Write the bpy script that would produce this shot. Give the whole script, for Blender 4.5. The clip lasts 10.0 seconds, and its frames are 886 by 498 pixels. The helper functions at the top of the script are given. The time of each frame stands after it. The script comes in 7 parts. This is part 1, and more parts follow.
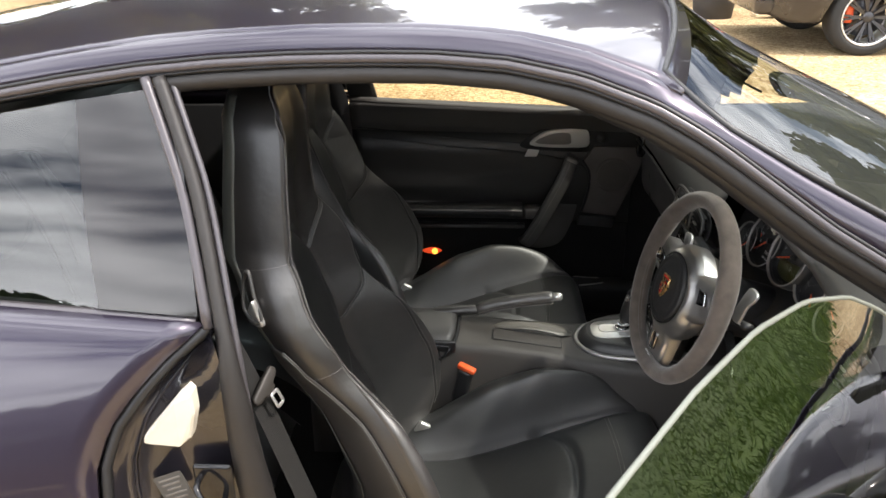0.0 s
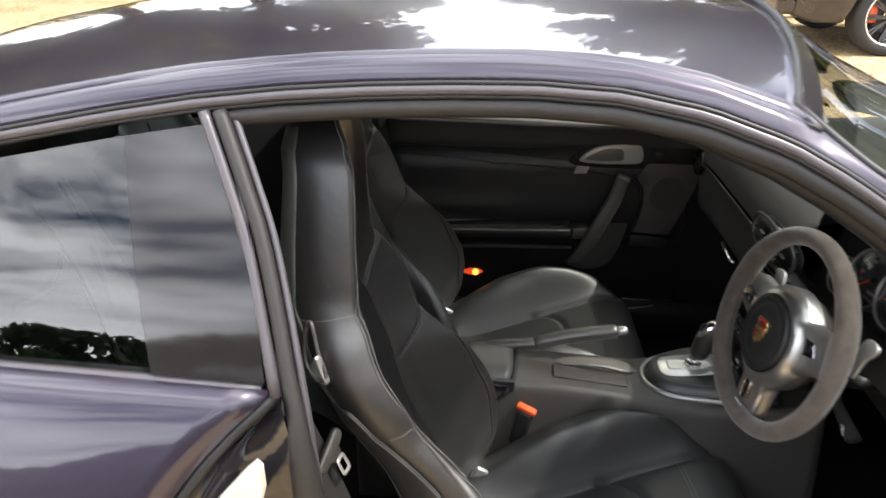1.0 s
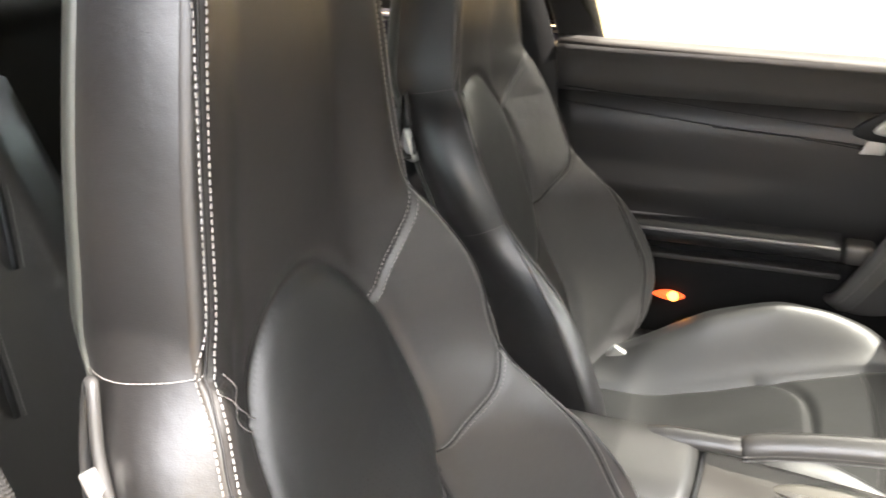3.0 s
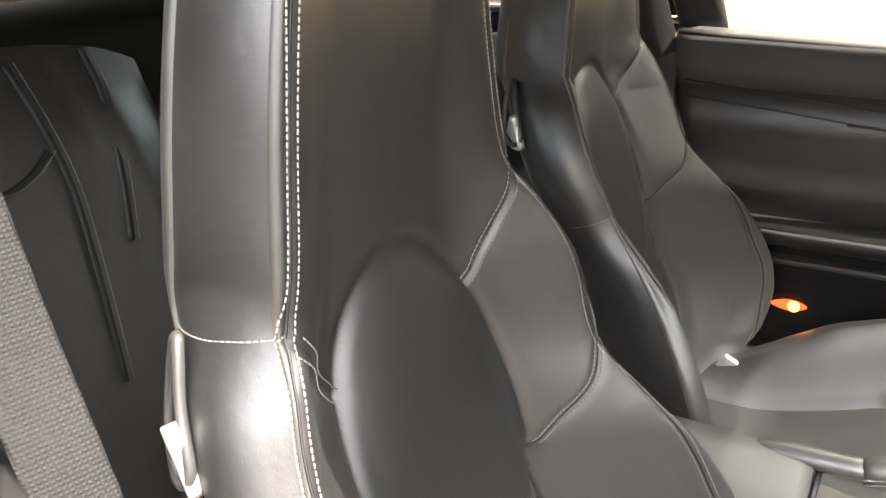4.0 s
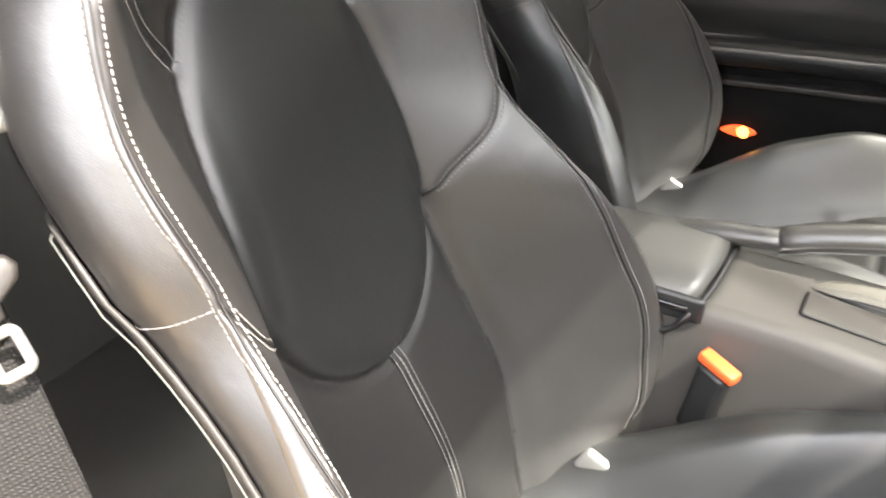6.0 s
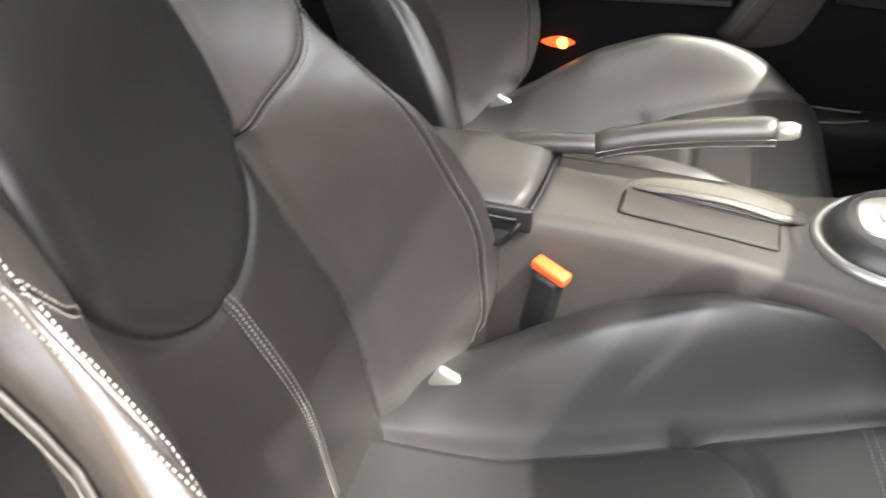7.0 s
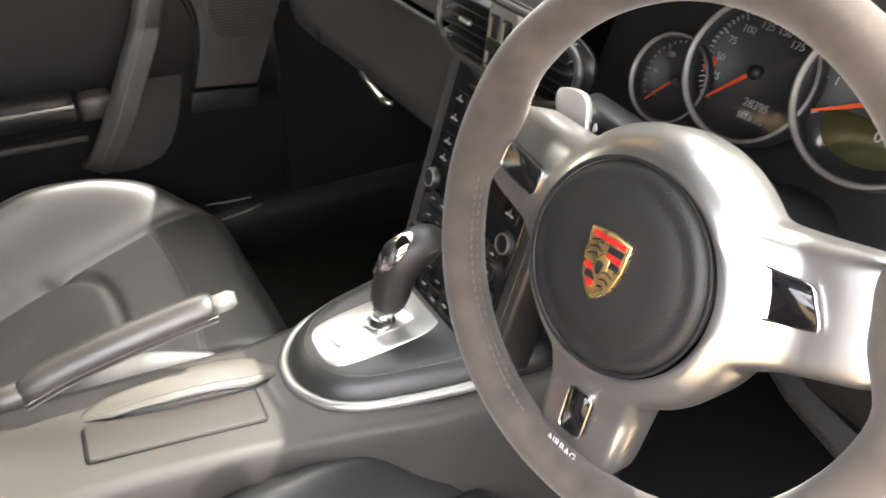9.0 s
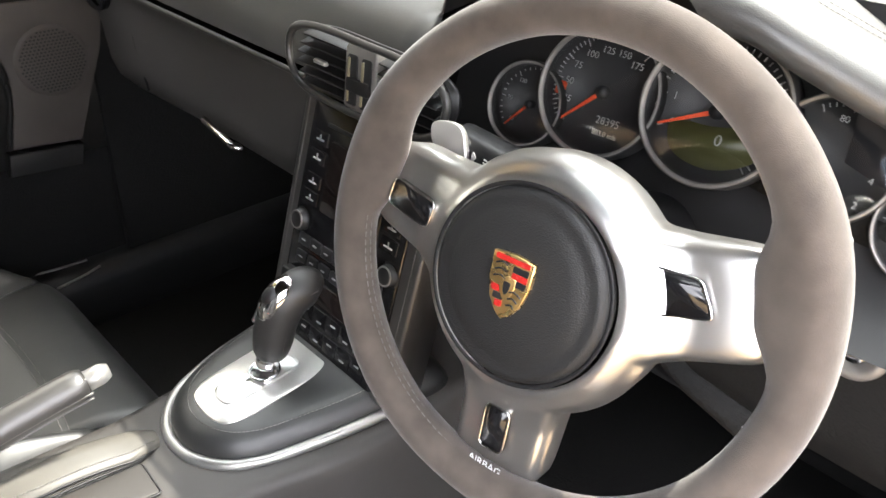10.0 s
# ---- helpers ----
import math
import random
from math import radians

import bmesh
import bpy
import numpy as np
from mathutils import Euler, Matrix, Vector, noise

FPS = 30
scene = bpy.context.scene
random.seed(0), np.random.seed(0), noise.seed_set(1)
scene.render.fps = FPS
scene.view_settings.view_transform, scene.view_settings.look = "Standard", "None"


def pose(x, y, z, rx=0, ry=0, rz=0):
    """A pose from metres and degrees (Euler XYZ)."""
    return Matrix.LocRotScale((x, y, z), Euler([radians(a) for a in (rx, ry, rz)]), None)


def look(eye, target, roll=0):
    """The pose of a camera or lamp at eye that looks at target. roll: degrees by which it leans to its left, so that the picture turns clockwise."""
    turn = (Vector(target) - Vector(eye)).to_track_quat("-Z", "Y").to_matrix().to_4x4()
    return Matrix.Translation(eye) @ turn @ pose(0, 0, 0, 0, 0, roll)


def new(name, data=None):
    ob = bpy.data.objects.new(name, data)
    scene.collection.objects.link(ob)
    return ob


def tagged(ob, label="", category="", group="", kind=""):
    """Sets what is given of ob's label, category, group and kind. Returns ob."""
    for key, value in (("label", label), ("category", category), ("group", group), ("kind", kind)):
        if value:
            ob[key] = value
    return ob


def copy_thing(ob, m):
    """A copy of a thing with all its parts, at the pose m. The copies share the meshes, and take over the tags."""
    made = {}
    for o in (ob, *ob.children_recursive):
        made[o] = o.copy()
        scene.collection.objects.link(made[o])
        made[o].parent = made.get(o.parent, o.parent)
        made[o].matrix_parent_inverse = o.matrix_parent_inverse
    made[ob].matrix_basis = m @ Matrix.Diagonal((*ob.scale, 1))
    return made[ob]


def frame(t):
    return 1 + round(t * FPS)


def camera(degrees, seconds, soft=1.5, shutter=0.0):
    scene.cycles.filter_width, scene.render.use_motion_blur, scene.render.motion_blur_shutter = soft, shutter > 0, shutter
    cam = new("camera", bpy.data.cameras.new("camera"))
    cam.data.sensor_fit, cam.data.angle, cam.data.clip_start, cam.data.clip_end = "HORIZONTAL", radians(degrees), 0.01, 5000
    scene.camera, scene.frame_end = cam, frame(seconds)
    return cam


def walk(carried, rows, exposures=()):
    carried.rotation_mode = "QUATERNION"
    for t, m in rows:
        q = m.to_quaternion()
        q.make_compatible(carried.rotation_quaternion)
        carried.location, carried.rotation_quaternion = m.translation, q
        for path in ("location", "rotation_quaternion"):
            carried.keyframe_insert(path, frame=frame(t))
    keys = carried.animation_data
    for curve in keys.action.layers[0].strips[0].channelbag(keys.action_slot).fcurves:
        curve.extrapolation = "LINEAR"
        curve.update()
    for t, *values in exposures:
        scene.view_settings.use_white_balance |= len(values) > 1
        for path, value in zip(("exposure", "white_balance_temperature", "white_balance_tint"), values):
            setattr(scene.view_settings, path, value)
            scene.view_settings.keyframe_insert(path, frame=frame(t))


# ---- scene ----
cam = camera(59.8, 10.0, 1.5, 0.4)
PATH = [
    (0, (0.454, -1.664, 1.479), (0.349, 0.149, 0.641), -0.7),
    (0.5, (0.417, -1.647, 1.513), (0.304, 0.164, 0.673), -0.8),
    (1, (0.317, -1.51, 1.494), (0.209, 0.298, 0.647), -0.7),
    (1.5, (0.257, -1.259, 1.465), (0.144, 0.548, 0.615), -0.5),
    (2, (0.341, -1.055, 1.339), (0.209, 0.751, 0.488), -0.9),
    (2.5, (0.41, -0.859, 1.193), (0.017, 0.912, 0.351), -1.6),
    (3, (0.401, -0.787, 1.156), (-0.306, 0.888, 0.323), -2.2),
    (4.3, (0.413, -0.763, 1.1), (-0.586, 0.768, 0.29), -3.0),
    (4.5, (0.424, -0.756, 1.074), (-0.597, 0.761, 0.263), -2.8),
    (5, (0.459, -0.77, 1.024), (-0.58, 0.723, 0.194), -3.5),
    (5.5, (0.475, -0.766, 0.989), (-0.518, 0.7, 0.057), -2.8),
    (6.8, (0.528, -0.757, 0.946), (-0.093, 0.755, -0.207), -3.8),
    (7, (0.526, -0.749, 0.957), (-0.005, 0.772, -0.228), -3.3),
    (7.5, (0.53, -0.714, 0.999), (0.297, 0.856, -0.218), -2.1),
    (8, (0.533, -0.677, 1.033), (0.709, 0.914, -0.166), -0.3),
    (8.5, (0.543, -0.641, 1.045), (1.126, 0.877, -0.119), 1.0),
    (9, (0.52, -0.591, 1.058), (1.354, 0.83, -0.075), 1.7),
    (9.5, (0.516, -0.577, 1.062), (1.568, 0.738, -0.018), 2.6),
    (10, (0.474, -0.566, 1.068), (1.681, 0.625, 0.008), 2.7),
]
walk(cam, [(t, look(eye, target, roll)) for t, eye, target, roll in PATH],
     [(0.0, 0.56, 6700, 11), (1.4, 0.67, 6600, 11), (1.7, 0.85, 6600, 11), (2.5, 2.30, 6600, 10), (3.2, 2.72, 7000, 13), (5.0, 2.80, 6900, 12),
      (5.7, 2.72, 6900, 12), (7.0, 2.42, 6900, 13), (7.5, 2.78, 7050, 15), (8.5, 2.64, 7000, 15), (9.3, 2.44, 6850, 14), (10.0, 2.36, 6700, 13)])

# ---- light ----
SUN = Vector((0.658, -0.160, 1.0)).normalized()
world = bpy.data.worlds.new("sky")
scene.world = world
world.use_nodes = True
wn, wl = world.node_tree.nodes, world.node_tree.links
wn.clear()
sky = wn.new("ShaderNodeTexSky")
sky.sky_type = "NISHITA"
sky.sun_disc = False
sky.sun_elevation = math.asin(SUN.z)
sky.sun_rotation = math.atan2(SUN.x, SUN.y)
sky.dust_density = 3.0
wco = wn.new("ShaderNodeTexCoord")
wmap = wn.new("ShaderNodeMapping")
wmap.inputs["Scale"].default_value = (1.6, 1.1, 5.0)
clouds = wn.new("ShaderNodeTexNoise")
clouds.inputs["Scale"].default_value = 1.7
clouds.inputs["Detail"].default_value = 7
clouds.inputs["Roughness"].default_value = 0.58
cramp = wn.new("ShaderNodeValToRGB")
cramp.color_ramp.elements[0].position = 0.36
cramp.color_ramp.elements[1].position = 0.62
white = wn.new("ShaderNodeMix")
white.data_type = "RGBA"
white.inputs["B"].default_value = (25.5, 26.4, 27.8, 1)
back = wn.new("ShaderNodeBackground")
back.inputs["Strength"].default_value = 0.15
wout = wn.new("ShaderNodeOutputWorld")
wl.new(wco.outputs["Generated"], wmap.inputs["Vector"])
wl.new(wmap.outputs["Vector"], clouds.inputs["Vector"])
wl.new(clouds.outputs["Fac"], cramp.inputs["Fac"])
wl.new(cramp.outputs["Color"], white.inputs["Factor"])
wl.new(sky.outputs["Color"], white.inputs["A"])
wl.new(white.outputs["Result"], back.inputs["Color"])
wl.new(back.outputs["Background"], wout.inputs["Surface"])
sun = new("sun", bpy.data.lights.new("sun", "SUN"))
sun.data.energy, sun.data.angle, sun.data.color = 3.7, radians(0.8), (1.0, 0.952, 0.905)
sun.matrix_world = look((0, 0, 30), Vector((0, 0, 30)) - SUN)


# ---- materials ----
def node_mat(name):
    m = bpy.data.materials.new(name)
    m.use_nodes = True
    return m, m.node_tree.nodes, m.node_tree.links, m.node_tree.nodes["Principled BSDF"]


def surf(name, color, rough=0.5, metal=0.0, grain=0.0, grain_size=0.001, stain=0.15, stain_size=0.15, coat=0.0,
         sheen=0.0, spec=0.5, cells=False, tint=None, rough_vary=0.08, wrinkle=0.0, coat_rough=0.04):
    """A surface with two scales of variation: stains in colour and roughness, fine grain in relief."""
    m, n, l, b = node_mat(name)
    co = n.new("ShaderNodeTexCoord")
    big = n.new("ShaderNodeTexNoise")
    big.inputs["Scale"].default_value = 1 / stain_size
    big.inputs["Detail"].default_value = 5
    l.new(co.outputs["Object"], big.inputs["Vector"])
    mix = n.new("ShaderNodeMix")
    mix.data_type = "RGBA"
    mix.inputs["A"].default_value = (*[c * (1 - stain) for c in color], 1)
    mix.inputs["B"].default_value = (*(tint or [min(1, c * (1 + stain)) for c in color]), 1)
    l.new(big.outputs["Fac"], mix.inputs["Factor"])
    l.new(mix.outputs["Result"], b.inputs["Base Color"])
    rr = n.new("ShaderNodeMapRange")
    rr.inputs["To Min"].default_value = max(0.02, rough - rough_vary)
    rr.inputs["To Max"].default_value = min(1, rough + rough_vary)
    l.new(big.outputs["Fac"], rr.inputs["Value"])
    l.new(rr.outputs["Result"], b.inputs["Roughness"])
    b.inputs["Metallic"].default_value = metal
    b.inputs["Coat Weight"].default_value = coat
    b.inputs["Coat Roughness"].default_value = coat_rough
    b.inputs["Sheen Weight"].default_value = sheen
    b.inputs["Specular IOR Level"].default_value = spec
    if grain:
        fine = n.new("ShaderNodeTexVoronoi" if cells else "ShaderNodeTexNoise")
        fine.inputs["Scale"].default_value = 1 / grain_size
        l.new(co.outputs["Object"], fine.inputs["Vector"])
        bump = n.new("ShaderNodeBump")
        bump.inputs["Strength"].default_value = grain
        bump.inputs["Distance"].default_value = grain_size * 0.5
        l.new(fine.outputs["Distance" if cells else "Fac"], bump.inputs["Height"])
        if wrinkle:
            soft_ = n.new("ShaderNodeTexNoise")
            soft_.inputs["Scale"].default_value = 26
            soft_.inputs["Detail"].default_value = 3
            l.new(co.outputs["Object"], soft_.inputs["Vector"])
            wave = n.new("ShaderNodeBump")
            wave.inputs["Strength"].default_value = wrinkle
            wave.inputs["Distance"].default_value = 0.006
            l.new(soft_.outputs["Fac"], wave.inputs["Height"])
            l.new(wave.outputs["Normal"], bump.inputs["Normal"])
        l.new(bump.outputs["Normal"], b.inputs["Normal"])
    return m


def glass(name, color, gloss_rough=0.0, ior=1.5):
    m, n, l, b = node_mat(name)
    n.remove(b)
    clear, shine, mix, fr = (n.new("ShaderNodeBsdfTransparent"), n.new("ShaderNodeBsdfGlossy"), n.new("ShaderNodeMixShader"),
                             n.new("ShaderNodeFresnel"))
    clear.inputs["Color"].default_value = (*color, 1)
    shine.inputs["Roughness"].default_value = gloss_rough
    fr.inputs["IOR"].default_value = ior
    l.new(fr.outputs["Fac"], mix.inputs["Fac"])
    l.new(clear.outputs["BSDF"], mix.inputs[1])
    l.new(shine.outputs["BSDF"], mix.inputs[2])
    l.new(mix.outputs["Shader"], n["Material Output"].inputs["Surface"])
    return m


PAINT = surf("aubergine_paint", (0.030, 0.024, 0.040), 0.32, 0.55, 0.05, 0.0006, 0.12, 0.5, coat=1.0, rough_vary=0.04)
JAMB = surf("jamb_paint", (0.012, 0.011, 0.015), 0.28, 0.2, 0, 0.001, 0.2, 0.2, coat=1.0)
# darker copy of the black leather: shade on the seat sides put into colour
SHADEHIDE = surf("side_leather_shaded", (0.0120, 0.0108, 0.0104), 0.46, 0, 0.16, 0.0010, 0.3, 0.10, coat=0.45, cells=True, wrinkle=0.30, spec=0.9, rough_vary=0.08, coat_rough=0.36)
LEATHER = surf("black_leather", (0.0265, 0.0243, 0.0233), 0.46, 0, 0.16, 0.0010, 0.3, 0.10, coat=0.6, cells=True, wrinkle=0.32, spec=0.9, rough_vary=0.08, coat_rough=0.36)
# black leather again, darkened for the unlit rear of the cabin
UNLITHIDE = surf("rear_leather_unlit", (0.0085, 0.0080, 0.0078), 0.56, 0, 0.12, 0.0010, 0.3, 0.10, cells=True, wrinkle=0.2, spec=0.4)
INSERT = surf("perforated_leather", (0.0135, 0.0138, 0.0137), 0.52, 0, 0.12, 0.0010, 0.35, 0.08, coat=0.4, coat_rough=0.38, cells=True, wrinkle=0.15, spec=0.65)
DULL = surf("dull_leather", (0.0200, 0.0184, 0.0176), 0.52, 0, 0.12, 0.0010, 0.3, 0.08, coat=0.3, coat_rough=0.38, cells=True, wrinkle=0.15, spec=0.65)
# door leathers, raised in colour to make up for weak cabin light
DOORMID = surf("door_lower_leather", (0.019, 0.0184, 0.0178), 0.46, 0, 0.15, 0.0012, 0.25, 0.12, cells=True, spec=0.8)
LITDOORHIDE = surf("door_leather_lit", (0.058, 0.0555, 0.0525), 0.48, 0, 0.15, 0.0012, 0.25, 0.12, cells=True, spec=0.6)
EDGE = surf("seat_edge_trim", (0.062, 0.064, 0.056), 0.5, 0, 0.2, 0.001, 0.12, 0.08)
SHELL = surf("seat_shell", (0.030, 0.027, 0.024), 0.50, 0, 0.25, 0.001, 0.15, 0.1)
TRIM = surf("soft_black_trim", (0.014, 0.014, 0.0145), 0.52, 0, 0.4, 0.0012, 0.2, 0.12, cells=True, spec=0.4)
CONSOLE = surf("console_plastic", (0.045, 0.0415, 0.0385), 0.48, 0, 0.25, 0.0008, 0.15, 0.12, spec=0.4)
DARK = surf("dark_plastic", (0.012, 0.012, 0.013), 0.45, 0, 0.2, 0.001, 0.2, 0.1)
GLOSSBLACK = surf("gloss_black", (0.008, 0.008, 0.009), 0.12, 0, 0, 0.001, 0.2, 0.1)
RUBBER = surf("door_rubber", (0.018, 0.0158, 0.0148), 0.55, 0, 0.25, 0.001, 0.2, 0.08)
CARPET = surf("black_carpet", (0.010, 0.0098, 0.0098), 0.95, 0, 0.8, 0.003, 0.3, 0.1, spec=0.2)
SUEDE = surf("grey_suede", (0.073, 0.060, 0.0515), 0.92, 0, 0.45, 0.0008, 0.62, 0.026, sheen=0.25, spec=0.2)
BRUSHED = surf("bright_metal", (0.53, 0.525, 0.515), 0.31, 0.95, 0.06, 0.0006, 0.10, 0.05, rough_vary=0.07)
ALUPAINT = surf("silver_paint", (0.58, 0.57, 0.55), 0.32, 0.25, 0.05, 0.0006, 0.06, 0.05)
SILVER = surf("satin_silver", (0.62, 0.61, 0.59), 0.30, 0.75, 0.08, 0.0006, 0.06, 0.05)
CHROME = surf("chrome", (0.80, 0.80, 0.80), 0.08, 1.0, 0, 0.001, 0.03, 0.05, rough_vary=0.03)
RINGMETAL = surf("satin_ring", (0.34, 0.335, 0.32), 0.36, 0.7, 0.08, 0.0006, 0.1, 0.05)
TRIMGREY = surf("grey_strip", (0.22, 0.21, 0.20), 0.42, 0.4, 0.1, 0.001, 0.1, 0.1)
# moulding grey raised to carry the sunlight on the near side
SUNMOULD = surf("satin_moulding_sunlit", (0.085, 0.078, 0.085), 0.33, 0.3, 0.05, 0.001, 0.15, 0.2)
GAITER = surf("grey_leather", (0.085, 0.079, 0.068), 0.45, 0, 0.15, 0.0012, 0.25, 0.05, cells=True, spec=0.6)
RIMTHREAD = surf("dark_thread", (0.13, 0.122, 0.114), 0.8, 0, 0, 0.001, 0.15, 0.01)
SEAM = surf("seam_leather", (0.012, 0.011, 0.0105), 0.6, 0, 0.1, 0.001, 0.2, 0.05)
THREAD = surf("grey_thread", (0.20, 0.19, 0.18), 0.8, 0, 0, 0.001, 0.15, 0.01)
IVORY = surf("ivory_plastic", (0.62, 0.57, 0.47), 0.4, 0, 0.1, 0.002, 0.08, 0.03)
BEIGE = surf("belt_plastic", (0.032, 0.0285, 0.025), 0.5, 0, 0.2, 0.001, 0.1, 0.02)
RED = surf("red_plastic", (0.85, 0.125, 0.035), 0.35, 0, 0, 0.001, 0.08, 0.02)
GOLD = surf("gold_metal", (0.70, 0.48, 0.20), 0.28, 0.9, 0.2, 0.0015, 0.15, 0.01)
DIAL = surf("dial_black", (0.024, 0.024, 0.025), 0.5, 0, 0, 0.001, 0.1, 0.03)
NUMERAL = surf("dial_numeral", (0.36, 0.36, 0.355), 0.6, 0, 0, 0.001, 0.05, 0.02)
MARK = surf("dial_mark", (0.55, 0.55, 0.54), 0.6, 0, 0, 0.001, 0.05, 0.02)
NEEDLE = surf("dial_needle", (0.85, 0.10, 0.03), 0.5, 0, 0, 0.001, 0.05, 0.02)
LCD = surf("olive_display", (0.07, 0.07, 0.024), 0.35, 0, 0, 0.001, 0.1, 0.03)
SCREEN = surf("dark_screen", (0.014, 0.010, 0.009), 0.10, 0, 0, 0.001, 0.2, 0.05)
STICKER = surf("sticker", (0.05, 0.05, 0.05), 0.5, 0, 0, 0.001, 0.1, 0.02)
TYRE = surf("tyre_rubber", (0.02, 0.02, 0.02), 0.8, 0, 0.3, 0.004, 0.2, 0.1)
ALLOY = surf("dark_alloy", (0.07, 0.07, 0.075), 0.35, 0.8, 0, 0.001, 0.1, 0.1)
TERRACOTTA = surf("planter_lead", (0.05, 0.05, 0.055), 0.7, 0, 0.3, 0.01, 0.2, 0.2)
BEZEL = surf("dark_bezel", (0.060, 0.058, 0.056), 0.35, 0.3, 0, 0.001, 0.1, 0.05)
GOLDISH = surf("pale_gold_bar", (0.42, 0.37, 0.24), 0.35, 0.6, 0, 0.001, 0.1, 0.02)
BADGERED = surf("badge_enamel", (0.42, 0.022, 0.018), 0.25, 0, 0, 0.001, 0.1, 0.01)
# speaker hide lightened in the same way for light missing at the far door
PODHIDE = surf("speaker_panel_hide", (0.072, 0.064, 0.059), 0.5, 0, 0.15, 0.0012, 0.25, 0.06, cells=True, spec=0.5)
LIDHIDE = surf("lid_leather", (0.052, 0.0490, 0.0465), 0.46, 0, 0.15, 0.0012, 0.2, 0.08, cells=True, spec=0.6)
PIANO = surf("gloss_pillar_panel", (0.016, 0.0145, 0.0145), 0.06, 0, 0, 0.001, 0.15, 0.2, spec=0.7, rough_vary=0.02)
DASHTOP = surf("dash_leather", (0.048, 0.0465, 0.045), 0.44, 0, 0.18, 0.0012, 0.25, 0.08, cells=True, spec=0.8)
BARK = surf("bark", (0.09, 0.07, 0.05), 0.95, 0, 0.8, 0.03, 0.35, 0.2)
CLEAR = glass("clear_glass", (0.80, 0.845, 0.805), ior=1.80)
# glass of a band that is added, not seen, to weaken sun indoors
SHADE = glass("added_band_glass", (0.38, 0.41, 0.41), ior=1.85)
TINTED = glass("tinted_glass", (0.30, 0.36, 0.35), ior=1.92)
FARGLASS = glass("pale_tinted_glass", (0.66, 0.63, 0.52))
DOORGLASS = glass("green_glass", (0.55, 0.62, 0.48), ior=2.2)
GLASSEDGE = surf("ground_glass_edge", (0.15, 0.16, 0.135), 0.4, 0, 0.1, 0.001, 0.1, 0.05)
COVER = glass("dial_cover", (0.95, 0.95, 0.95))
MIRROR, _n, _l, _b = node_mat("mirror_glass")
_b.inputs["Metallic"].default_value, _b.inputs["Roughness"].default_value = 1.0, 0.02
_b.inputs["Base Color"].default_value = (0.50, 0.53, 0.52, 1)


def lamp_mat(name, color, strength):
    m, n, l, b = node_mat(name)
    b.inputs["Base Color"].default_value = (*color, 1)
    b.inputs["Emission Color"].default_value = (*color, 1)
    b.inputs["Emission Strength"].default_value = strength
    return m


AMBER = lamp_mat("amber_lens", (1.0, 0.42, 0.06), 1.6)
REDLENS = lamp_mat("red_lens", (0.9, 0.08, 0.02), 0.5)


def webbing_mat():
    """Woven webbing: two crossed sets of ribs, along the belt's own length and breadth (its UV-free object axes)."""
    m, n, l, b = node_mat("belt_webbing")
    co = n.new("ShaderNodeTexCoord")
    ribs = []
    for axis, scale in (("Z", 112.0), ("Y", 100.0)):
        w = n.new("ShaderNodeTexWave")
        w.bands_direction = axis
        w.inputs["Scale"].default_value = scale
        w.inputs["Distortion"].default_value = 0.6
        w.inputs["Detail"].default_value = 1
        l.new(co.outputs["Object"], w.inputs["Vector"])
        ribs.append(w)
    mul = n.new("ShaderNodeMath")
    mul.operation = "MULTIPLY"
    l.new(ribs[0].outputs["Fac"], mul.inputs[0])
    l.new(ribs[1].outputs["Fac"], mul.inputs[1])
    ramp = n.new("ShaderNodeValToRGB")
    ramp.color_ramp.elements[0].color, ramp.color_ramp.elements[1].color = (0.003, 0.0028, 0.0025, 1), (0.021, 0.0192, 0.0172, 1)
    l.new(mul.outputs["Value"], ramp.inputs["Fac"])
    l.new(ramp.outputs["Color"], b.inputs["Base Color"])
    bump = n.new("ShaderNodeBump")
    bump.inputs["Strength"].default_value, bump.inputs["Distance"].default_value = 0.8, 0.0008
    l.new(mul.outputs["Value"], bump.inputs["Height"])
    l.new(bump.outputs["Normal"], b.inputs["Normal"])
    b.inputs["Roughness"].default_value = 0.75
    return m


WEBBING = webbing_mat()


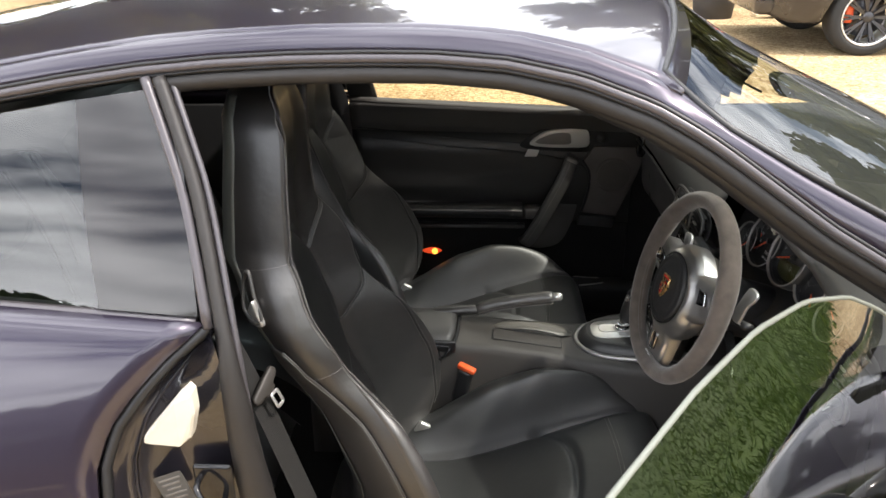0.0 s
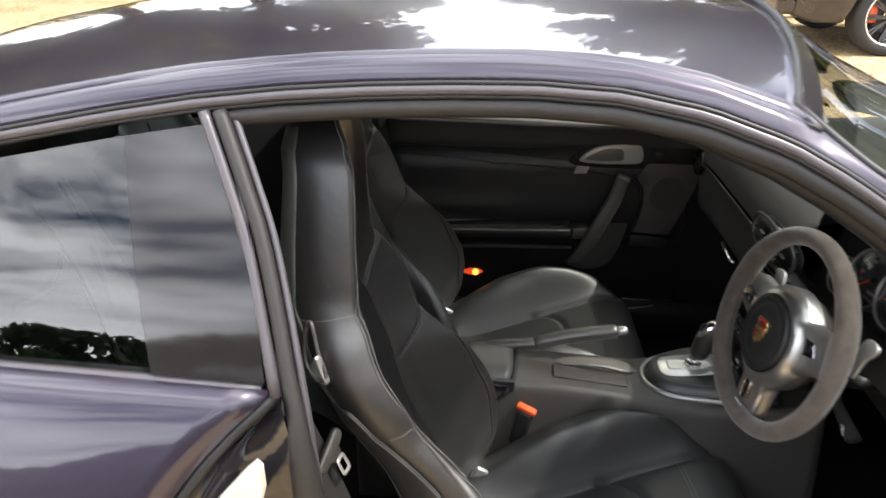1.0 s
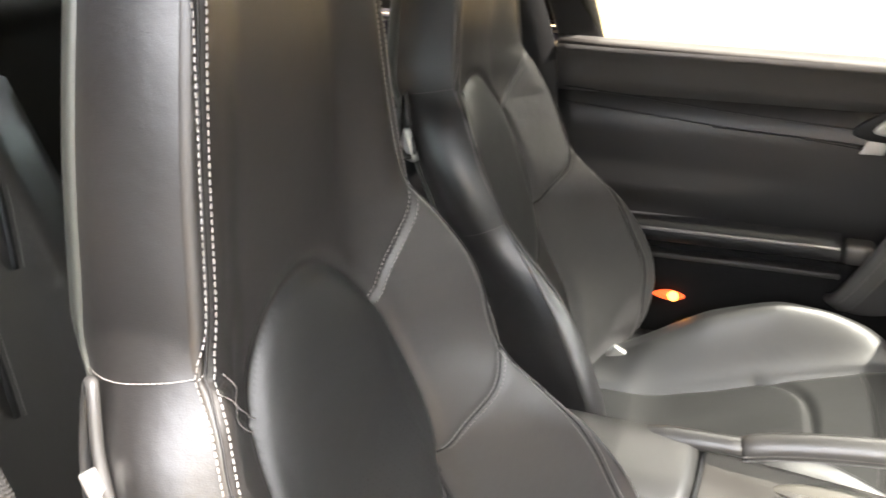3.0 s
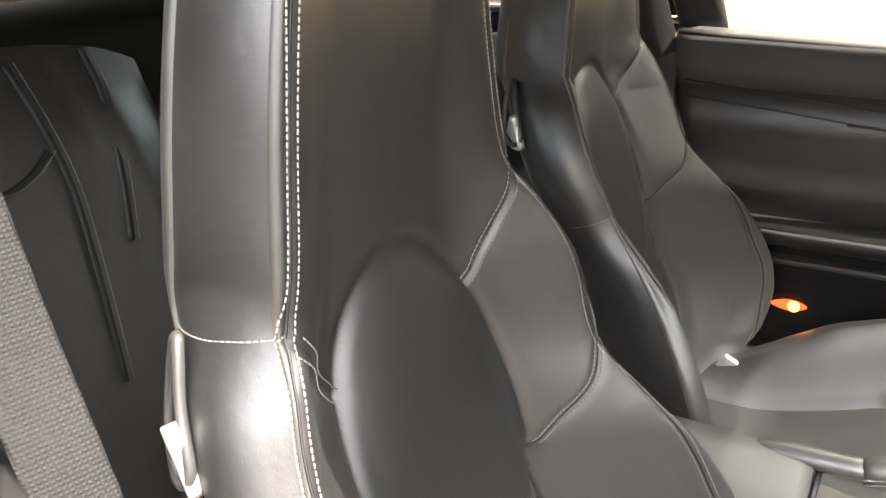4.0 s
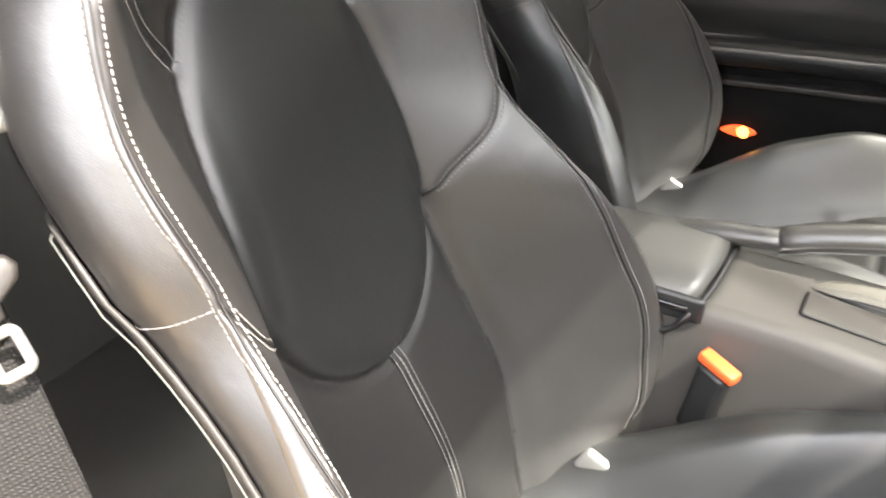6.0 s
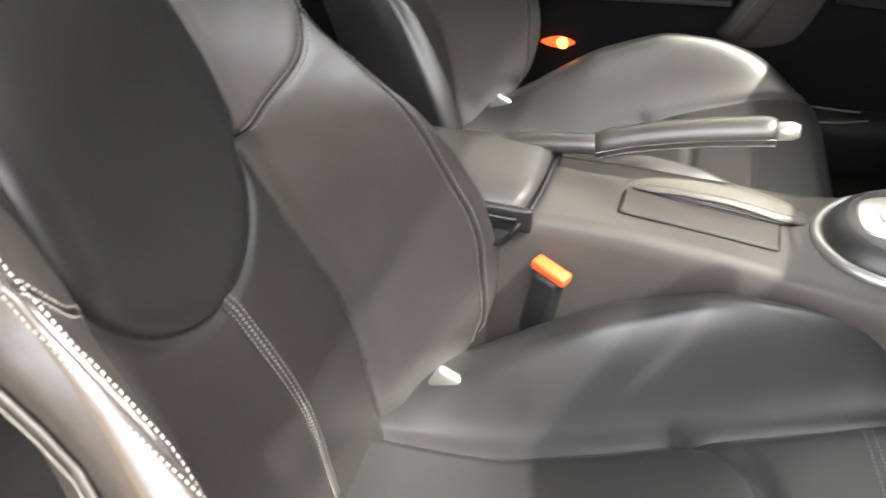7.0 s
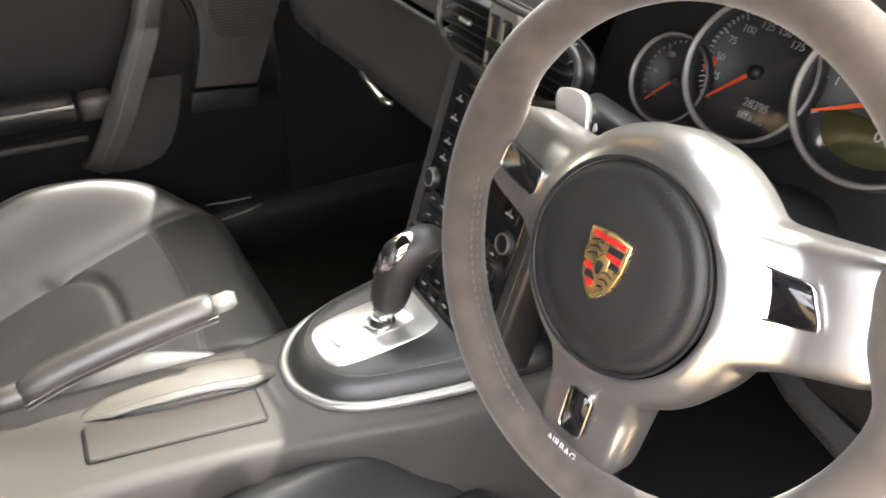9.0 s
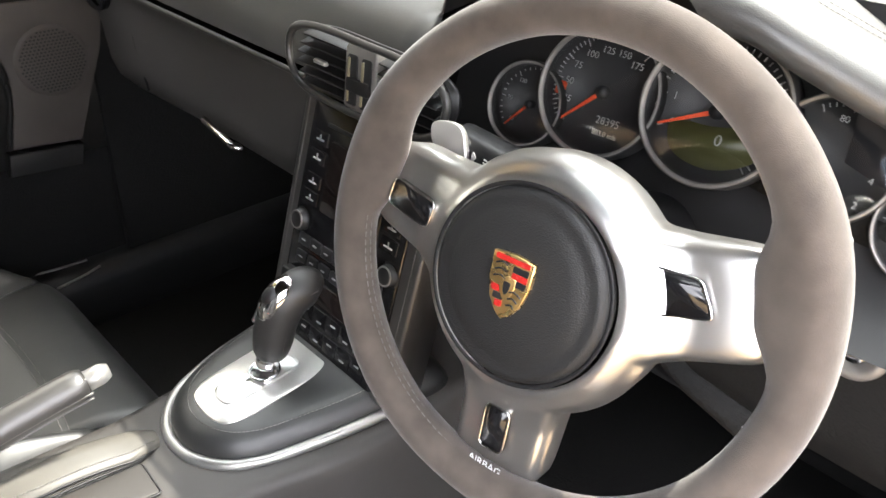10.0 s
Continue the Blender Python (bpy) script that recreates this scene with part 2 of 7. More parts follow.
def gravel_mat():
    m, n, l, b = node_mat("gravel")
    co = n.new("ShaderNodeTexCoord")
    vor = n.new("ShaderNodeTexVoronoi")
    vor.inputs["Scale"].default_value = 42
    l.new(co.outputs["Object"], vor.inputs["Vector"])
    ramp = n.new("ShaderNodeValToRGB")
    e = ramp.color_ramp.elements
    e[0].color, e[1].color = (0.30, 0.19, 0.085, 1), (0.66, 0.52, 0.32, 1)
    mid = e.new(0.5)
    mid.color = (0.50, 0.36, 0.19, 1)
    sep = n.new("ShaderNodeSeparateColor")
    l.new(vor.outputs["Color"], sep.inputs["Color"])
    l.new(sep.outputs["Red"], ramp.inputs["Fac"])
    big = n.new("ShaderNodeTexNoise")
    big.inputs["Scale"].default_value = 1.3
    big.inputs["Detail"].default_value = 6
    l.new(co.outputs["Object"], big.inputs["Vector"])
    mix = n.new("ShaderNodeMix")
    mix.data_type = "RGBA"
    mix.blend_type = "MULTIPLY"
    mix.inputs["Factor"].default_value = 1
    r2 = n.new("ShaderNodeValToRGB")
    r2.color_ramp.elements[0].position, r2.color_ramp.elements[1].position = 0.3, 0.62
    r2.color_ramp.elements[0].color = (0.70, 0.66, 0.60, 1)
    l.new(big.outputs["Fac"], r2.inputs["Fac"])
    l.new(ramp.outputs["Color"], mix.inputs["A"])
    l.new(r2.outputs["Color"], mix.inputs["B"])
    l.new(mix.outputs["Result"], b.inputs["Base Color"])
    bump = n.new("ShaderNodeBump")
    bump.invert = True
    bump.inputs["Strength"].default_value = 0.9
    bump.inputs["Distance"].default_value = 0.012
    l.new(vor.outputs["Distance"], bump.inputs["Height"])
    l.new(bump.outputs["Normal"], b.inputs["Normal"])
    b.inputs["Roughness"].default_value = 0.9
    return m


def leaf_mat(name, c0, c1):
    m, n, l, b = node_mat(name)
    geo = n.new("ShaderNodeNewGeometry")
    ramp = n.new("ShaderNodeValToRGB")
    ramp.color_ramp.elements[0].color, ramp.color_ramp.elements[1].color = (*c0, 1), (*c1, 1)
    l.new(geo.outputs["Random Per Island"], ramp.inputs["Fac"])
    l.new(ramp.outputs["Color"], b.inputs["Base Color"])
    b.inputs["Roughness"].default_value = 0.6
    thin, mix = n.new("ShaderNodeBsdfTranslucent"), n.new("ShaderNodeMixShader")
    l.new(ramp.outputs["Color"], thin.inputs["Color"])
    mix.inputs["Fac"].default_value = 0.38
    l.new(b.outputs["BSDF"], mix.inputs[1])
    l.new(thin.outputs["BSDF"], mix.inputs[2])
    l.new(mix.outputs["Shader"], n["Material Output"].inputs["Surface"])
    return m


GRAVEL = gravel_mat()
LEAF = leaf_mat("foliage", (0.060, 0.066, 0.018), (0.18, 0.170, 0.055))
PINE = leaf_mat("dark_foliage", (0.015, 0.03, 0.012), (0.045, 0.07, 0.025))
GRASSLEAF = leaf_mat("grass_blades", (0.05, 0.10, 0.015), (0.14, 0.20, 0.04))
LAWN = surf("lawn", (0.085, 0.13, 0.025), 0.9, 0, 0.8, 0.05, 0.4, 0.6)


# ---- mesh helpers ----
def part(name, bm, mat, parent=None, label="", smooth=True):
    """Links a bmesh as one mesh object under a thing or a part."""
    me = bpy.data.meshes.new(name)
    bm.to_mesh(me)
    bm.free()
    if mat:
        me.materials.append(mat)
    if smooth:
        me.shade_smooth()
    ob = new(name, me)
    if parent:
        ob.parent = parent
    return tagged(ob, label)


def thing(name, label, category, group="", at=(0, 0, 0)):
    ob = new(name)
    ob.location = at
    ob.empty_display_size = 0.1
    return tagged(ob, label, category, group)


def box(size, at=(0, 0, 0), bevel=0.0, rot=None, segs=3, bm=None):
    own = bm is None
    b2 = bmesh.new()
    bmesh.ops.create_cube(b2, size=1)
    for v in b2.verts:
        v.co = Vector((v.co.x * size[0], v.co.y * size[1], v.co.z * size[2]))
    if bevel:
        bmesh.ops.bevel(b2, geom=b2.edges[:], offset=bevel, segments=segs, profile=0.5, affect="EDGES")
    m = Matrix.Translation(at) @ (rot.to_4x4() if rot else Matrix())
    b2.transform(m)
    if own:
        return b2
    join(bm, b2)
    return bm


def join(bm, other):
    me = bpy.data.meshes.new("tmp")
    other.to_mesh(me)
    other.free()
    bm.from_mesh(me)
    bpy.data.meshes.remove(me)
    return bm


def grid(rows, closed_u=False, closed_v=False, cap=False):
    """A mesh through rows of points: rows[i][j]."""
    bm = bmesh.new()
    vs = [[bm.verts.new(p) for p in r] for r in rows]
    nr, nc = len(vs), len(vs[0])
    for i in range(nr - (0 if closed_v else 1)):
        for j in range(nc - (0 if closed_u else 1)):
            a, b, c, d = vs[i][j], vs[i][(j + 1) % nc], vs[(i + 1) % nr][(j + 1) % nc], vs[(i + 1) % nr][j]
            try:
                bm.faces.new((a, b, c, d))
            except ValueError:
                pass
    if cap:
        bm.faces.new(vs[0][::-1])
        bm.faces.new(vs[-1])
    bmesh.ops.recalc_face_normals(bm, faces=bm.faces[:])
    return bm


def catmull(pts, n, closed=False):
    """n points along a smooth curve through pts."""
    p = [Vector(q) for q in pts]
    k = len(p)
    spans = k if closed else k - 1
    out = []
    for i in range(n):
        t = i / (n if closed else n - 1) * spans
        a = min(int(t), spans - 1)
        f = t - a
        g = (lambda q: p[q % k]) if closed else (lambda q: p[max(0, min(k - 1, q))])
        p0, p1, p2, p3 = g(a - 1), g(a), g(a + 1), g(a + 2)
        out.append(0.5 * ((2 * p1) + (p2 - p0) * f + (2 * p0 - 5 * p1 + 4 * p2 - p3) * f * f + (3 * p1 - p0 - 3 * p2 + p3) * f ** 3))
    return out


def tube(pts, radius, sides=10, closed=False, flat=1.0, up=(0, 0, 1), cap=True):
    """A tube along points; radius a number or one for each point; flat squeezes it along up."""
    p = [Vector(q) for q in pts]
    n = len(p)
    rows = []
    for i in range(n):
        t = (p[(i + 1) % n] - p[i - 1]) if closed else (p[min(i + 1, n - 1)] - p[max(i - 1, 0)])
        t.normalize()
        s = t.cross(Vector(up))
        if s.length < 1e-4:
            s = t.cross(Vector((1, 0, 0.01)))
        s.normalize()
        u = s.cross(t)
        r = radius[i] if isinstance(radius, (list, tuple)) else radius
        rows.append([p[i] + (s * math.cos(a) + u * math.sin(a) * flat) * r for a in [2 * math.pi * k / sides for k in range(sides)]])
    return grid(rows, closed_u=True, closed_v=closed, cap=cap and not closed)


def band(pts, width, thick, up=(0, 0, 1)):
    """A flat rounded strip along points: width across, thick along up."""
    p = [Vector(q) for q in pts]
    n = len(p)
    prof = [(-0.5, -0.3), (-0.46, 0.3), (-0.3, 0.5), (0.3, 0.5), (0.46, 0.3), (0.5, -0.3), (0.4, -0.5), (-0.4, -0.5)]
    rows = []
    for i in range(n):
        t = (p[min(i + 1, n - 1)] - p[max(i - 1, 0)]).normalized()
        s = t.cross(Vector(up)).normalized()
        u = s.cross(t)
        rows.append([p[i] + s * a * width + u * b * thick for a, b in prof])
    return grid(rows, closed_u=True, cap=True)


def lathe(profile, sides=48, m=None):
    """A turned shape: profile of (radius, height) about z."""
    rows = [[(r * math.cos(a), r * math.sin(a), h) for a in [2 * math.pi * k / sides for k in range(sides)]] for r, h in profile]
    bm = grid(rows, closed_u=True)
    bmesh.ops.remove_doubles(bm, verts=bm.verts[:], dist=1e-6)
    if m:
        bm.transform(m)
    return bm


def plate(outline, thick, m=None, bevel=0.0, holes=()):
    """A flat plate from an outline in x, y with its top at z = 0, with bevelled rim."""
    bm = bmesh.new()
    vs = [bm.verts.new((x, y, 0)) for x, y in outline]
    f = bm.faces.new(vs)
    if f.normal.z < 0:
        f.normal_flip()
    r = bmesh.ops.extrude_face_region(bm, geom=[f])
    for v in r["geom"]:
        if isinstance(v, bmesh.types.BMVert):
            v.co.z -= thick
    bmesh.ops.recalc_face_normals(bm, faces=bm.faces[:])
    if bevel:
        top = [e for e in bm.edges if all(abs(v.co.z) < 1e-7 for v in e.verts)]
        bmesh.ops.bevel(bm, geom=top, offset=bevel, segments=2, profile=0.5, affect="EDGES")
    if m:
        bm.transform(m)
    return bm


def rounded(w, h, r, n=5):
    """Outline of a rectangle with round corners."""
    out = []
    for cx, cy, a0 in ((w / 2 - r, h / 2 - r, 0), (-w / 2 + r, h / 2 - r, 90), (-w / 2 + r, -h / 2 + r, 180), (w / 2 - r, -h / 2 + r, 270)):
        for k in range(n + 1):
            a = radians(a0 + 90 * k / n)
            out.append((cx + r * math.cos(a), cy + r * math.sin(a)))
    return out


def basis(o, xd, yd):
    """A pose with the given origin and x and y directions."""
    x = Vector(xd).normalized()
    z = x.cross(Vector(yd)).normalized()
    y = z.cross(x)
    return Matrix(((x.x, y.x, z.x, o[0]), (x.y, y.y, z.y, o[1]), (x.z, y.z, z.z, o[2]), (0, 0, 0, 1)))


def lerp(tab, x):
    return float(np.interp(x, [t[0] for t in tab], [t[1] for t in tab]))


def curve(tab, x):
    """A smooth curve without overshoot through a table of pairs."""
    xs, ys = np.array([t[0] for t in tab], float), np.array([t[1] for t in tab], float)
    h, d = np.diff(xs), np.diff(ys) / np.diff(xs)
    m = np.zeros(len(xs))
    same = d[:-1] * d[1:] > 0
    m[1:-1][same] = 2 * d[:-1][same] * d[1:][same] / (d[:-1][same] + d[1:][same])
    m[0], m[-1] = d[0], d[-1]
    x = np.clip(np.asarray(x, float), xs[0], xs[-1])
    k = np.clip(np.searchsorted(xs, x) - 1, 0, len(h) - 1)
    t = (x - xs[k]) / h[k]
    return (ys[k] * (1 + 2 * t) * (1 - t) ** 2 + m[k] * h[k] * t * (1 - t) ** 2 + ys[k + 1] * t * t * (3 - 2 * t) + m[k + 1] * h[k] * t * t * (t - 1))


def solid(ob, t, offset=-1):
    md = ob.modifiers.new("thickness", "SOLIDIFY")
    md.thickness, md.offset = t, offset
    return ob


def words(text, size, m, mat, parent, name="lettering", align="CENTER"):
    """Flat lettering as a mesh."""
    cu = bpy.data.curves.new("txt", "FONT")
    cu.body, cu.size, cu.align_x, cu.align_y, cu.extrude = text, size, align, "CENTER", 0.0002
    tmp = bpy.data.objects.new("txt", cu)
    scene.collection.objects.link(tmp)
    me = bpy.data.meshes.new_from_object(tmp.evaluated_get(bpy.context.evaluated_depsgraph_get()))
    bpy.data.objects.remove(tmp)
    bpy.data.curves.remove(cu)
    me.transform(m)
    me.materials.clear()
    me.materials.append(mat)
    ob = new(name, me)
    ob.parent = parent
    return ob


# ---- ground and surroundings ----
bm = bmesh.new()
bmesh.ops.create_grid(bm, x_segments=2, y_segments=2, size=400)
ground = tagged(part("ground", bm, GRAVEL), "pale golden gravel drive", "ground", kind="structure")

# ---- car body ----
YC = 0.02                       # the car's middle line
DRIP = [(-2.1, 0.76), (-1.7, 0.86), (-1.3, 0.955), (-0.9, 1.07), (-0.6, 1.145), (-0.323, 1.199), (-0.171, 1.224), (-0.058, 1.239), (0.054, 1.249), (0.164, 1.254),
        (0.273, 1.256), (0.38, 1.255), (0.487, 1.247), (0.593, 1.226), (0.697, 1.190), (0.767, 1.153), (0.814, 1.123), (0.95, 1.030), (1.1, 0.945), (1.25, 0.885)]
DRIPY = [(-2.1, 0.64), (-1.3, 0.62), (-0.9, 0.60), (-0.323, 0.582), (-0.058, 0.564), (0.164, 0.557), (0.38, 0.557), (0.487, 0.561), (0.593, 0.570), (0.697, 0.586), (0.767, 0.603),
         (0.814, 0.616), (0.95, 0.650), (1.25, 0.712)]
CROWN = [(-2.1, 0.82), (-1.7, 0.94), (-1.3, 1.065), (-0.9, 1.185), (-0.6, 1.256), (-0.3, 1.308), (0.0, 1.330), (0.25, 1.337), (0.5, 1.331), (0.72, 1.314), (0.80, 1.302)]


def drip(x, side, out=0.0, down=0.0):
    return Vector((x, YC + side * (lerp(DRIPY, x) + out), lerp(DRIP, x) - down))


car = thing("sports_car", "dark aubergine two-seat sports coupe, driver's door open", "car")

# roof: crowned across, ends at the windscreen's curved top edge
rows = []
for i in range(61):
    f = i / 60
    row = []
    for j in range(41):
        u = -1 + 2 * j / 40
        x = -2.1 + f * (2.1 + 0.812 - 0.075 * abs(u) ** 2.5)
        a = abs(u)
        e = 1 - a ** 2.6
        s = drip(x, 1 if u > 0 else -1, out=-0.022, down=-0.046)
        z = s.z + (lerp(CROWN, x) - s.z) * e
        row.append((x, YC + (s.y - YC) * a * (1 if a > 0 else 0), z))
    rows.append(row)
bm = grid(rows)
hole = [f for f in bm.faces if -1.52 < f.calc_center_median().x < -0.74 - 0.06 * (abs(f.calc_center_median().y - YC) / 0.5) ** 2 and abs(f.calc_center_median().y - YC) < 0.50]
bmesh.ops.delete(bm, geom=hole, context="FACES")
roof = solid(part("roof", bm, PAINT, car, "metallic aubergine roof"), 0.012, -1)
rear_rows = [[Vector(p) + Vector((0, 0, -0.004)) for p in r if abs(p[1] - YC) < 0.53] for r in rows if -1.60 < r[20][0] < -0.68]
pane = part("rear_window", grid([r[:min(len(q) for q in rear_rows)] for r in rear_rows]), TINTED, car, "dark tinted rear window")
pane.visible_shadow = False

WS_EDGE = [(0.690, 0.515, 1.250), (0.725, 0.538, 1.228), (0.762, 0.570, 1.198), (0.800, 0.594, 1.170), (0.910, 0.622, 1.111), (1.020, 0.646, 1.057), (1.2, 0.690, 0.965), (1.32, 0.715, 0.905)]
for side, nm in ((-1, "near"), (1, "far")):
    # painted rail between the roof, the screen and the drip channel, running down as the front pillar
    xs = [-2.1 + 0.05 * k for k in range(54)] + [0.60 + 0.02 * k for k in range(33)]
    rows = []
    for x in xs:
        lo = drip(x, side, out=0.004, down=-0.017)
        if x <= 0.70:
            hi = drip(x, side, out=-0.024, down=-0.047)
        else:
            zz = float(np.interp(x, [p[0] for p in WS_EDGE], [p[2] for p in WS_EDGE]))
            yy = float(np.interp(x, [p[0] for p in WS_EDGE], [p[1] for p in WS_EDGE]))
            hi = Vector((x, YC + side * yy, zz))
        mid = (lo + hi) / 2 + Vector((0, side * 0.006, 0.005))
        rows.append([hi, hi.lerp(mid, 0.55) + Vector((0, side * 0.002, 0.002)), mid, mid.lerp(lo, 0.6), lo, lo + Vector((0, -side * 0.012, -0.002))])
    part("roof_rail", grid(rows), PAINT, car, "painted roof rail and front pillar")
    # drip moulding, near one lightened for sunlight, far one black, and black channel
    pts = [drip(x, side, 0.003, -0.0075) for x in np.linspace(-1.0, 1.2, 90)]
    part("drip_moulding", tube(pts, 0.0072, 10), SUNMOULD if side < 0 else DARK, car, "satin drip moulding, sunlit grey near, black far")
    for dn in (-0.0165, 0.0015):
        part("drip_channel", tube([drip(x, side, 0.0035, dn) for x in np.linspace(-1.0, 1.2, 90)], 0.0034, 6), DARK, car)

# windscreen
rows = []
for i in range(25):
    f = i / 24
    ex = lerp([(0, 0.715), (0.08, 0.735), (0.3, 0.807), (0.5, 0.92), (0.7, 1.02), (1, 1.30)], f)
    ez = float(np.interp(ex, [p[0] for p in WS_EDGE], [p[2] for p in WS_EDGE]))
    ey = float(np.interp(ex, [p[0] for p in WS_EDGE], [p[1] for p in WS_EDGE]))
    row = []
    for j in range(33):
        u = -1 + 2 * j / 32
        bow = 1 - abs(u) ** 2.2
        row.append((ex + bow * (0.085 + 0.20 * f), YC + u * ey, ez + bow * 0.070 * (1 - f) ** 1.3))
    rows.append(row)
screen = part("windscreen", grid(rows[5:]), CLEAR, car, "clear raked windscreen")
# unseen tinted strip, added to dim the sun falling on the seats
part("added_shade_band", grid(rows[:6]), SHADE, screen, "added grey band along the windscreen top, dims the sun")
edge = [(r[0][0], r[0][1] - 0.002, r[0][2] + 0.002) for r in rows]
top = [(p[0], p[1], p[2] + 0.002) for p in rows[0]]
part("screen_seal", tube(edge[::-1] + top[1:] + [(r[-1][0], r[-1][1] + 0.002, r[-1][2] + 0.002) for r in rows][1:], 0.006, 6), DARK, car)

# bonnet, front wings and cowl seen past the screen
rows = []
for i in range(20):
    f = i / 19
    x = 1.30 + 1.6 * f
    row = []
    for j in range(25):
        u = -1 + 2 * j / 24
        a = abs(u)
        wing = 0.030 * math.exp(-((a - 0.80) / 0.13) ** 2)
        row.append((x + (1 - a ** 2.2) * 0.26 * (1 - f), YC + u * 0.86, 0.865 - 0.16 * f - 0.13 * f ** 3 - 0.16 * max(0, a - 0.8) / 0.2 + wing))
    rows.append(row)
solid(part("bonnet", grid(rows), PAINT, car, "painted bonnet and front wings"), 0.01)
part("cowl", box((0.10, 1.2, 0.03), (1.50, YC, 0.872), 0.008), DARK, car)

# nose, front wings, tail and wheels
for side in (-1, 1):
    rows = []
    for i in range(26):
        f = i / 25
        x = 1.30 + 1.6 * f
        arch = 0.22 if abs(x - 2.02) > 0.34 else 0.33 + math.sqrt(max(0, 0.34 ** 2 - (x - 2.02) ** 2))
        top_ = 0.865 - 0.16 * f - 0.13 * f ** 3 - 0.16
        rows.append([(x, YC + side * (0.86 + 0.03 * math.sin(math.pi * k / 6) - 0.10 * f ** 4), top_ + (min(arch, top_ - 0.02) - top_) * k / 6) for k in range(7)])
    solid(part("front_wing", grid(rows), PAINT, car, "metallic aubergine front wing"), 0.008, 0)
    for wx in (-0.62, 2.02):
        m = Matrix.Translation((wx, YC + side * 0.75, 0.325)) @ Matrix.Rotation(radians(90 * -side), 4, "X")
        w = part("wheel", lathe([(0.235, 0.10), (0.25, 0.112), (0.30, 0.112), (0.322, 0.09), (0.325, -0.09), (0.30, -0.11), (0.22, -0.10)], 40, m), TYRE, car, "wide tyre on a dark wheel")
        part("rim", lathe([(0.0, 0.07), (0.05, 0.075), (0.21, 0.06), (0.235, 0.09), (0.24, 0.05)], 40, m), ALLOY, w)
for x0, bulge, z0, z1, hw, nm in ((2.90, 0.16, 0.62, 0.20, 0.78, "front_bumper"), (-2.10, -0.16, 0.80, 0.24, 0.74, "rear_bumper")):
    rows = [[(x0 + bulge * math.sin(math.pi * (0.15 + 0.7 * k / 8)) * (1 - 0.5 * abs(u) ** 3) - (0.10 if x0 > 0 else -0.08) * abs(u) ** 3, YC + u * hw, z0 + (z1 - z0) * k / 8) for u in np.linspace(-1, 1, 21)] for k in range(9)]
    solid(part(nm, grid(rows), PAINT, car, "painted bumper"), 0.008, 0)

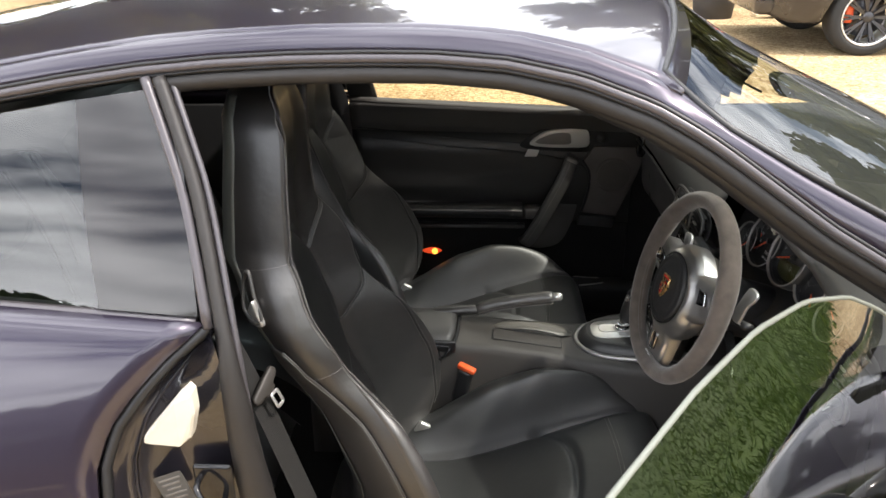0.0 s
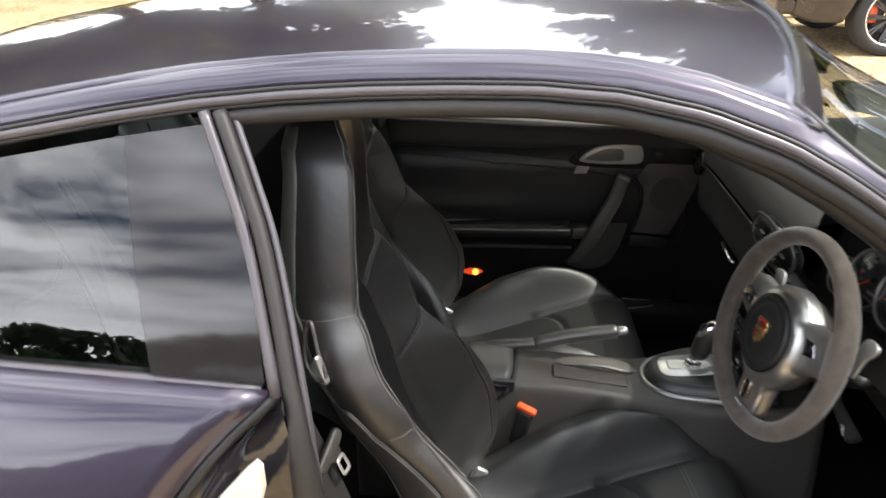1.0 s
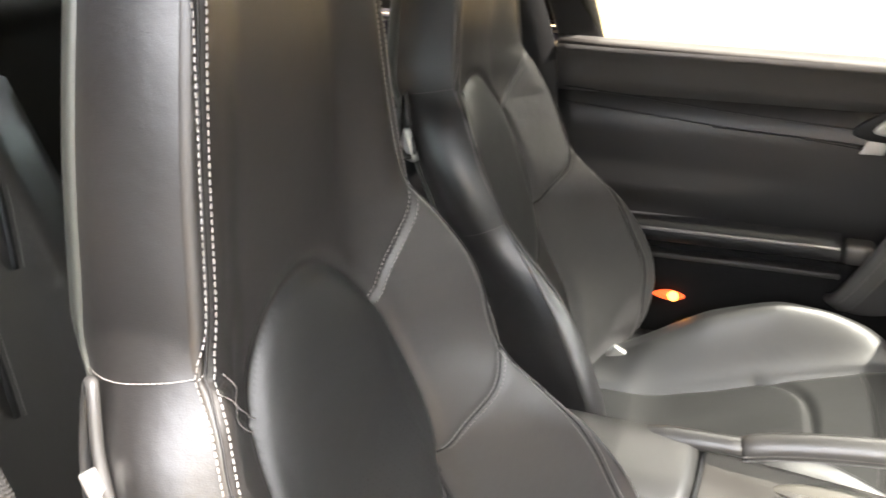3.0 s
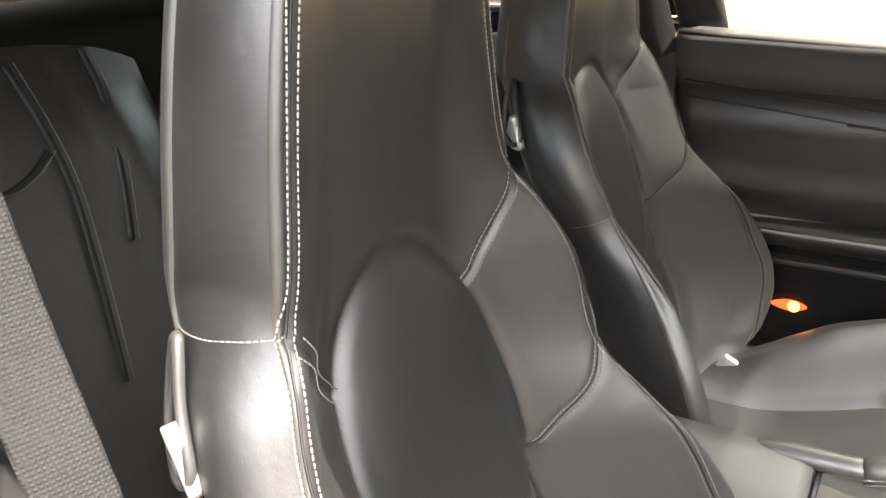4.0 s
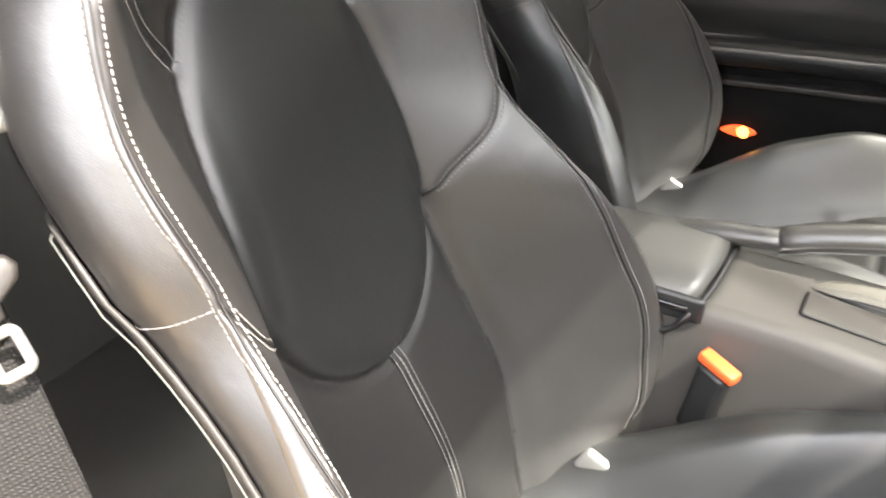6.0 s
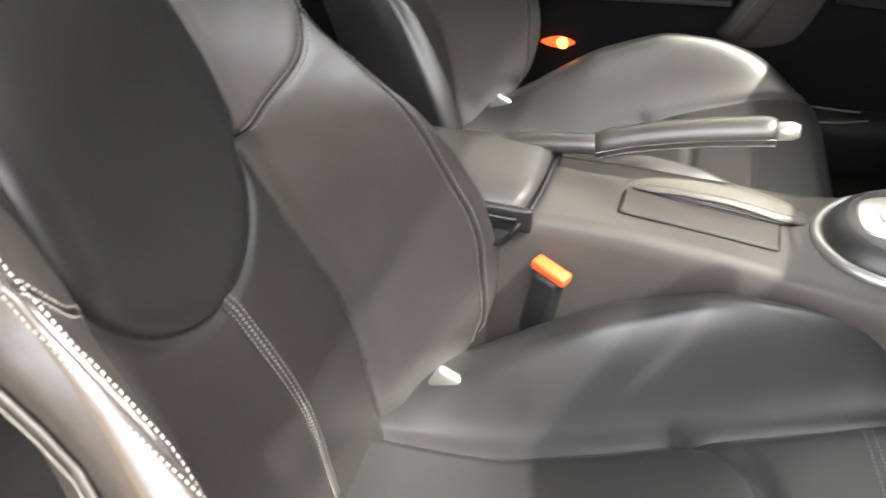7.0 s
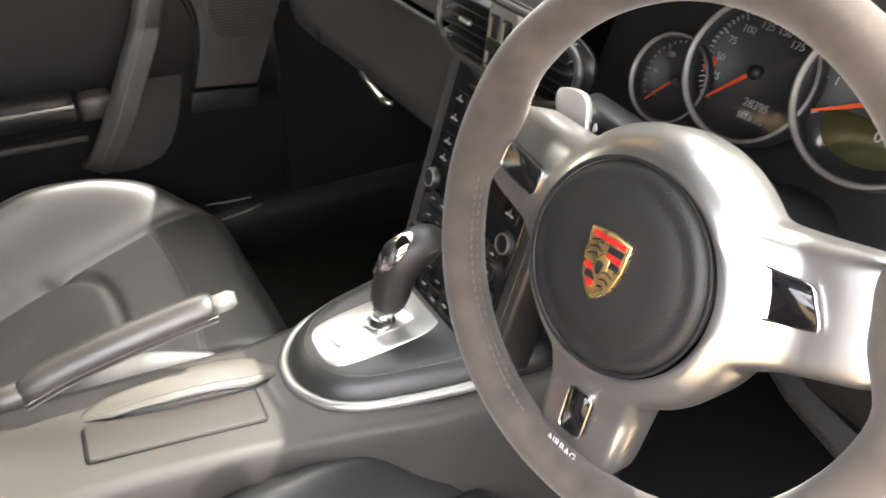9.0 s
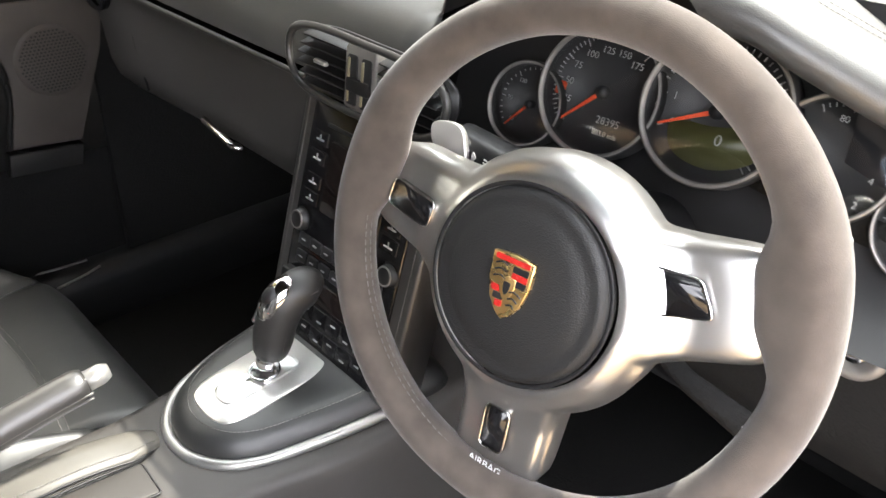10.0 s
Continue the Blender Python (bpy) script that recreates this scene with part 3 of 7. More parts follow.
# quarter windows, rear quarter panels, door jambs
PANEL_X = [(0, 0.046), (0.02, 0.030), (0.075, -0.015), (0.145, -0.060), (0.215, -0.095), (0.30, -0.115), (0.365, -0.115), (0.6, -0.085), (1, -0.01)]
for side in (-1, 1):
    def shoulder(x, k, side=side):
        """Side wall of the body: k from 0 at the window's foot to 1 at the sill."""
        z0 = lerp([(-2.1, 0.70), (-1.2, 0.86), (-0.75, 0.925), (-0.34, 0.926), (0.03, 0.905)], x)
        y0 = lerp([(-2.1, 0.60), (-0.9, 0.66), (-0.34, 0.703), (0.03, 0.714)], x)
        bulge = lerp([(-2.1, 0.20), (-1.2, 0.235), (-0.75, 0.225), (-0.34, 0.175), (0.05, 0.125)], x)
        y = y0 + bulge * math.sin(min(1, k * 1.35) * math.pi / 2) ** 0.75 - 0.05 * max(0, k - 0.75) / 0.25
        return Vector((x, YC + side * y, z0 - (z0 - 0.22) * k))
    if side < 0:
        SHOULDER_NEAR = shoulder
    rows = []
    for i in range(40):
        f = i / 39
        rows.append([shoulder(-2.1 + (2.1 + lerp(PANEL_X, k / 30)) * f, k / 30) for k in range(31)])
    solid(part("rear_quarter_panel", grid(rows), PAINT, car, "metallic aubergine rear wing"), 0.008, 1 if side < 0 else -1)
    # window pane
    rows = []
    for i in range(30):
        f = i / 29
        x = -0.80 + 0.80 * f
        t = drip(x - 0.05 * (1 - f), side, -0.001, 0.022)
        b = shoulder(x + 0.035, 0)
        b = b + Vector((0, 0, 0.012))
        if i == 0:
            t = b + Vector((0, 0, 0.01))
        rows.append([t.lerp(b, k / 8) + Vector((0, side * 0.012 * math.sin(math.pi * k / 8), 0)) for k in range(9)])
    pane = part("quarter_window", grid(rows), TINTED, car, "tinted fixed quarter window")
    pane.visible_shadow = False
    # trim strip below and dark band at the front of the pane
    part("window_trim", band([shoulder(x, 0.0) + Vector((0, -side * 0.004, 0.004)) for x in np.linspace(-0.8, 0.03, 24)], 0.022, 0.010, (0, side * 0.6, 1)), SUNMOULD, car,
         "grey strip under the window")
    rows = []
    for i in range(8):
        x = -0.150 + 0.150 * i / 7
        t, b = drip(x - 0.05 * (-x / 0.8), side, 0.0015, 0.022), shoulder(x + 0.035, 0) + Vector((0, side * 0.0025, 0.012))
        rows.append([t.lerp(b, k / 8) + Vector((0, side * 0.012 * math.sin(math.pi * k / 8), 0)) for k in range(9)])
    part("pillar_cover", grid(rows), PIANO, car, "gloss dark grey pillar panel")
    # pillar seal strips from the rail down into the jamb
    def pillar(k, dx, dy):
        p = catmull([(-0.034, YC + side * 0.566, 1.236), (0.0, YC + side * 0.605, 1.150), (0.028, YC + side * 0.642, 1.067), (0.063, YC + side * 0.714, 0.906), (0.076, YC + side * 0.738, 0.80),
                     (0.090, YC + side * 0.748, 0.64), (0.115, YC + side * 0.748, 0.45), (0.16, YC + side * 0.748, 0.25)], 40)[k]
        return p + Vector((dx, side * dy, 0))
    # near pillar strips have sunlight in their grey; far ones stay dark
    part("pillar_trim", tube([pillar(k, -0.0145, 0.004) for k in range(18)], 0.0085, 8), SUNMOULD if side < 0 else RUBBER, car, "satin pillar moulding, sunlit grey near, dark far")
    part("pillar_seal", tube([pillar(k, 0.006, 0.002) for k in range(40)], [0.0105 + 0.016 * min(1, max(0, (k - 16) / 12)) for k in range(40)], 12), RUBBER, car,
         "rubber door seal")
    part("pillar_seal", tube([pillar(k, 0.020, -0.006) for k in range(40)], 0.0055, 8), SUNMOULD if side < 0 else RUBBER, car)
    if side > 0:
        part("pillar_lining", band([pillar(k, 0.008, -0.020) for k in range(26)], 0.085, 0.008, (0, -1, 0.3)), TRIM, car, "dark pillar lining")
    # door opening seal along the roof
    pts = [drip(x, side, -0.006, 0.017) for x in np.linspace(-0.03, 1.15, 70)]
    part("door_seal", tube(pts, [0.0145] * 70, 12), RUBBER, car, "rubber seal round the door opening")
    rad = [lerp([(0, 0.013), (0.42, 0.014), (0.70, 0.023), (1.15, 0.026)], x) for x in np.linspace(-0.01, 1.15, 70)]
    pts = [drip(x, side, -0.020 - r * 0.6, 0.002 + r) for x, r in zip(np.linspace(-0.01, 1.15, 70), rad)]
    part("pillar_trim_inner", tube(pts, rad, 12), DARK, car, "black inner trim of the roof rail and front pillar")

# door jamb on the driver's side: a black lip behind the panel's edge, a glossy step and a flat inner face
rows = []
for i in range(34):
    k = (i / 33) ** 1.3
    p = SHOULDER_NEAR(lerp(PANEL_X, k), k)
    xi = lerp([(0, 0.060), (0.3, 0.088), (0.6, 0.10), (1, 0.15)], k)
    q = Vector((xi, YC - 0.742, p.z))
    d = max(0.02, q.x - p.x)
    rows.append([p + Vector((0.004, 0.004, 0)), p + Vector((0.020, 0.014, -0.002)), p + Vector((0.024, 0.026, -0.003)), p + Vector((0.024 + 0.10 * d, 0.030, -0.002)), p + Vector((0.024 + 0.22 * d, 0.034, 0)),
                 Vector((p.x + 0.45 * d, (p.y + 0.036) * 0.45 + q.y * 0.55, p.z)), q])
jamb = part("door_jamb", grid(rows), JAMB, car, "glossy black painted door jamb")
part("jamb_seal", tube([r[0] + Vector((0.006, 0.001, 0)) for r in rows], 0.0085, 10), DARK, car, "black rubber edge seal")
part("jamb_bead", tube([r[3] for r in rows], 0.0035, 8), JAMB, car)

# headlining, rear bulkhead, floor, sills
rows = []
for i in range(20):
    x = -0.72 + 1.44 * i / 19
    rows.append([(x, YC + u * (lerp(DRIPY, x) - 0.03), drip(x, 1).z - 0.005 + (lerp(CROWN, x) - drip(x, 1).z - 0.03) * (1 - abs(u) ** 2.6)) for u in np.linspace(-1, 1, 21)])
solid(part("headlining", grid(rows), TRIM, car, "black headlining"), 0.008)
part("floor_pan", box((2.6, 1.4, 0.03), (0.55, YC, 0.145)), CARPET, car, "black carpet")
part("scuttle", box((0.03, 1.36, 0.75), (1.52, YC, 0.48)), CARPET, car)
for side in (-1, 1):
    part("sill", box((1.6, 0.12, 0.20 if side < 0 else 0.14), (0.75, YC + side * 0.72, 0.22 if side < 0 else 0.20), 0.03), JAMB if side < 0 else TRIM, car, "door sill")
for x0, x1, y0, y1 in ((0.752, 0.852, 0.742, 0.728), (0.778, 0.862, 0.672, 0.694)):
    part("sill_strip", tube(catmull([(x0, y0, 0.271), ((x0 + x1) / 2, (y0 + y1) / 2 - 0.004, 0.2715), (x1, y1, 0.271)], 10), 0.0022, 6), TRIMGREY, car, "thin pale sill strip")
part("inner_wall", box((1.5, 0.02, 0.72), (-0.72, YC + 0.69, 0.52), 0.005), TRIM, car, "black side trim")
part("inner_wall", box((1.42, 0.02, 0.72), (-0.80, YC - 0.69, 0.52), 0.005), TRIM, car)

for side in (-1, 1):
    rows = []
    for k in range(14):
        f = k / 13
        z = 1.20 - 0.98 * f
        yo = 0.53 + 0.17 * min(1, f * 2.6) ** 0.9
        x0, x1 = -0.20 + 0.10 * (1 - f), lerp([(0, -0.03), (0.33, 0.03), (0.6, 0.05), (1, 0.10)], f)
        rows.append([(x, YC + side * (yo - 0.012 * math.sin(math.pi * u)), z) for x, u in ((x0, 0), (x0 + (x1 - x0) * 0.3, 0.3), (x0 + (x1 - x0) * 0.7, 0.7), (x1, 1))])
    solid(part("pillar_lining", grid(rows), TRIM, car, "dark pillar lining"), 0.008, 0)
    part("kick_panel", box((0.40 if side < 0 else 0.62, 0.02, 0.72), (1.35 if side < 0 else 1.24, YC + side * 0.705, 0.52), 0.004), CARPET, car)

def dashes(bm, pts, normals, length=0.0031, pitch=0.0046, r=0.0004):
    """Stitches along a line of points."""
    acc = 0.0
    for a, b, nn in zip(pts[:-1], pts[1:], normals):
        d = b - a
        L = d.length
        if L < 1e-6:
            continue
        d.normalize()
        s = d.cross(nn).normalized()
        while acc < L:
            c = a + d * acc
            q = [c + s * r, c + nn * r * 1.6, c - s * r]
            v0 = [bm.verts.new(p) for p in q]
            v1 = [bm.verts.new(p + d * length) for p in q]
            bm.faces.new((v0[0], v0[1], v1[1], v1[0]))
            bm.faces.new((v0[1], v0[2], v1[2], v1[1]))
            bm.faces.new(v0)
            bm.faces.new(v1[::-1])
            acc += pitch
        acc -= L


# rear seats
rear = thing("rear_bench", "black leather rear seats behind the front seats", "rear seat")
for sy in (-1, 1):
    yc = YC + sy * 0.33
    rows = []
    for i in range(22):
        f = i / 21
        row = []
        for j in range(25):
            u = -1 + 2 * j / 24
            edge_ = max(0, (abs(u) - 0.8) / 0.2)
            puff = 0.035 * (1 - edge_ ** 2) * min(1, 6 * (1 - f) + 0.2) + 0.018 * math.exp(-((abs(u) - 0.62) / 0.12) ** 2) - 0.014 * math.exp(-((abs(u) - 0.46) / 0.03) ** 2)
            row.append((-0.34 - 0.22 * f + puff, yc + u * 0.28, 0.36 + 0.64 * f - 0.05 * f * abs(u) ** 3))
        rows.append(row)
    part("backrest", grid(rows), LEATHER, rear)
    rows = []
    for i in range(14):
        f = i / 13
        rows.append([(-0.36 + 0.36 * f - 0.02, yc + u * 0.27, 0.36 - 0.02 * f - 0.10 * f ** 4 + 0.02 * abs(u) - 0.05 * max(0, abs(u) - 0.85) / 0.15) for u in np.linspace(-1, 1, 17)])
    part("cushion", grid(rows), LEATHER, rear)
    for line in ([(0.247, 0.985), (0.236, 0.906), (0.235, 0.831), (0.252, 0.731), (0.28, 0.60)], [(0.143, 0.986), (0.141, 0.93), (0.157, 0.848), (0.19, 0.75)], [(0.244, 0.881), (0.28, 0.859), (0.33, 0.849), (0.42, 0.862)]):
        pts = catmull([(-0.305 - 0.344 * (z - 0.36) + 0.008, YC + sy * (y + 0.02), z) for y, z in line], 30)
        part("seam", tube(pts, 0.0045, 6, flat=0.5, up=(1, 0, 0.3)), DARK, rear)
        bm = bmesh.new()
        dashes(bm, [p + Vector((0.004, 0.009, 0)) for p in pts], [Vector((1, 0, 0.34)).normalized()] * 30, r=0.0006)
        tagged(part("stitching", bm, THREAD, rear, smooth=False), kind="stuff")
part("parcel_shelf", box((0.5, 1.2, 0.02), (-0.92, YC, 0.87), 0.006), TRIM, car, "dark shelf behind the rear seats")
prof = catmull([(-0.36, 0, 0.36), (-0.44, 0, 0.60), (-0.51, 0, 0.80), (-0.565, 0, 0.96), (-0.590, 0, 1.010), (-0.635, 0, 1.035), (-0.70, 0, 1.035), (-0.80, 0, 1.00), (-0.90, 0, 0.92)], 44)
rows = [[(p.x - 0.03 * abs(u) ** 4, YC + u * 0.635, p.z - 0.02 * abs(u) ** 3) for u in np.linspace(-1, 1, 31)] for p in prof]
# the dimness behind the front seats is in this panel's colour
part("back_panel", grid(rows), UNLITHIDE, rear, "broad black leather rear seat back")
tab = thing("rear_belt_tongue", "small bright belt tongue resting on the rear seat", "seat belt")
tb = basis((-0.398, 0.232, 0.660), (0.2, 1, -0.15), (0.5, 0, 1))
part("loop", tube([tb @ Vector((x, y, 0.004)) for x, y in rounded(0.030, 0.022, 0.005)], 0.0028, 8, closed=True, up=(1, 0, 0.3)), CHROME, tab, "bright metal loop")
part("grip", plate(rounded(0.034, 0.014, 0.004), 0.008, tb @ pose(-0.004, 0.017, 0.006), 0.002), BEIGE, tab)

# ---- front seats ----
HALF = [(0.26, 0.17), (0.28, 0.205), (0.33, 0.262), (0.42, 0.288), (0.50, 0.282), (0.60, 0.252), (0.66, 0.2235), (0.715, 0.2075), (0.76, 0.2090), (0.80, 0.2070), (0.84, 0.1975),
        (0.868, 0.1885), (0.888, 0.180), (0.907, 0.1745), (0.95, 0.166), (1.02, 0.152), (1.08, 0.137), (1.12, 0.123), (1.15, 0.101), (1.172, 0.075), (1.184, 0.035)]
CREST = [(0.26, 0.285), (0.29, 0.315), (0.36, 0.358), (0.43, 0.368), (0.476, 0.363), (0.526, 0.345), (0.572, 0.321), (0.611, 0.295), (0.655, 0.254), (0.715, 0.203), (0.76, 0.182), (0.80, 0.165), (0.84, 0.148),
         (0.87, 0.134), (0.92, 0.111), (1.0, 0.110), (1.1, 0.112), (1.15, 0.104), (1.184, 0.085)]
BASE = [(0.26, 0.250), (0.40, 0.222), (0.607, 0.150), (0.70, 0.122), (0.80, 0.096), (0.87, 0.080), (0.92, 0.080), (1.0, 0.088), (1.10, 0.097), (1.15, 0.096), (1.184, 0.085)]
seamA = [(0.108, 1.145), (0.127, 1.08), (0.143, 1.0), (0.156, 0.94), (0.169, 0.907), (0.192, 0.850), (0.204, 0.79), (0.203, 0.722), (0.219, 0.64), (0.236, 0.56), (0.251, 0.47), (0.248, 0.38), (0.232, 0.31)]
seamB = [(0.169, 0.905), (0.151, 0.880), (0.130, 0.849), (0.110, 0.824), (0.100, 0.812)]
seamC = [(0.203, 0.722), (0.182, 0.684), (0.150, 0.650), (0.127, 0.618)]
seamD = [(0.127, 0.618), (0.138, 0.53), (0.150, 0.43), (0.140, 0.34), (0.12, 0.27)]
seamE = [(0.004, 0.545), (0.004, 0.48), (0.003, 0.41), (0.002, 0.34), (0.001, 0.27)]


def smooth2(pts, n=60):
    return [(p.x, p.y) for p in catmull([(a, b, 0) for a, b in pts], n)]


def distance(S, Z, line):
    """Distance of arrays of points to a polyline."""
    best = np.full(S.shape, 9.0)
    for (x0, y0), (x1, y1) in zip(line[:-1], line[1:]):
        dx, dy = x1 - x0, y1 - y0
        t = np.clip(((S - x0) * dx + (Z - y0) * dy) / (dx * dx + dy * dy + 1e-12), 0, 1)
        best = np.minimum(best, np.hypot(S - x0 - t * dx, Z - y0 - t * dy))
    return best


LINES = [smooth2(seamA, 90), smooth2(seamB, 24), smooth2(seamC, 24), smooth2(seamD, 40), smooth2(seamE, 40)]


def oval(S, Z):
    """Below 1 inside the egg-shaped insert."""
    up = np.clip((Z - 0.66) / 0.225, 0, 9)
    down = np.clip((0.66 - Z) / 0.124, 0, 9)
    return (S / 0.125) ** 2 + up ** 2.4 + down ** 2.5


def back_x(S, Z):
    """The backrest's front face: how far forward it lies at lateral S and height Z."""
    S, Z = np.abs(np.asarray(S, float)), np.asarray(Z, float)
    w, base = curve(HALF, Z), curve(BASE, Z)
    pr = curve(CREST, Z) - base
    base = base + 0.014 * np.exp(-((Z - 0.42) / 0.10) ** 2) * np.exp(-(S / 0.10) ** 2)
    u = S / np.maximum(w, 1e-4)
    t = np.clip((u - 0.44) / curve([(0.26, 0.48), (0.62, 0.48), (0.72, 0.540), (0.87, 0.540), (0.93, 0.48), (1.184, 0.48)], Z), 0, 1)
    firm = 0.62 * np.clip((0.90 - Z) / 0.08, 0, 1)
    x = base + pr * ((1 - firm) * t * t * (3 - 2 * t) + firm * t ** 1.75)
    f = oval(S, Z)
    q = np.clip((1.0 - f) / 0.55, 0, 1)
    x = x + 0.013 * q * (2 - q) - 0.005 * np.exp(-((f - 1.03) / 0.10) ** 2)
    roll = curve([(0.26, 0.022), (0.56, 0.024), (0.66, 0.013), (0.72, 0.006), (0.80, 0.005), (0.88, 0.005), (0.93, 0.007), (1.184, 0.007)], Z)
    open_ = curve([(0.26, 0.88), (0.56, 0.91), (0.66, 0.950), (0.72, 0.972), (0.80, 0.976), (0.88, 0.974), (0.93, 0.96), (1.184, 0.95)], Z)
    e = np.clip((u - open_) / (1 - open_), 0, 1)
    x = x - roll * (1 - np.sqrt(np.clip(1 - e * e, 0, 1)))
    for line, dep, wid in zip(LINES, (0.0024, 0.0026, 0.0026, 0.012, 0.003), (0.004, 0.004, 0.0045, 0.010, 0.004)):
        x = x - dep * np.exp(-(distance(S, Z, line) / wid) ** 2)
    return x


def cushion_z(X, S):
    """The seat cushion's top at X forward and lateral S."""
    S, X = np.abs(np.asarray(S, float)), np.asarray(X, float)
    w = curve(CW, X)
    base = curve([(0.22, 0.272), (0.37, 0.264), (0.48, 0.284), (0.58, 0.312), (0.70, 0.342), (0.79, 0.357), (0.84, 0.350), (0.87, 0.322), (0.89, 0.25)], X)
    bol = curve([(0.22, 0.0), (0.32, 0.045), (0.42, 0.098), (0.50, 0.122), (0.58, 0.125), (0.66, 0.106), (0.74, 0.074), (0.81, 0.036), (0.89, 0.0)], X)
    foot = curve([(0.22, 0.095), (0.37, 0.108), (0.58, 0.140), (0.80, 0.185), (0.89, 0.203)], X)
    t = np.clip((S - foot) / 0.075, 0, 1)
    z = base + bol * t * t * (3 - 2 * t)
    e = np.clip((S / w - 0.80) / 0.20, 0, 1)
    z = z - 0.055 * (1 - np.sqrt(np.clip(1 - e * e, 0, 1)))
    for line, dep, wid in zip(CLINES, (0.011, 0.010), (0.007, 0.007)):
        z = z - dep * np.exp(-(distance(X, S, line) / wid) ** 2)
    return z


CW = [(0.22, 0.20), (0.30, 0.24), (0.42, 0.262), (0.60, 0.268), (0.76, 0.260), (0.84, 0.235), (0.89, 0.17)]
CLINES = [smooth2([(0.25, 0.100), (0.37, 0.110), (0.48, 0.126), (0.58, 0.143), (0.70, 0.166), (0.80, 0.190), (0.86, 0.205)], 60),
          smooth2([(0.575, 0.143), (0.62, 0.130), (0.650, 0.095), (0.662, 0.05), (0.665, 0.0)], 30)]


def surface_line(fn, line, off, sgn):
    """Points and normals on a surface x = fn(s, z), along a line moved sideways by off."""
    L = np.array(line)
    tang = np.gradient(L, axis=0)
    tang /= np.linalg.norm(tang, axis=1)[:, None]
    side_ = np.stack([tang[:, 1], -tang[:, 0]], 1)
    steep = (fn((L[:, 0] + side_[:, 0] * 0.004) * sgn, L[:, 1] + side_[:, 1] * 0.004) - fn((L[:, 0] - side_[:, 0] * 0.004) * sgn, L[:, 1] - side_[:, 1] * 0.004)) / 0.008
    Q = L + side_ * (off * np.interp(L[:, 1], [0.62, 0.74], [0.8, 1.0]) / np.sqrt(1 + steep ** 2))[:, None]
    s_, z_ = Q[:, 0] * sgn, Q[:, 1]
    x = fn(s_, z_)
    h = 0.002
    gs = (fn(s_ + h, z_) - fn(s_ - h, z_)) / (2 * h)
    gz = (fn(s_, z_ + h) - fn(s_, z_ - h)) / (2 * h)
    pts, nor = [], []
    for k in range(len(Q)):
        n_ = Vector((1, -gs[k], -gz[k])).normalized()
        pts.append(Vector((x[k], s_[k], z_[k])) + n_ * 0.0010)
        nor.append(n_)
    return pts, nor


def region(s, z):
    a = abs(s)
    lineB = np.interp(a, [p[0] for p in seamB[::-1]], [p[1] for p in seamB[::-1]])
    if z > 0.80 and z > lineB:
        return "headrest"
    sd = "left" if s > 0 else "right"
    lineC = np.interp(a, [p[0] for p in seamC[::-1]], [p[1] for p in seamC[::-1]])
    lineD = np.interp(z, [p[1] for p in seamD[::-1]], [p[0] for p in seamD[::-1]])
    if z < 0.628 and a < lineD:
        return "lumbar_panel"
    return sd + ("_upper_bolster" if z > lineC else "_lower_bolster")


FLANK_Y = [(0, 1.0), (0.16, 1.014), (0.34, 1.016), (0.55, 0.99), (0.72, 0.945), (0.86, 0.885), (0.96, 0.76), (1, 0.46)]
SHELL_Y = [(0, 1.0), (0.16, 0.985), (0.34, 0.945), (0.55, 0.885), (0.72, 0.82), (0.86, 0.74), (0.96, 0.62), (1, 0.42)]

WING_Y = [(0, 1.0), (0.08, 1.047), (0.20, 1.084), (0.35, 1.100), (0.5, 1.075), (0.7, 0.98), (0.86, 0.85), (0.96, 0.68), (1, 0.42)]


def flank(k, z):
    """How far out the seat's side stands, as a share of its half width, a share k of the way back."""
    f = min(1, max(0, (z - 0.86) / 0.07))
    g = min(1, max(0, (z - 0.62) / 0.10))
    return float((curve(SHELL_Y, k) * (1 - g) + curve(WING_Y, k) * g) * (1 - f) + curve(FLANK_Y, k) * f)


DEPTH = [(0.26, 0.14), (0.5, 0.17), (0.7, 0.145), (0.8, 0.135), (0.9, 0.128), (1.05, 0.114), (1.12, 0.108), (1.15, 0.099), (1.17, 0.085), (1.1845, 0.045)]


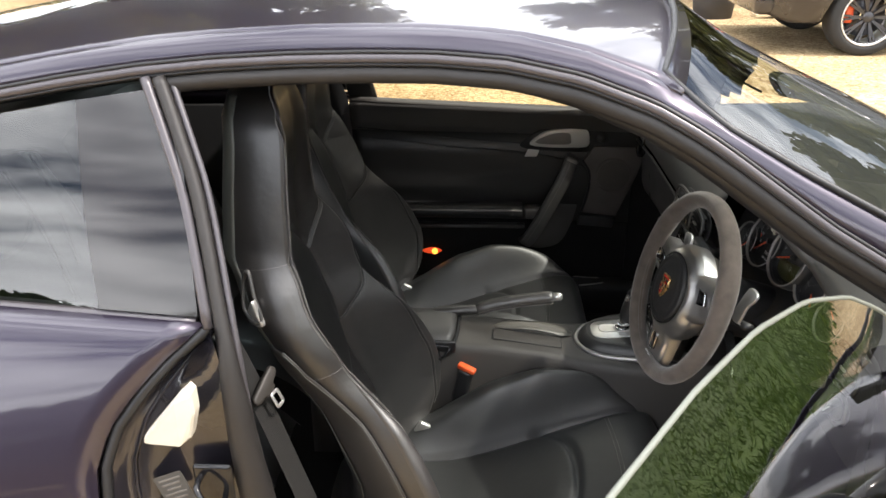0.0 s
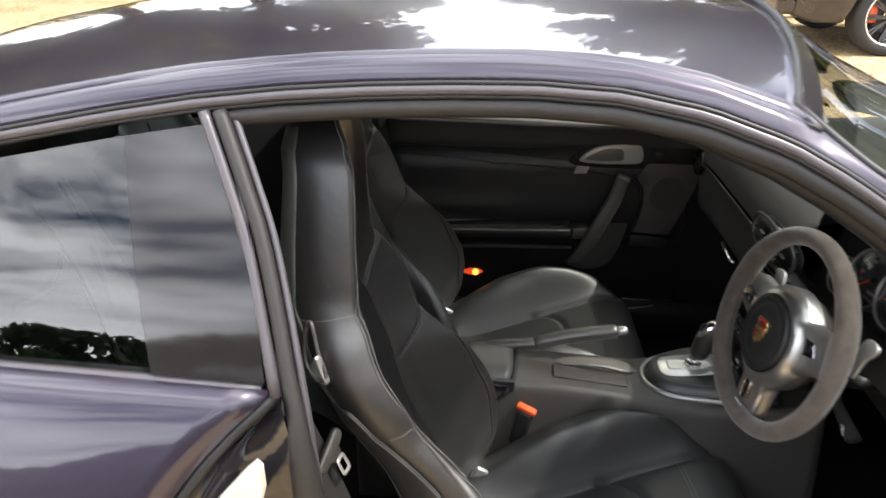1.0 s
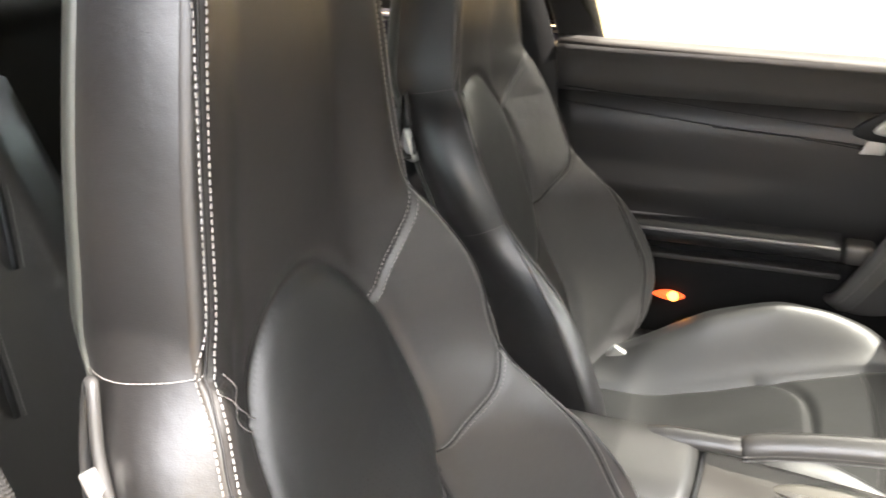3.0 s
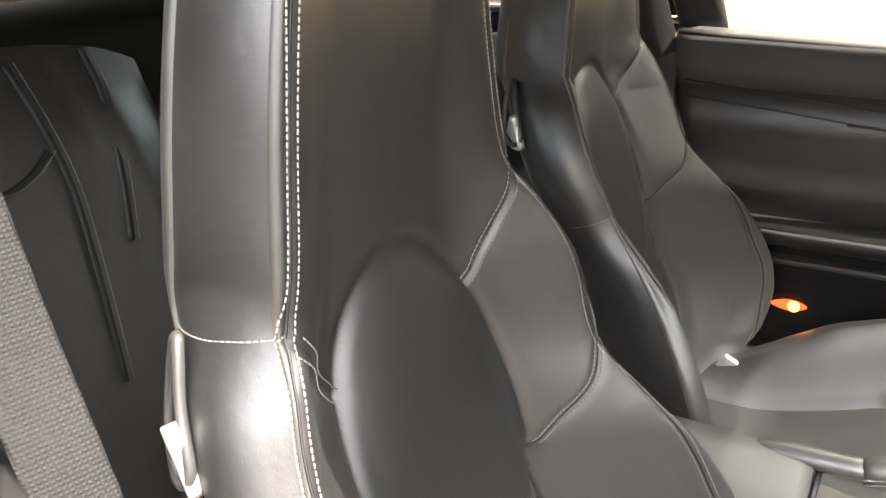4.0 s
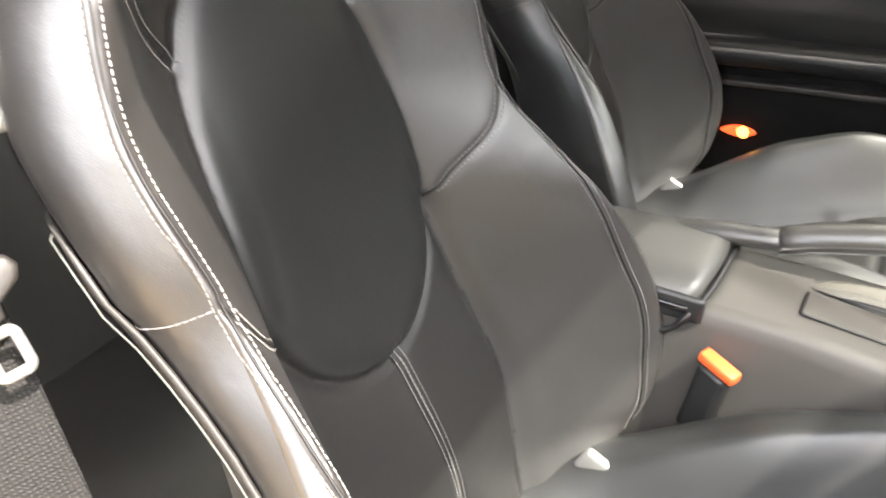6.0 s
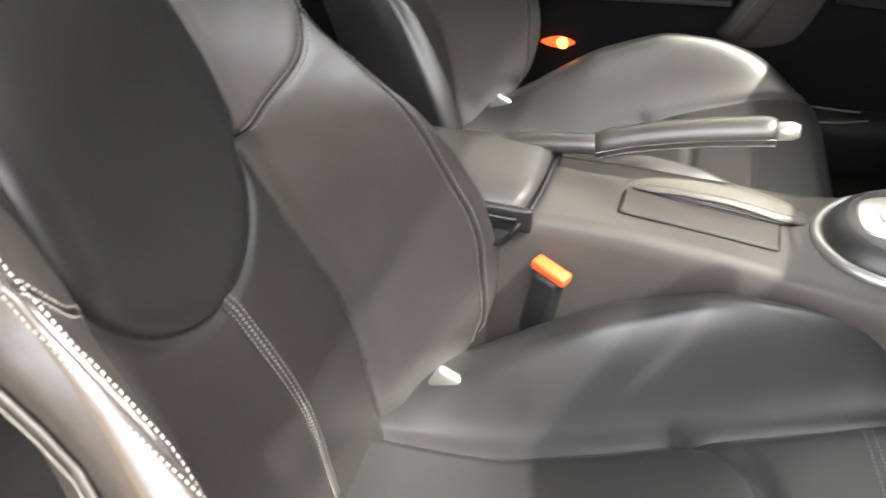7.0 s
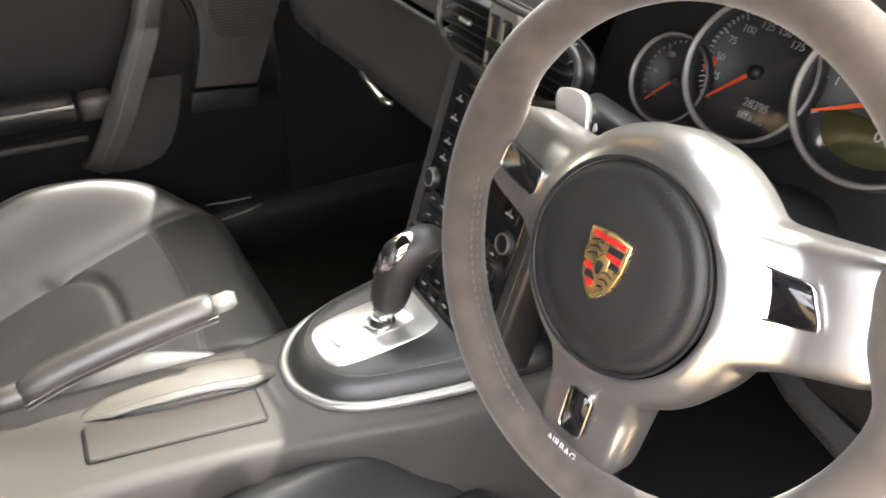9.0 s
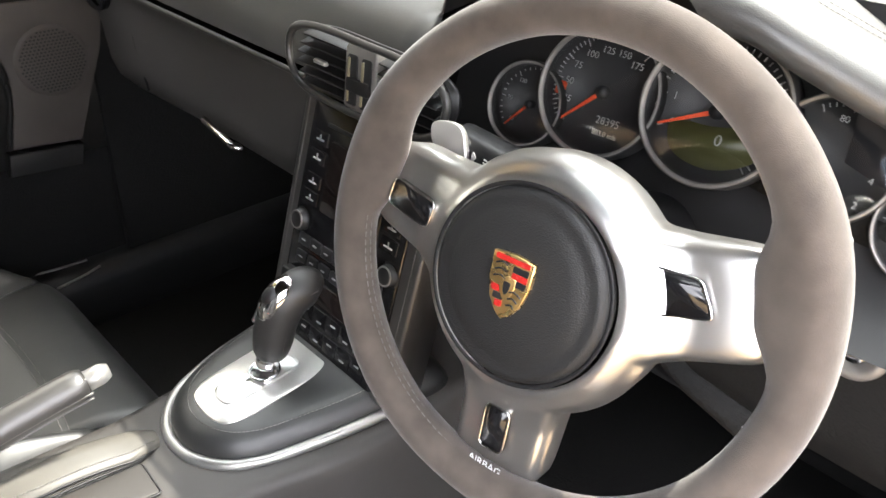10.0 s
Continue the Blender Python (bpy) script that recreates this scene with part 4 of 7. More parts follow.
def front_seat(label, twist, outer):
    """One sports seat; twist is the slope by which its back is turned on its frame."""
    seat = thing("front_seat", label, "car seat", "front seats")

    def face(S, Z):
        return back_x(S, Z) - twist * np.asarray(S) * np.clip((np.asarray(Z) - 0.28) / 0.2, 0, 1) * (1 - 0.8 * np.exp(-((np.asarray(Z) - 0.82) / 0.06) ** 2))

    # backrest front, cut into its leather panels along the seams
    NU, NV = 171, 250
    zs = 0.26 + (1.1845 - 0.26) * (1 - (1 - np.linspace(0, 1, NV)) ** 1.12)
    us = np.linspace(-1, 1, NU)
    us = np.sign(us) * (1 - (1 - np.abs(us)) ** 1.15)
    U, Z = np.meshgrid(us, zs)
    S = U * curve(HALF, Z)
    F = oval(S, Z) - 1
    panels = {}
    for i in range(NV - 1):
        for j in range(NU - 1):
            corners = ((i, j), (i, j + 1), (i + 1, j + 1), (i + 1, j))
            inside = [F[c] < 0 for c in corners]
            if all(inside):
                panels.setdefault("center_insert", []).append([(S[c], Z[c]) for c in corners])
                continue
            nm = region((S[i, j] + S[i + 1, j + 1]) / 2, (Z[i, j] + Z[i + 1, j]) / 2)
            if not any(inside):
                panels.setdefault(nm, []).append([(S[c], Z[c]) for c in corners])
                continue
            loops = [[], []]
            for k in range(4):
                c, d = corners[k], corners[(k + 1) % 4]
                loops[0 if inside[k] else 1].append((S[c], Z[c]))
                if inside[k] != inside[(k + 1) % 4]:
                    f = F[c] / (F[c] - F[d])
                    p = (S[c] + (S[d] - S[c]) * f, Z[c] + (Z[d] - Z[c]) * f)
                    loops[0].append(p)
                    loops[1].append(p)
            panels.setdefault("center_insert", []).append(loops[0])
            panels.setdefault(nm, []).append(loops[1])
    h = 0.0012
    for nm, polys in panels.items():
        idx, faces = {}, []
        for poly in polys:
            faces.append([idx.setdefault((round(float(a), 7), round(float(b), 7)), len(idx)) for a, b in poly])
        sz = np.array(list(idx.keys()))
        s_, z_ = sz[:, 0], sz[:, 1]
        gs = (face(s_ + h, z_) - face(s_ - h, z_)) / (2 * h)
        gz = (face(s_, z_ + h) - face(s_, z_ - h)) / (2 * h)
        nor = np.stack([np.ones(len(s_)), -gs, -gz], 1)
        rim_ = np.abs(s_) > 0.9985 * curve(HALF, z_)
        nor[rim_] = np.stack([np.interp(z_[rim_], [0.62, 0.72, 0.88, 0.94], [0.12, 0.8, 0.8, 0.12]), np.sign(s_[rim_]), np.zeros(rim_.sum())], 1)
        nor /= np.linalg.norm(nor, axis=1)[:, None]
        me = bpy.data.meshes.new(nm)
        me.from_pydata(np.stack([face(s_, z_), s_, z_], 1).tolist(), [], [f for f in faces if len(set(f)) > 2])
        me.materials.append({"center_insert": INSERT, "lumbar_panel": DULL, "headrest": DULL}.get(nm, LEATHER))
        me.shade_smooth()
        me.normals_split_custom_set_from_vertices(nor.tolist())
        ob = new(nm.replace("left_", "").replace("right_", ""), me)
        ob.parent = seat
        if nm == "center_insert":
            tagged(ob, "finely perforated black leather insert")
    # sides and back shell, in the leather copy with shade in its colour
    rows = []
    for i in range(0, NV, 3):
        z = zs[i]
        w = float(curve(HALF, z))
        dep = lerp(DEPTH, z)
        ks = [math.sin(math.pi / 2 * q / 15) for q in range(16)]
        el, er = float(face(w, z)), float(face(-w, z))
        rows.append([(er - dep * k, -w * flank(k, z), z) for k in ks] + [((el + er) / 2 - dep * 1.02, 0, z)] + [(el - dep * k, w * flank(k, z), z) for k in ks[::-1]])
    part("back_shell", grid(rows), SHADEHIDE, seat, "leather-trimmed seat back")
    # pale edge of the shell behind the leather sides
    for sg in (-1, 1):
        rows = []
        for z in np.linspace(0.60, 1.172, 60):
            w, dep = float(curve(HALF, z)), lerp(DEPTH, z)
            e = float(face(sg * w, z))
            fade = min(1, (z - 0.60) / 0.06, (1.185 - z) / 0.03)
            rows.append([(e - dep * k, sg * (w * flank(k, z) + 0.0035 * fade * b), z) for k, b in ((0.70, -0.6), (0.72, 0.7), (0.76, 1), (0.84, 1), (0.92, 1), (0.97, 0.7), (0.985, -0.6))])
        part("shell_edge", grid(rows), EDGE, seat, "pale grey edge of the seat shell")
    # side panel with its stitched outline, on the outer side
    for sg in (outer,):
        rows = []
        for i in range(24):
            z = 0.30 + 0.462 * i / 23
            off = 0.080 + 0.014 * (i / 23) ** 2
            w = float(curve(HALF, z))
            e = float(face(sg * w, z))
            hh = 0.047 * math.sin(math.pi * min(1, max(0.0, (i + 0.6) / 24.2))) ** 0.35
            dep = lerp(DEPTH, z)
            rows.append([(e - off + hh * v, sg * (w * flank((off - hh * v) / dep, z) + 0.003 + 0.003 * (1 - v * v)), z) for v in np.linspace(-1, 1, 9)])
        pn = solid(part("side_panel", grid(rows), SHELL, seat, "brown-black side panel with pale piping"), 0.003, 0)
        loop = [Vector(r[8]) for r in rows] + [Vector(r[0]) for r in rows[::-1]]
        loop = [Vector((p.x * 0.97 + 0.03 * sum(q.x for q in loop) / len(loop), p.y + sg * 0.0058, p.z * 0.97 + 0.03 * 0.56)) for p in loop]
        part("piping", tube(loop, 0.0008, 5, closed=True), EDGE, pn)
    # cushion
    NX, NS = 120, 111
    xs = np.linspace(0.22, 0.89, NX)
    uu = np.linspace(-1, 1, NS)
    UX, XX = np.meshgrid(uu, xs)
    WC = curve(CW, XX)
    SS = UX * WC
    ZZ = cushion_z(XX, SS)
    pts = [[(XX[i, j], SS[i, j], ZZ[i, j]) for j in range(NS)] for i in range(NX)]
    pts.append([(0.885, SS[-1, j], 0.20) for j in range(NS)])
    full = [[(r[0][0], r[0][1] * 0.98, 0.17)] + r + [(r[-1][0], r[-1][1] * 0.98, 0.17)] for r in pts]
    foot = np.interp(np.append(xs, 0.885), [p[0] for p in CLINES[0]], [p[1] for p in CLINES[0]])
    mid = len(full[0]) // 2
    rows_l, rows_c, rows_r = [], [], []
    for i, r in enumerate(full):
        a, b = -foot[i], foot[i]
        x0 = r[mid][0]

        def strip(v0, v1, n, x0=x0, i=i):
            v = np.linspace(v0, v1, n)
            z = cushion_z(np.full(n, x0), v) if i < NX else np.full(n, 0.20)
            return [(x0, float(a_), float(b_)) for a_, b_ in zip(v, z)]
        rows_r.append([r[0]] + strip(r[1][1], a, 30))
        rows_c.append(strip(a, b, 46))
        rows_l.append(strip(b, r[-2][1], 30) + [r[-1]])
    part("cushion_bolster", grid(rows_r), INSERT, seat, "raised leather side of the cushion")
    part("cushion_bolster", grid(rows_l), INSERT, seat, "raised leather side of the cushion")
    part("cushion", grid(rows_c), INSERT, seat, "black leather seat cushion")
    part("seat_base", box((0.52, 0.40, 0.10), (0.52, 0, 0.20), 0.02), DARK, seat)
    for sg in (-1, 1):
        part("rail", box((0.60, 0.03, 0.035), (0.5, sg * 0.19, 0.165), 0.006), DARK, seat)
    # stitching, one row of stitches to a mesh
    for sgn in (-1, 1):
        for li, offs in ((0, (-0.0055, 0.0055)), (1, (-0.0065, 0.0065)), (2, (-0.005, 0.005)), (4, (-0.0045, 0.0045))):
            for o in offs:
                line = LINES[li] if li == 0 else LINES[li][2:] if li == 1 else LINES[li][2:-3]
                p, n_ = surface_line(face, line, o, sgn)
                bm = bmesh.new()
                dashes(bm, p, n_, r=0.0006)
                tagged(part("stitching", bm, THREAD, seat, smooth=False), kind="stuff")
        for line in (LINES[0], LINES[2]):
            p, n_ = surface_line(face, line, 0.0, sgn)
            part("seam", tube(p, 0.0010, 5), SEAM, seat, "dark joint between leather panels")
    for xo in (0.0, 0.008):
        bm = bmesh.new()
        ss = np.linspace(-0.165, 0.165, 60)
        xx_ = 0.742 + xo + 0.012 * (1 - (ss / 0.165) ** 2)
        dashes(bm, [Vector((x_, s_, z_ + 0.0004)) for x_, s_, z_ in zip(xx_, ss, cushion_z(xx_, ss))], [Vector((0, 0, 1))] * 60)
        tagged(part("stitching", bm, THREAD, seat, smooth=False), kind="stuff")
    # seams running back over the sides from the two joints
    for sgn in (-1, 1):
        for z0, dz, run in ((0.907, -0.012, 0.095), (0.722, -0.020, 0.070)):
            bm = bmesh.new()
            w = float(curve(HALF, z0))
            dep = lerp(DEPTH, z0)
            pts = []
            for f in np.linspace(0, 1, 14):
                zz = z0 + dz * f
                ww = float(curve(HALF, zz))
                pts.append(Vector((float(face(sgn * ww, zz)) - run * f, sgn * (ww * flank(run * f / dep, zz) + 0.0008), zz)))
            dashes(bm, pts, [Vector((0.15, sgn, 0)).normalized()] * 14)
            sa = [(0.965 + 0.035 * k / 5) for k in range(6)]
            front = [Vector((float(face(sgn * w * a, z0)) + 0.0006, sgn * w * a, z0)) for a in sa]
            dashes(bm, front, [Vector((0.7, 0.7 * sgn, 0))] * 6)
            tagged(part("stitching", bm, THREAD, seat, smooth=False), kind="stuff")
    # perforations, drawn as pale dots: the sheen round them is in their colour
    bm = bmesh.new()
    for iz in range(44):
        for js in range(-13, 14):
            z = 0.548 + iz * 0.0072
            s = js * 0.0085 + (0.00425 if iz % 2 else 0)
            if float(oval(abs(s), z)) < 0.80 and z < 0.72:
                c = Vector((float(face(s, z)) + 0.0004, s, z))
                vs = [bm.verts.new(c + Vector((0.3 * 0.0007 * -math.sin(a), 0.0007 * math.cos(a), 0.0007 * math.sin(a)))) for a in [k * math.pi / 3 for k in range(6)]]
                bm.faces.new(vs)
    tagged(part("perforation", bm, CONSOLE, seat, smooth=False), kind="stuff")
    # shoulder release: dark bezel and bright lever on the flank
    for sg in (-1, 1):
        dx = -twist * sg * 0.19
        rel = part("release_bezel", tube(catmull([(0.040 + dx, sg * 0.190, 0.900), (0.050 + dx, sg * 0.206, 0.862), (0.062 + dx, sg * 0.218, 0.826), (0.048 + dx, sg * 0.217, 0.816), (0.030 + dx, sg * 0.202, 0.838), (0.030 + dx, sg * 0.190, 0.880)], 36, True), 0.0040, 8, closed=True),
                   BEZEL, seat, "triangular dark bezel round the release")
        lm = basis((0.052 + dx, sg * 0.214, 0.834), (0.80, sg * 0.50, -0.30), (0.1, sg * 0.25, 1))
        part("lever", plate([(p.x, p.y) for p in catmull([(-0.016, -0.026, 0), (0.020, -0.019, 0), (0.006, 0.006, 0), (-0.004, 0.024, 0), (-0.010, 0.016, 0)], 24, True)], 0.010, lm @ pose(0, 0, 0.005), 0.002), SILVER, rel, "bright silver tilt lever")
    # recliner caps at the foot of the backrest
    for sg in (-1, 1):
        part("hinge_cap", box((0.034, 0.014, 0.040), (0.312, sg * 0.168, 0.300), 0.006, Euler((0, 0.5, 0)).to_matrix()), SILVER, seat, "small silver hinge cap")
    return seat


driver = front_seat("black leather driver's sports seat, integrated headrest, pale stitching", 0.080, -1)
driver.location = (0, -0.323, 0)
passenger = front_seat("black leather passenger sports seat", 0.015, 1)
passenger.location = (-0.110, 0.396, 0)
tagged(passenger, "black leather passenger sports seat beside the far door")

# ---- far door ----
door = thing("passenger_door", "closed passenger door with black trim and silver release", "car door")
PROF = [(0.896, 0.695), (0.886, 0.705), (0.868, 0.712), (0.835, 0.722), (0.80, 0.728), (0.72, 0.732), (0.62, 0.736), (0.50, 0.742), (0.40, 0.748), (0.30, 0.752), (0.20, 0.752)]


def door_y(z):
    return float(np.interp(z, [p[0] for p in PROF[::-1]], [p[1] for p in PROF[::-1]]))


rows = []
for i in range(30):
    x = 0.030 + 0.96 * i / 29
    drop = 0.014 * (x - 0.03) / 0.85 * 2.6
    rows.append([(x, y, z - (drop if z > 0.8 else drop * 0.5)) for z, y in PROF])
# panel tones step down from a top with light in its colour
solid(part("upper_panel", grid([r[:5] for r in rows]), LITDOORHIDE, door, "leather upper door panel, lightened for light"), 0.03, 0)
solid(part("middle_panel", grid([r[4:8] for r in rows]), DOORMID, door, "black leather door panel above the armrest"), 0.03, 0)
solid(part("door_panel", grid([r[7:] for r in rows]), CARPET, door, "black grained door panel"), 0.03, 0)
glass_rows = []
for i in range(26):
    x = 0.05 + 0.98 * i / 25
    hi_, lo_ = drip(x, 1, -0.022, 0.022), Vector((x, 0.728, 0.885 - 0.03 * i / 25))
    if hi_.z < lo_.z + 0.02:
        hi_ = lo_ + Vector((0, 0, 0.02))
    glass_rows.append([hi_.lerp(lo_, k / 8) for k in range(9)])
bm = grid(glass_rows)
bm.normal_update()
bm.faces.ensure_lookup_table()
if bm.faces[0].normal.y > 0:
    bmesh.ops.reverse_faces(bm, faces=bm.faces[:])
pane = part("window_pane", bm, FARGLASS, door, "closed faintly tinted window glass")
pane.visible_shadow = False
part("window_ledge", band([(x, 0.715, 0.896 - 0.044 * (x - 0.04) / 0.82) for x in np.linspace(0.035, 0.90, 12)], 0.05, 0.012), CONSOLE, door, "grey window ledge")
# stitched seam lines across the panel
for dz in (0.0, -0.030):
    pts = [(x, door_y(z) - 0.0155, z + dz) for x, z in [(0.045, 0.806), (0.18, 0.792), (0.33, 0.775), (0.47, 0.762), (0.60, 0.752 + dz * 0.2)]]
    part("seam_line", tube(catmull(pts, 24), 0.0016, 5), DARK, door)
pts = [(0.33, 0.742), (0.47, 0.733), (0.60, 0.722), (0.70, 0.702), (0.745, 0.690), (0.775, 0.672), (0.79, 0.63), (0.79, 0.56), (0.775, 0.48)]
part("seam_line", tube(catmull([(x, door_y(z) - 0.0155, z) for x, z in pts], 40), 0.0022, 5), DARK, door)
# release pod, handle, buttons
pod = part("release_pod", plate([(p.x, p.y) for p in catmull([(-0.16, -0.035, 0), (-0.11, 0.02, 0), (-0.04, 0.045, 0), (0.06, 0.045, 0), (0.20, 0.03, 0), (0.22, -0.02, 0), (0.12, -0.035, 0), (0.0, -0.045, 0)], 48, True)],
            0.012, basis((0.73, 0.708, 0.772), (1, 0, -0.04), (0, 0, 1)), 0.004), TRIM, door, "curved black pod round the release")
m = basis((0.685, 0.702, 0.774), (1, 0, -0.03), (0, 0, 1))
out = [(p.x, p.y) for p in catmull([(-0.088, -0.022, 0), (-0.05, 0.016, 0), (0.0, 0.029, 0), (0.06, 0.031, 0), (0.092, 0.024, 0), (0.096, -0.022, 0), (0.04, -0.030, 0), (-0.04, -0.031, 0)], 48, True)]
rel = part("release_handle", plate(out, 0.012, m, 0.005), ALUPAINT, pod, "satin silver door release")
part("release_cup", plate([(p.x, p.y) for p in catmull([(-0.070, -0.016, 0), (-0.02, 0.014, 0), (0.03, 0.018, 0), (0.040, 0.0, 0), (0.030, -0.018, 0)], 32, True)], 0.004, m @ pose(0, 0, 0.0025), 0.001), TRIMGREY, rel)
part("lock_button", plate([(-0.024, -0.012), (0.014, -0.012), (0.024, 0.012), (-0.014, 0.012)], 0.008, basis((0.606, 0.712, 0.722), (1, 0, 0), (0, 0, 1)), 0.002), ALUPAINT, door, "silver lock button")
part("mirror_switch", lathe([(0, 0.012), (0.010, 0.012), (0.012, 0.004), (0.018, 0.0)], 20, basis((0.822, 0.700, 0.777), (1, 0, 0), (0, 0, 1))), DARK, door, "round mirror switch")
part("courtesy_light", box((0.034, 0.004, 0.007), (0.800, 0.713, 0.703), 0.001), MARK, door, "pale strip light")
# pull handle: a leather grip bowing off the panel
pts = catmull([(0.737, 0.718, 0.708), (0.727, 0.690, 0.692), (0.708, 0.677, 0.645), (0.672, 0.673, 0.570), (0.634, 0.677, 0.490), (0.602, 0.690, 0.428), (0.590, 0.716, 0.408)], 34)
strap = part("pull_handle", band(pts, 0.046, 0.018, (0, -1, 0)), LITDOORHIDE, door, "flat stitched leather pull strap")
bm = bmesh.new()
dashes(bm, [p + Vector((-0.004, -0.0098, 0.002)) for p in pts[3:31]], [Vector((0, -1, 0))] * 28, r=0.0006)
tagged(part("stitching", bm, THREAD, strap, smooth=False), kind="stuff")
part("strap_cap", box((0.040, 0.030, 0.022), (0.730, 0.700, 0.700), 0.008, Euler((0, 0.45, 0)).to_matrix()), TRIMGREY, strap, "bright upper end of the strap")
part("handle_backing", plate([(p.x, p.y) for p in catmull([(-0.05, 0.14, 0), (0.03, 0.135, 0), (0.055, 0.08, 0), (0.04, -0.04, 0), (-0.01, -0.15, 0), (-0.11, -0.16, 0), (-0.09, -0.08, 0), (-0.05, 0.03, 0)], 40, True)],
     0.01, basis((0.715, 0.724, 0.55), (1, 0, 0), (0, 0, 1)), 0.003), LITDOORHIDE, door)
# armrest with metal-look strip
rows = [[(x, 0.735 - d, z) for d, z in ((0.0, 0.552), (0.035, 0.550), (0.052, 0.544), (0.058, 0.530), (0.054, 0.512), (0.03, 0.500), (0.0, 0.492))] for x in np.linspace(0.06, 0.580, 12)]
part("armrest", grid(rows, cap=True), DARK, door, "black armrest with satin strip")
part("armrest_strip", tube([(x, 0.681, 0.536) for x in np.linspace(0.06, 0.578, 12)], 0.0035, 8), TRIMGREY, door, "satin strip")
part("armrest_end", box((0.055, 0.05, 0.040), (0.612, 0.705, 0.524), 0.010), CONSOLE, door)
part("pocket_lip", box((0.52, 0.03, 0.012), (0.33, 0.715, 0.470), 0.004), CONSOLE, door)
# speaker grille and its frame at the front of the panel
spk = part("speaker_grille", lathe([(0, 0.0016), (0.050, 0.0014), (0.056, 0.0004), (0.058, -0.004)], 32, basis((0.866, 0.7015, 0.652), (1, 0, 0), (0, 0, 1))), PODHIDE, door, "round speaker grille with fine holes")
bm = bmesh.new()
mm = basis((0.866, 0.6992, 0.652), (1, 0, 0), (0, 0, 1))
for a in range(-9, 10):
    for b in range(-10, 11):
        px, py = a * 0.006 + (0.003 if b % 2 else 0), b * 0.0052
        if px * px + py * py < 0.050 ** 2:
            bm.faces.new([bm.verts.new(mm @ Vector((px + 0.0019 * math.cos(t), py + 0.0019 * math.sin(t), 0))) for t in [k * math.pi / 3 for k in range(6)]])
part("grille_holes", bm, DARK, spk, smooth=False)["kind"] = "stuff"
pod_out = [(p.x, p.y) for p in catmull([(0.770, 0.700, 0), (0.792, 0.665, 0), (0.797, 0.625, 0), (0.792, 0.585, 0)], 18)] + [(0.775, 0.522), (0.886, 0.512), (0.945, 0.662), (0.962, 0.742), (0.80, 0.748)]
pod_m = basis((0, 0.7035, 0), (1, 0, 0), (0, 0, 1))
part("speaker_pod", plate(pod_out[::-1], 0.016, pod_m, 0.003), PODHIDE, door, "raised speaker panel")
part("pod_lip", plate([(0.768, 0.516), (0.762, 0.480), (0.876, 0.471), (0.884, 0.506)], 0.022, basis((0, 0.698, 0), (1, 0, 0), (0, 0, 1)), 0.003), TRIM, door, "dark lip under the speaker panel")
part("pod_gap", tube([(x - 0.004, 0.7055, z) for x, z in pod_out[:19]], 0.004, 6), DARK, door)
# red and amber door lamp low on the panel
lamp = part("door_lamp", plate([(p.x, p.y) for p in catmull([(-0.035, 0, 0), (-0.01, 0.011, 0), (0.015, 0.010, 0), (0.032, 0, 0), (0.01, -0.010, 0), (-0.015, -0.009, 0)], 30, True)],
     0.006, basis((0.280, 0.722, 0.368), (1, 0, 0), (0, 0, 1)), 0.003), REDLENS, door, "red and amber door warning lamp")
part("lens", lathe([(0, 0.004), (0.008, 0.002), (0.012, -0.002)], 20, basis((0.288, 0.721, 0.368), (1, 0, 0), (0, 0, 1))), AMBER, lamp, "glowing amber lens")
# outside mirror on the far door
mir = thing("door_mirror", "dark oval door mirror on the passenger side", "wing mirror")
mc = Vector((0.765, 0.90, 0.897))
rows = []
for i in range(14):
    f = i / 13
    r = math.sin(math.pi * (0.5 * f)) ** 0.6 if f > 0 else 0.02
    rows.append([mc + Vector((0.10 - 0.105 * f, 0.108 * r * math.cos(a), 0.074 * r * math.sin(a) * (1 - 0.12 * math.cos(a)))) for a in [2 * math.pi * k / 36 for k in range(36)]])
mm = Matrix.Translation(mc) @ Matrix.Rotation(radians(32), 4, "Z") @ Matrix.Translation(-mc)
b0 = grid(rows, closed_u=True)
b0.transform(mm)
part("housing", b0, GLOSSBLACK, mir, "dark housing")
m = mm @ basis(mc + Vector((-0.004, 0, 0)), (0, -1, 0), (0, 0, 1))
part("glass", plate([(0.094 * math.cos(a), 0.061 * math.sin(a) * (1 - 0.12 * math.cos(a + math.pi))) for a in [2 * math.pi * k / 40 for k in range(40)]], 0.003, m, 0), MIRROR, mir, "mirror glass", smooth=False)
part("arm", tube([(0.84, 0.85, 0.885), (0.875, 0.78, 0.885), (0.88, 0.73, 0.88)], [0.035, 0.03, 0.03], 10, flat=0.8), GLOSSBLACK, mir)
part("sail_panel", grid([[(0.875, 0.718, 0.872), (0.865, 0.69, 0.93), (0.86, 0.655, 0.99)], [(1.02, 0.725, 0.872), (1.0, 0.70, 0.90), (0.95, 0.67, 0.955)]]), DARK, mir)

# ---- dashboard ----
dash = thing("dashboard", "black leather-grained dashboard with pale stitching", "dashboard")
TOPP = [(1.55, 0.895), (1.30, 0.888), (1.12, 0.878), (1.02, 0.872), (0.978, 0.866), (0.958, 0.850), (0.942, 0.815), (0.934, 0.783)]
LOWP = [(0.936, 0.768), (0.944, 0.750), (0.952, 0.69), (0.956, 0.64), (0.966, 0.610), (1.00, 0.575), (1.15, 0.52), (1.4, 0.36), (1.5, 0.25)]


def bend(y):
    """The dash sweeps back towards the doors."""
    return 0.010 - 0.05 * max(0, abs(y - YC) - 0.5)


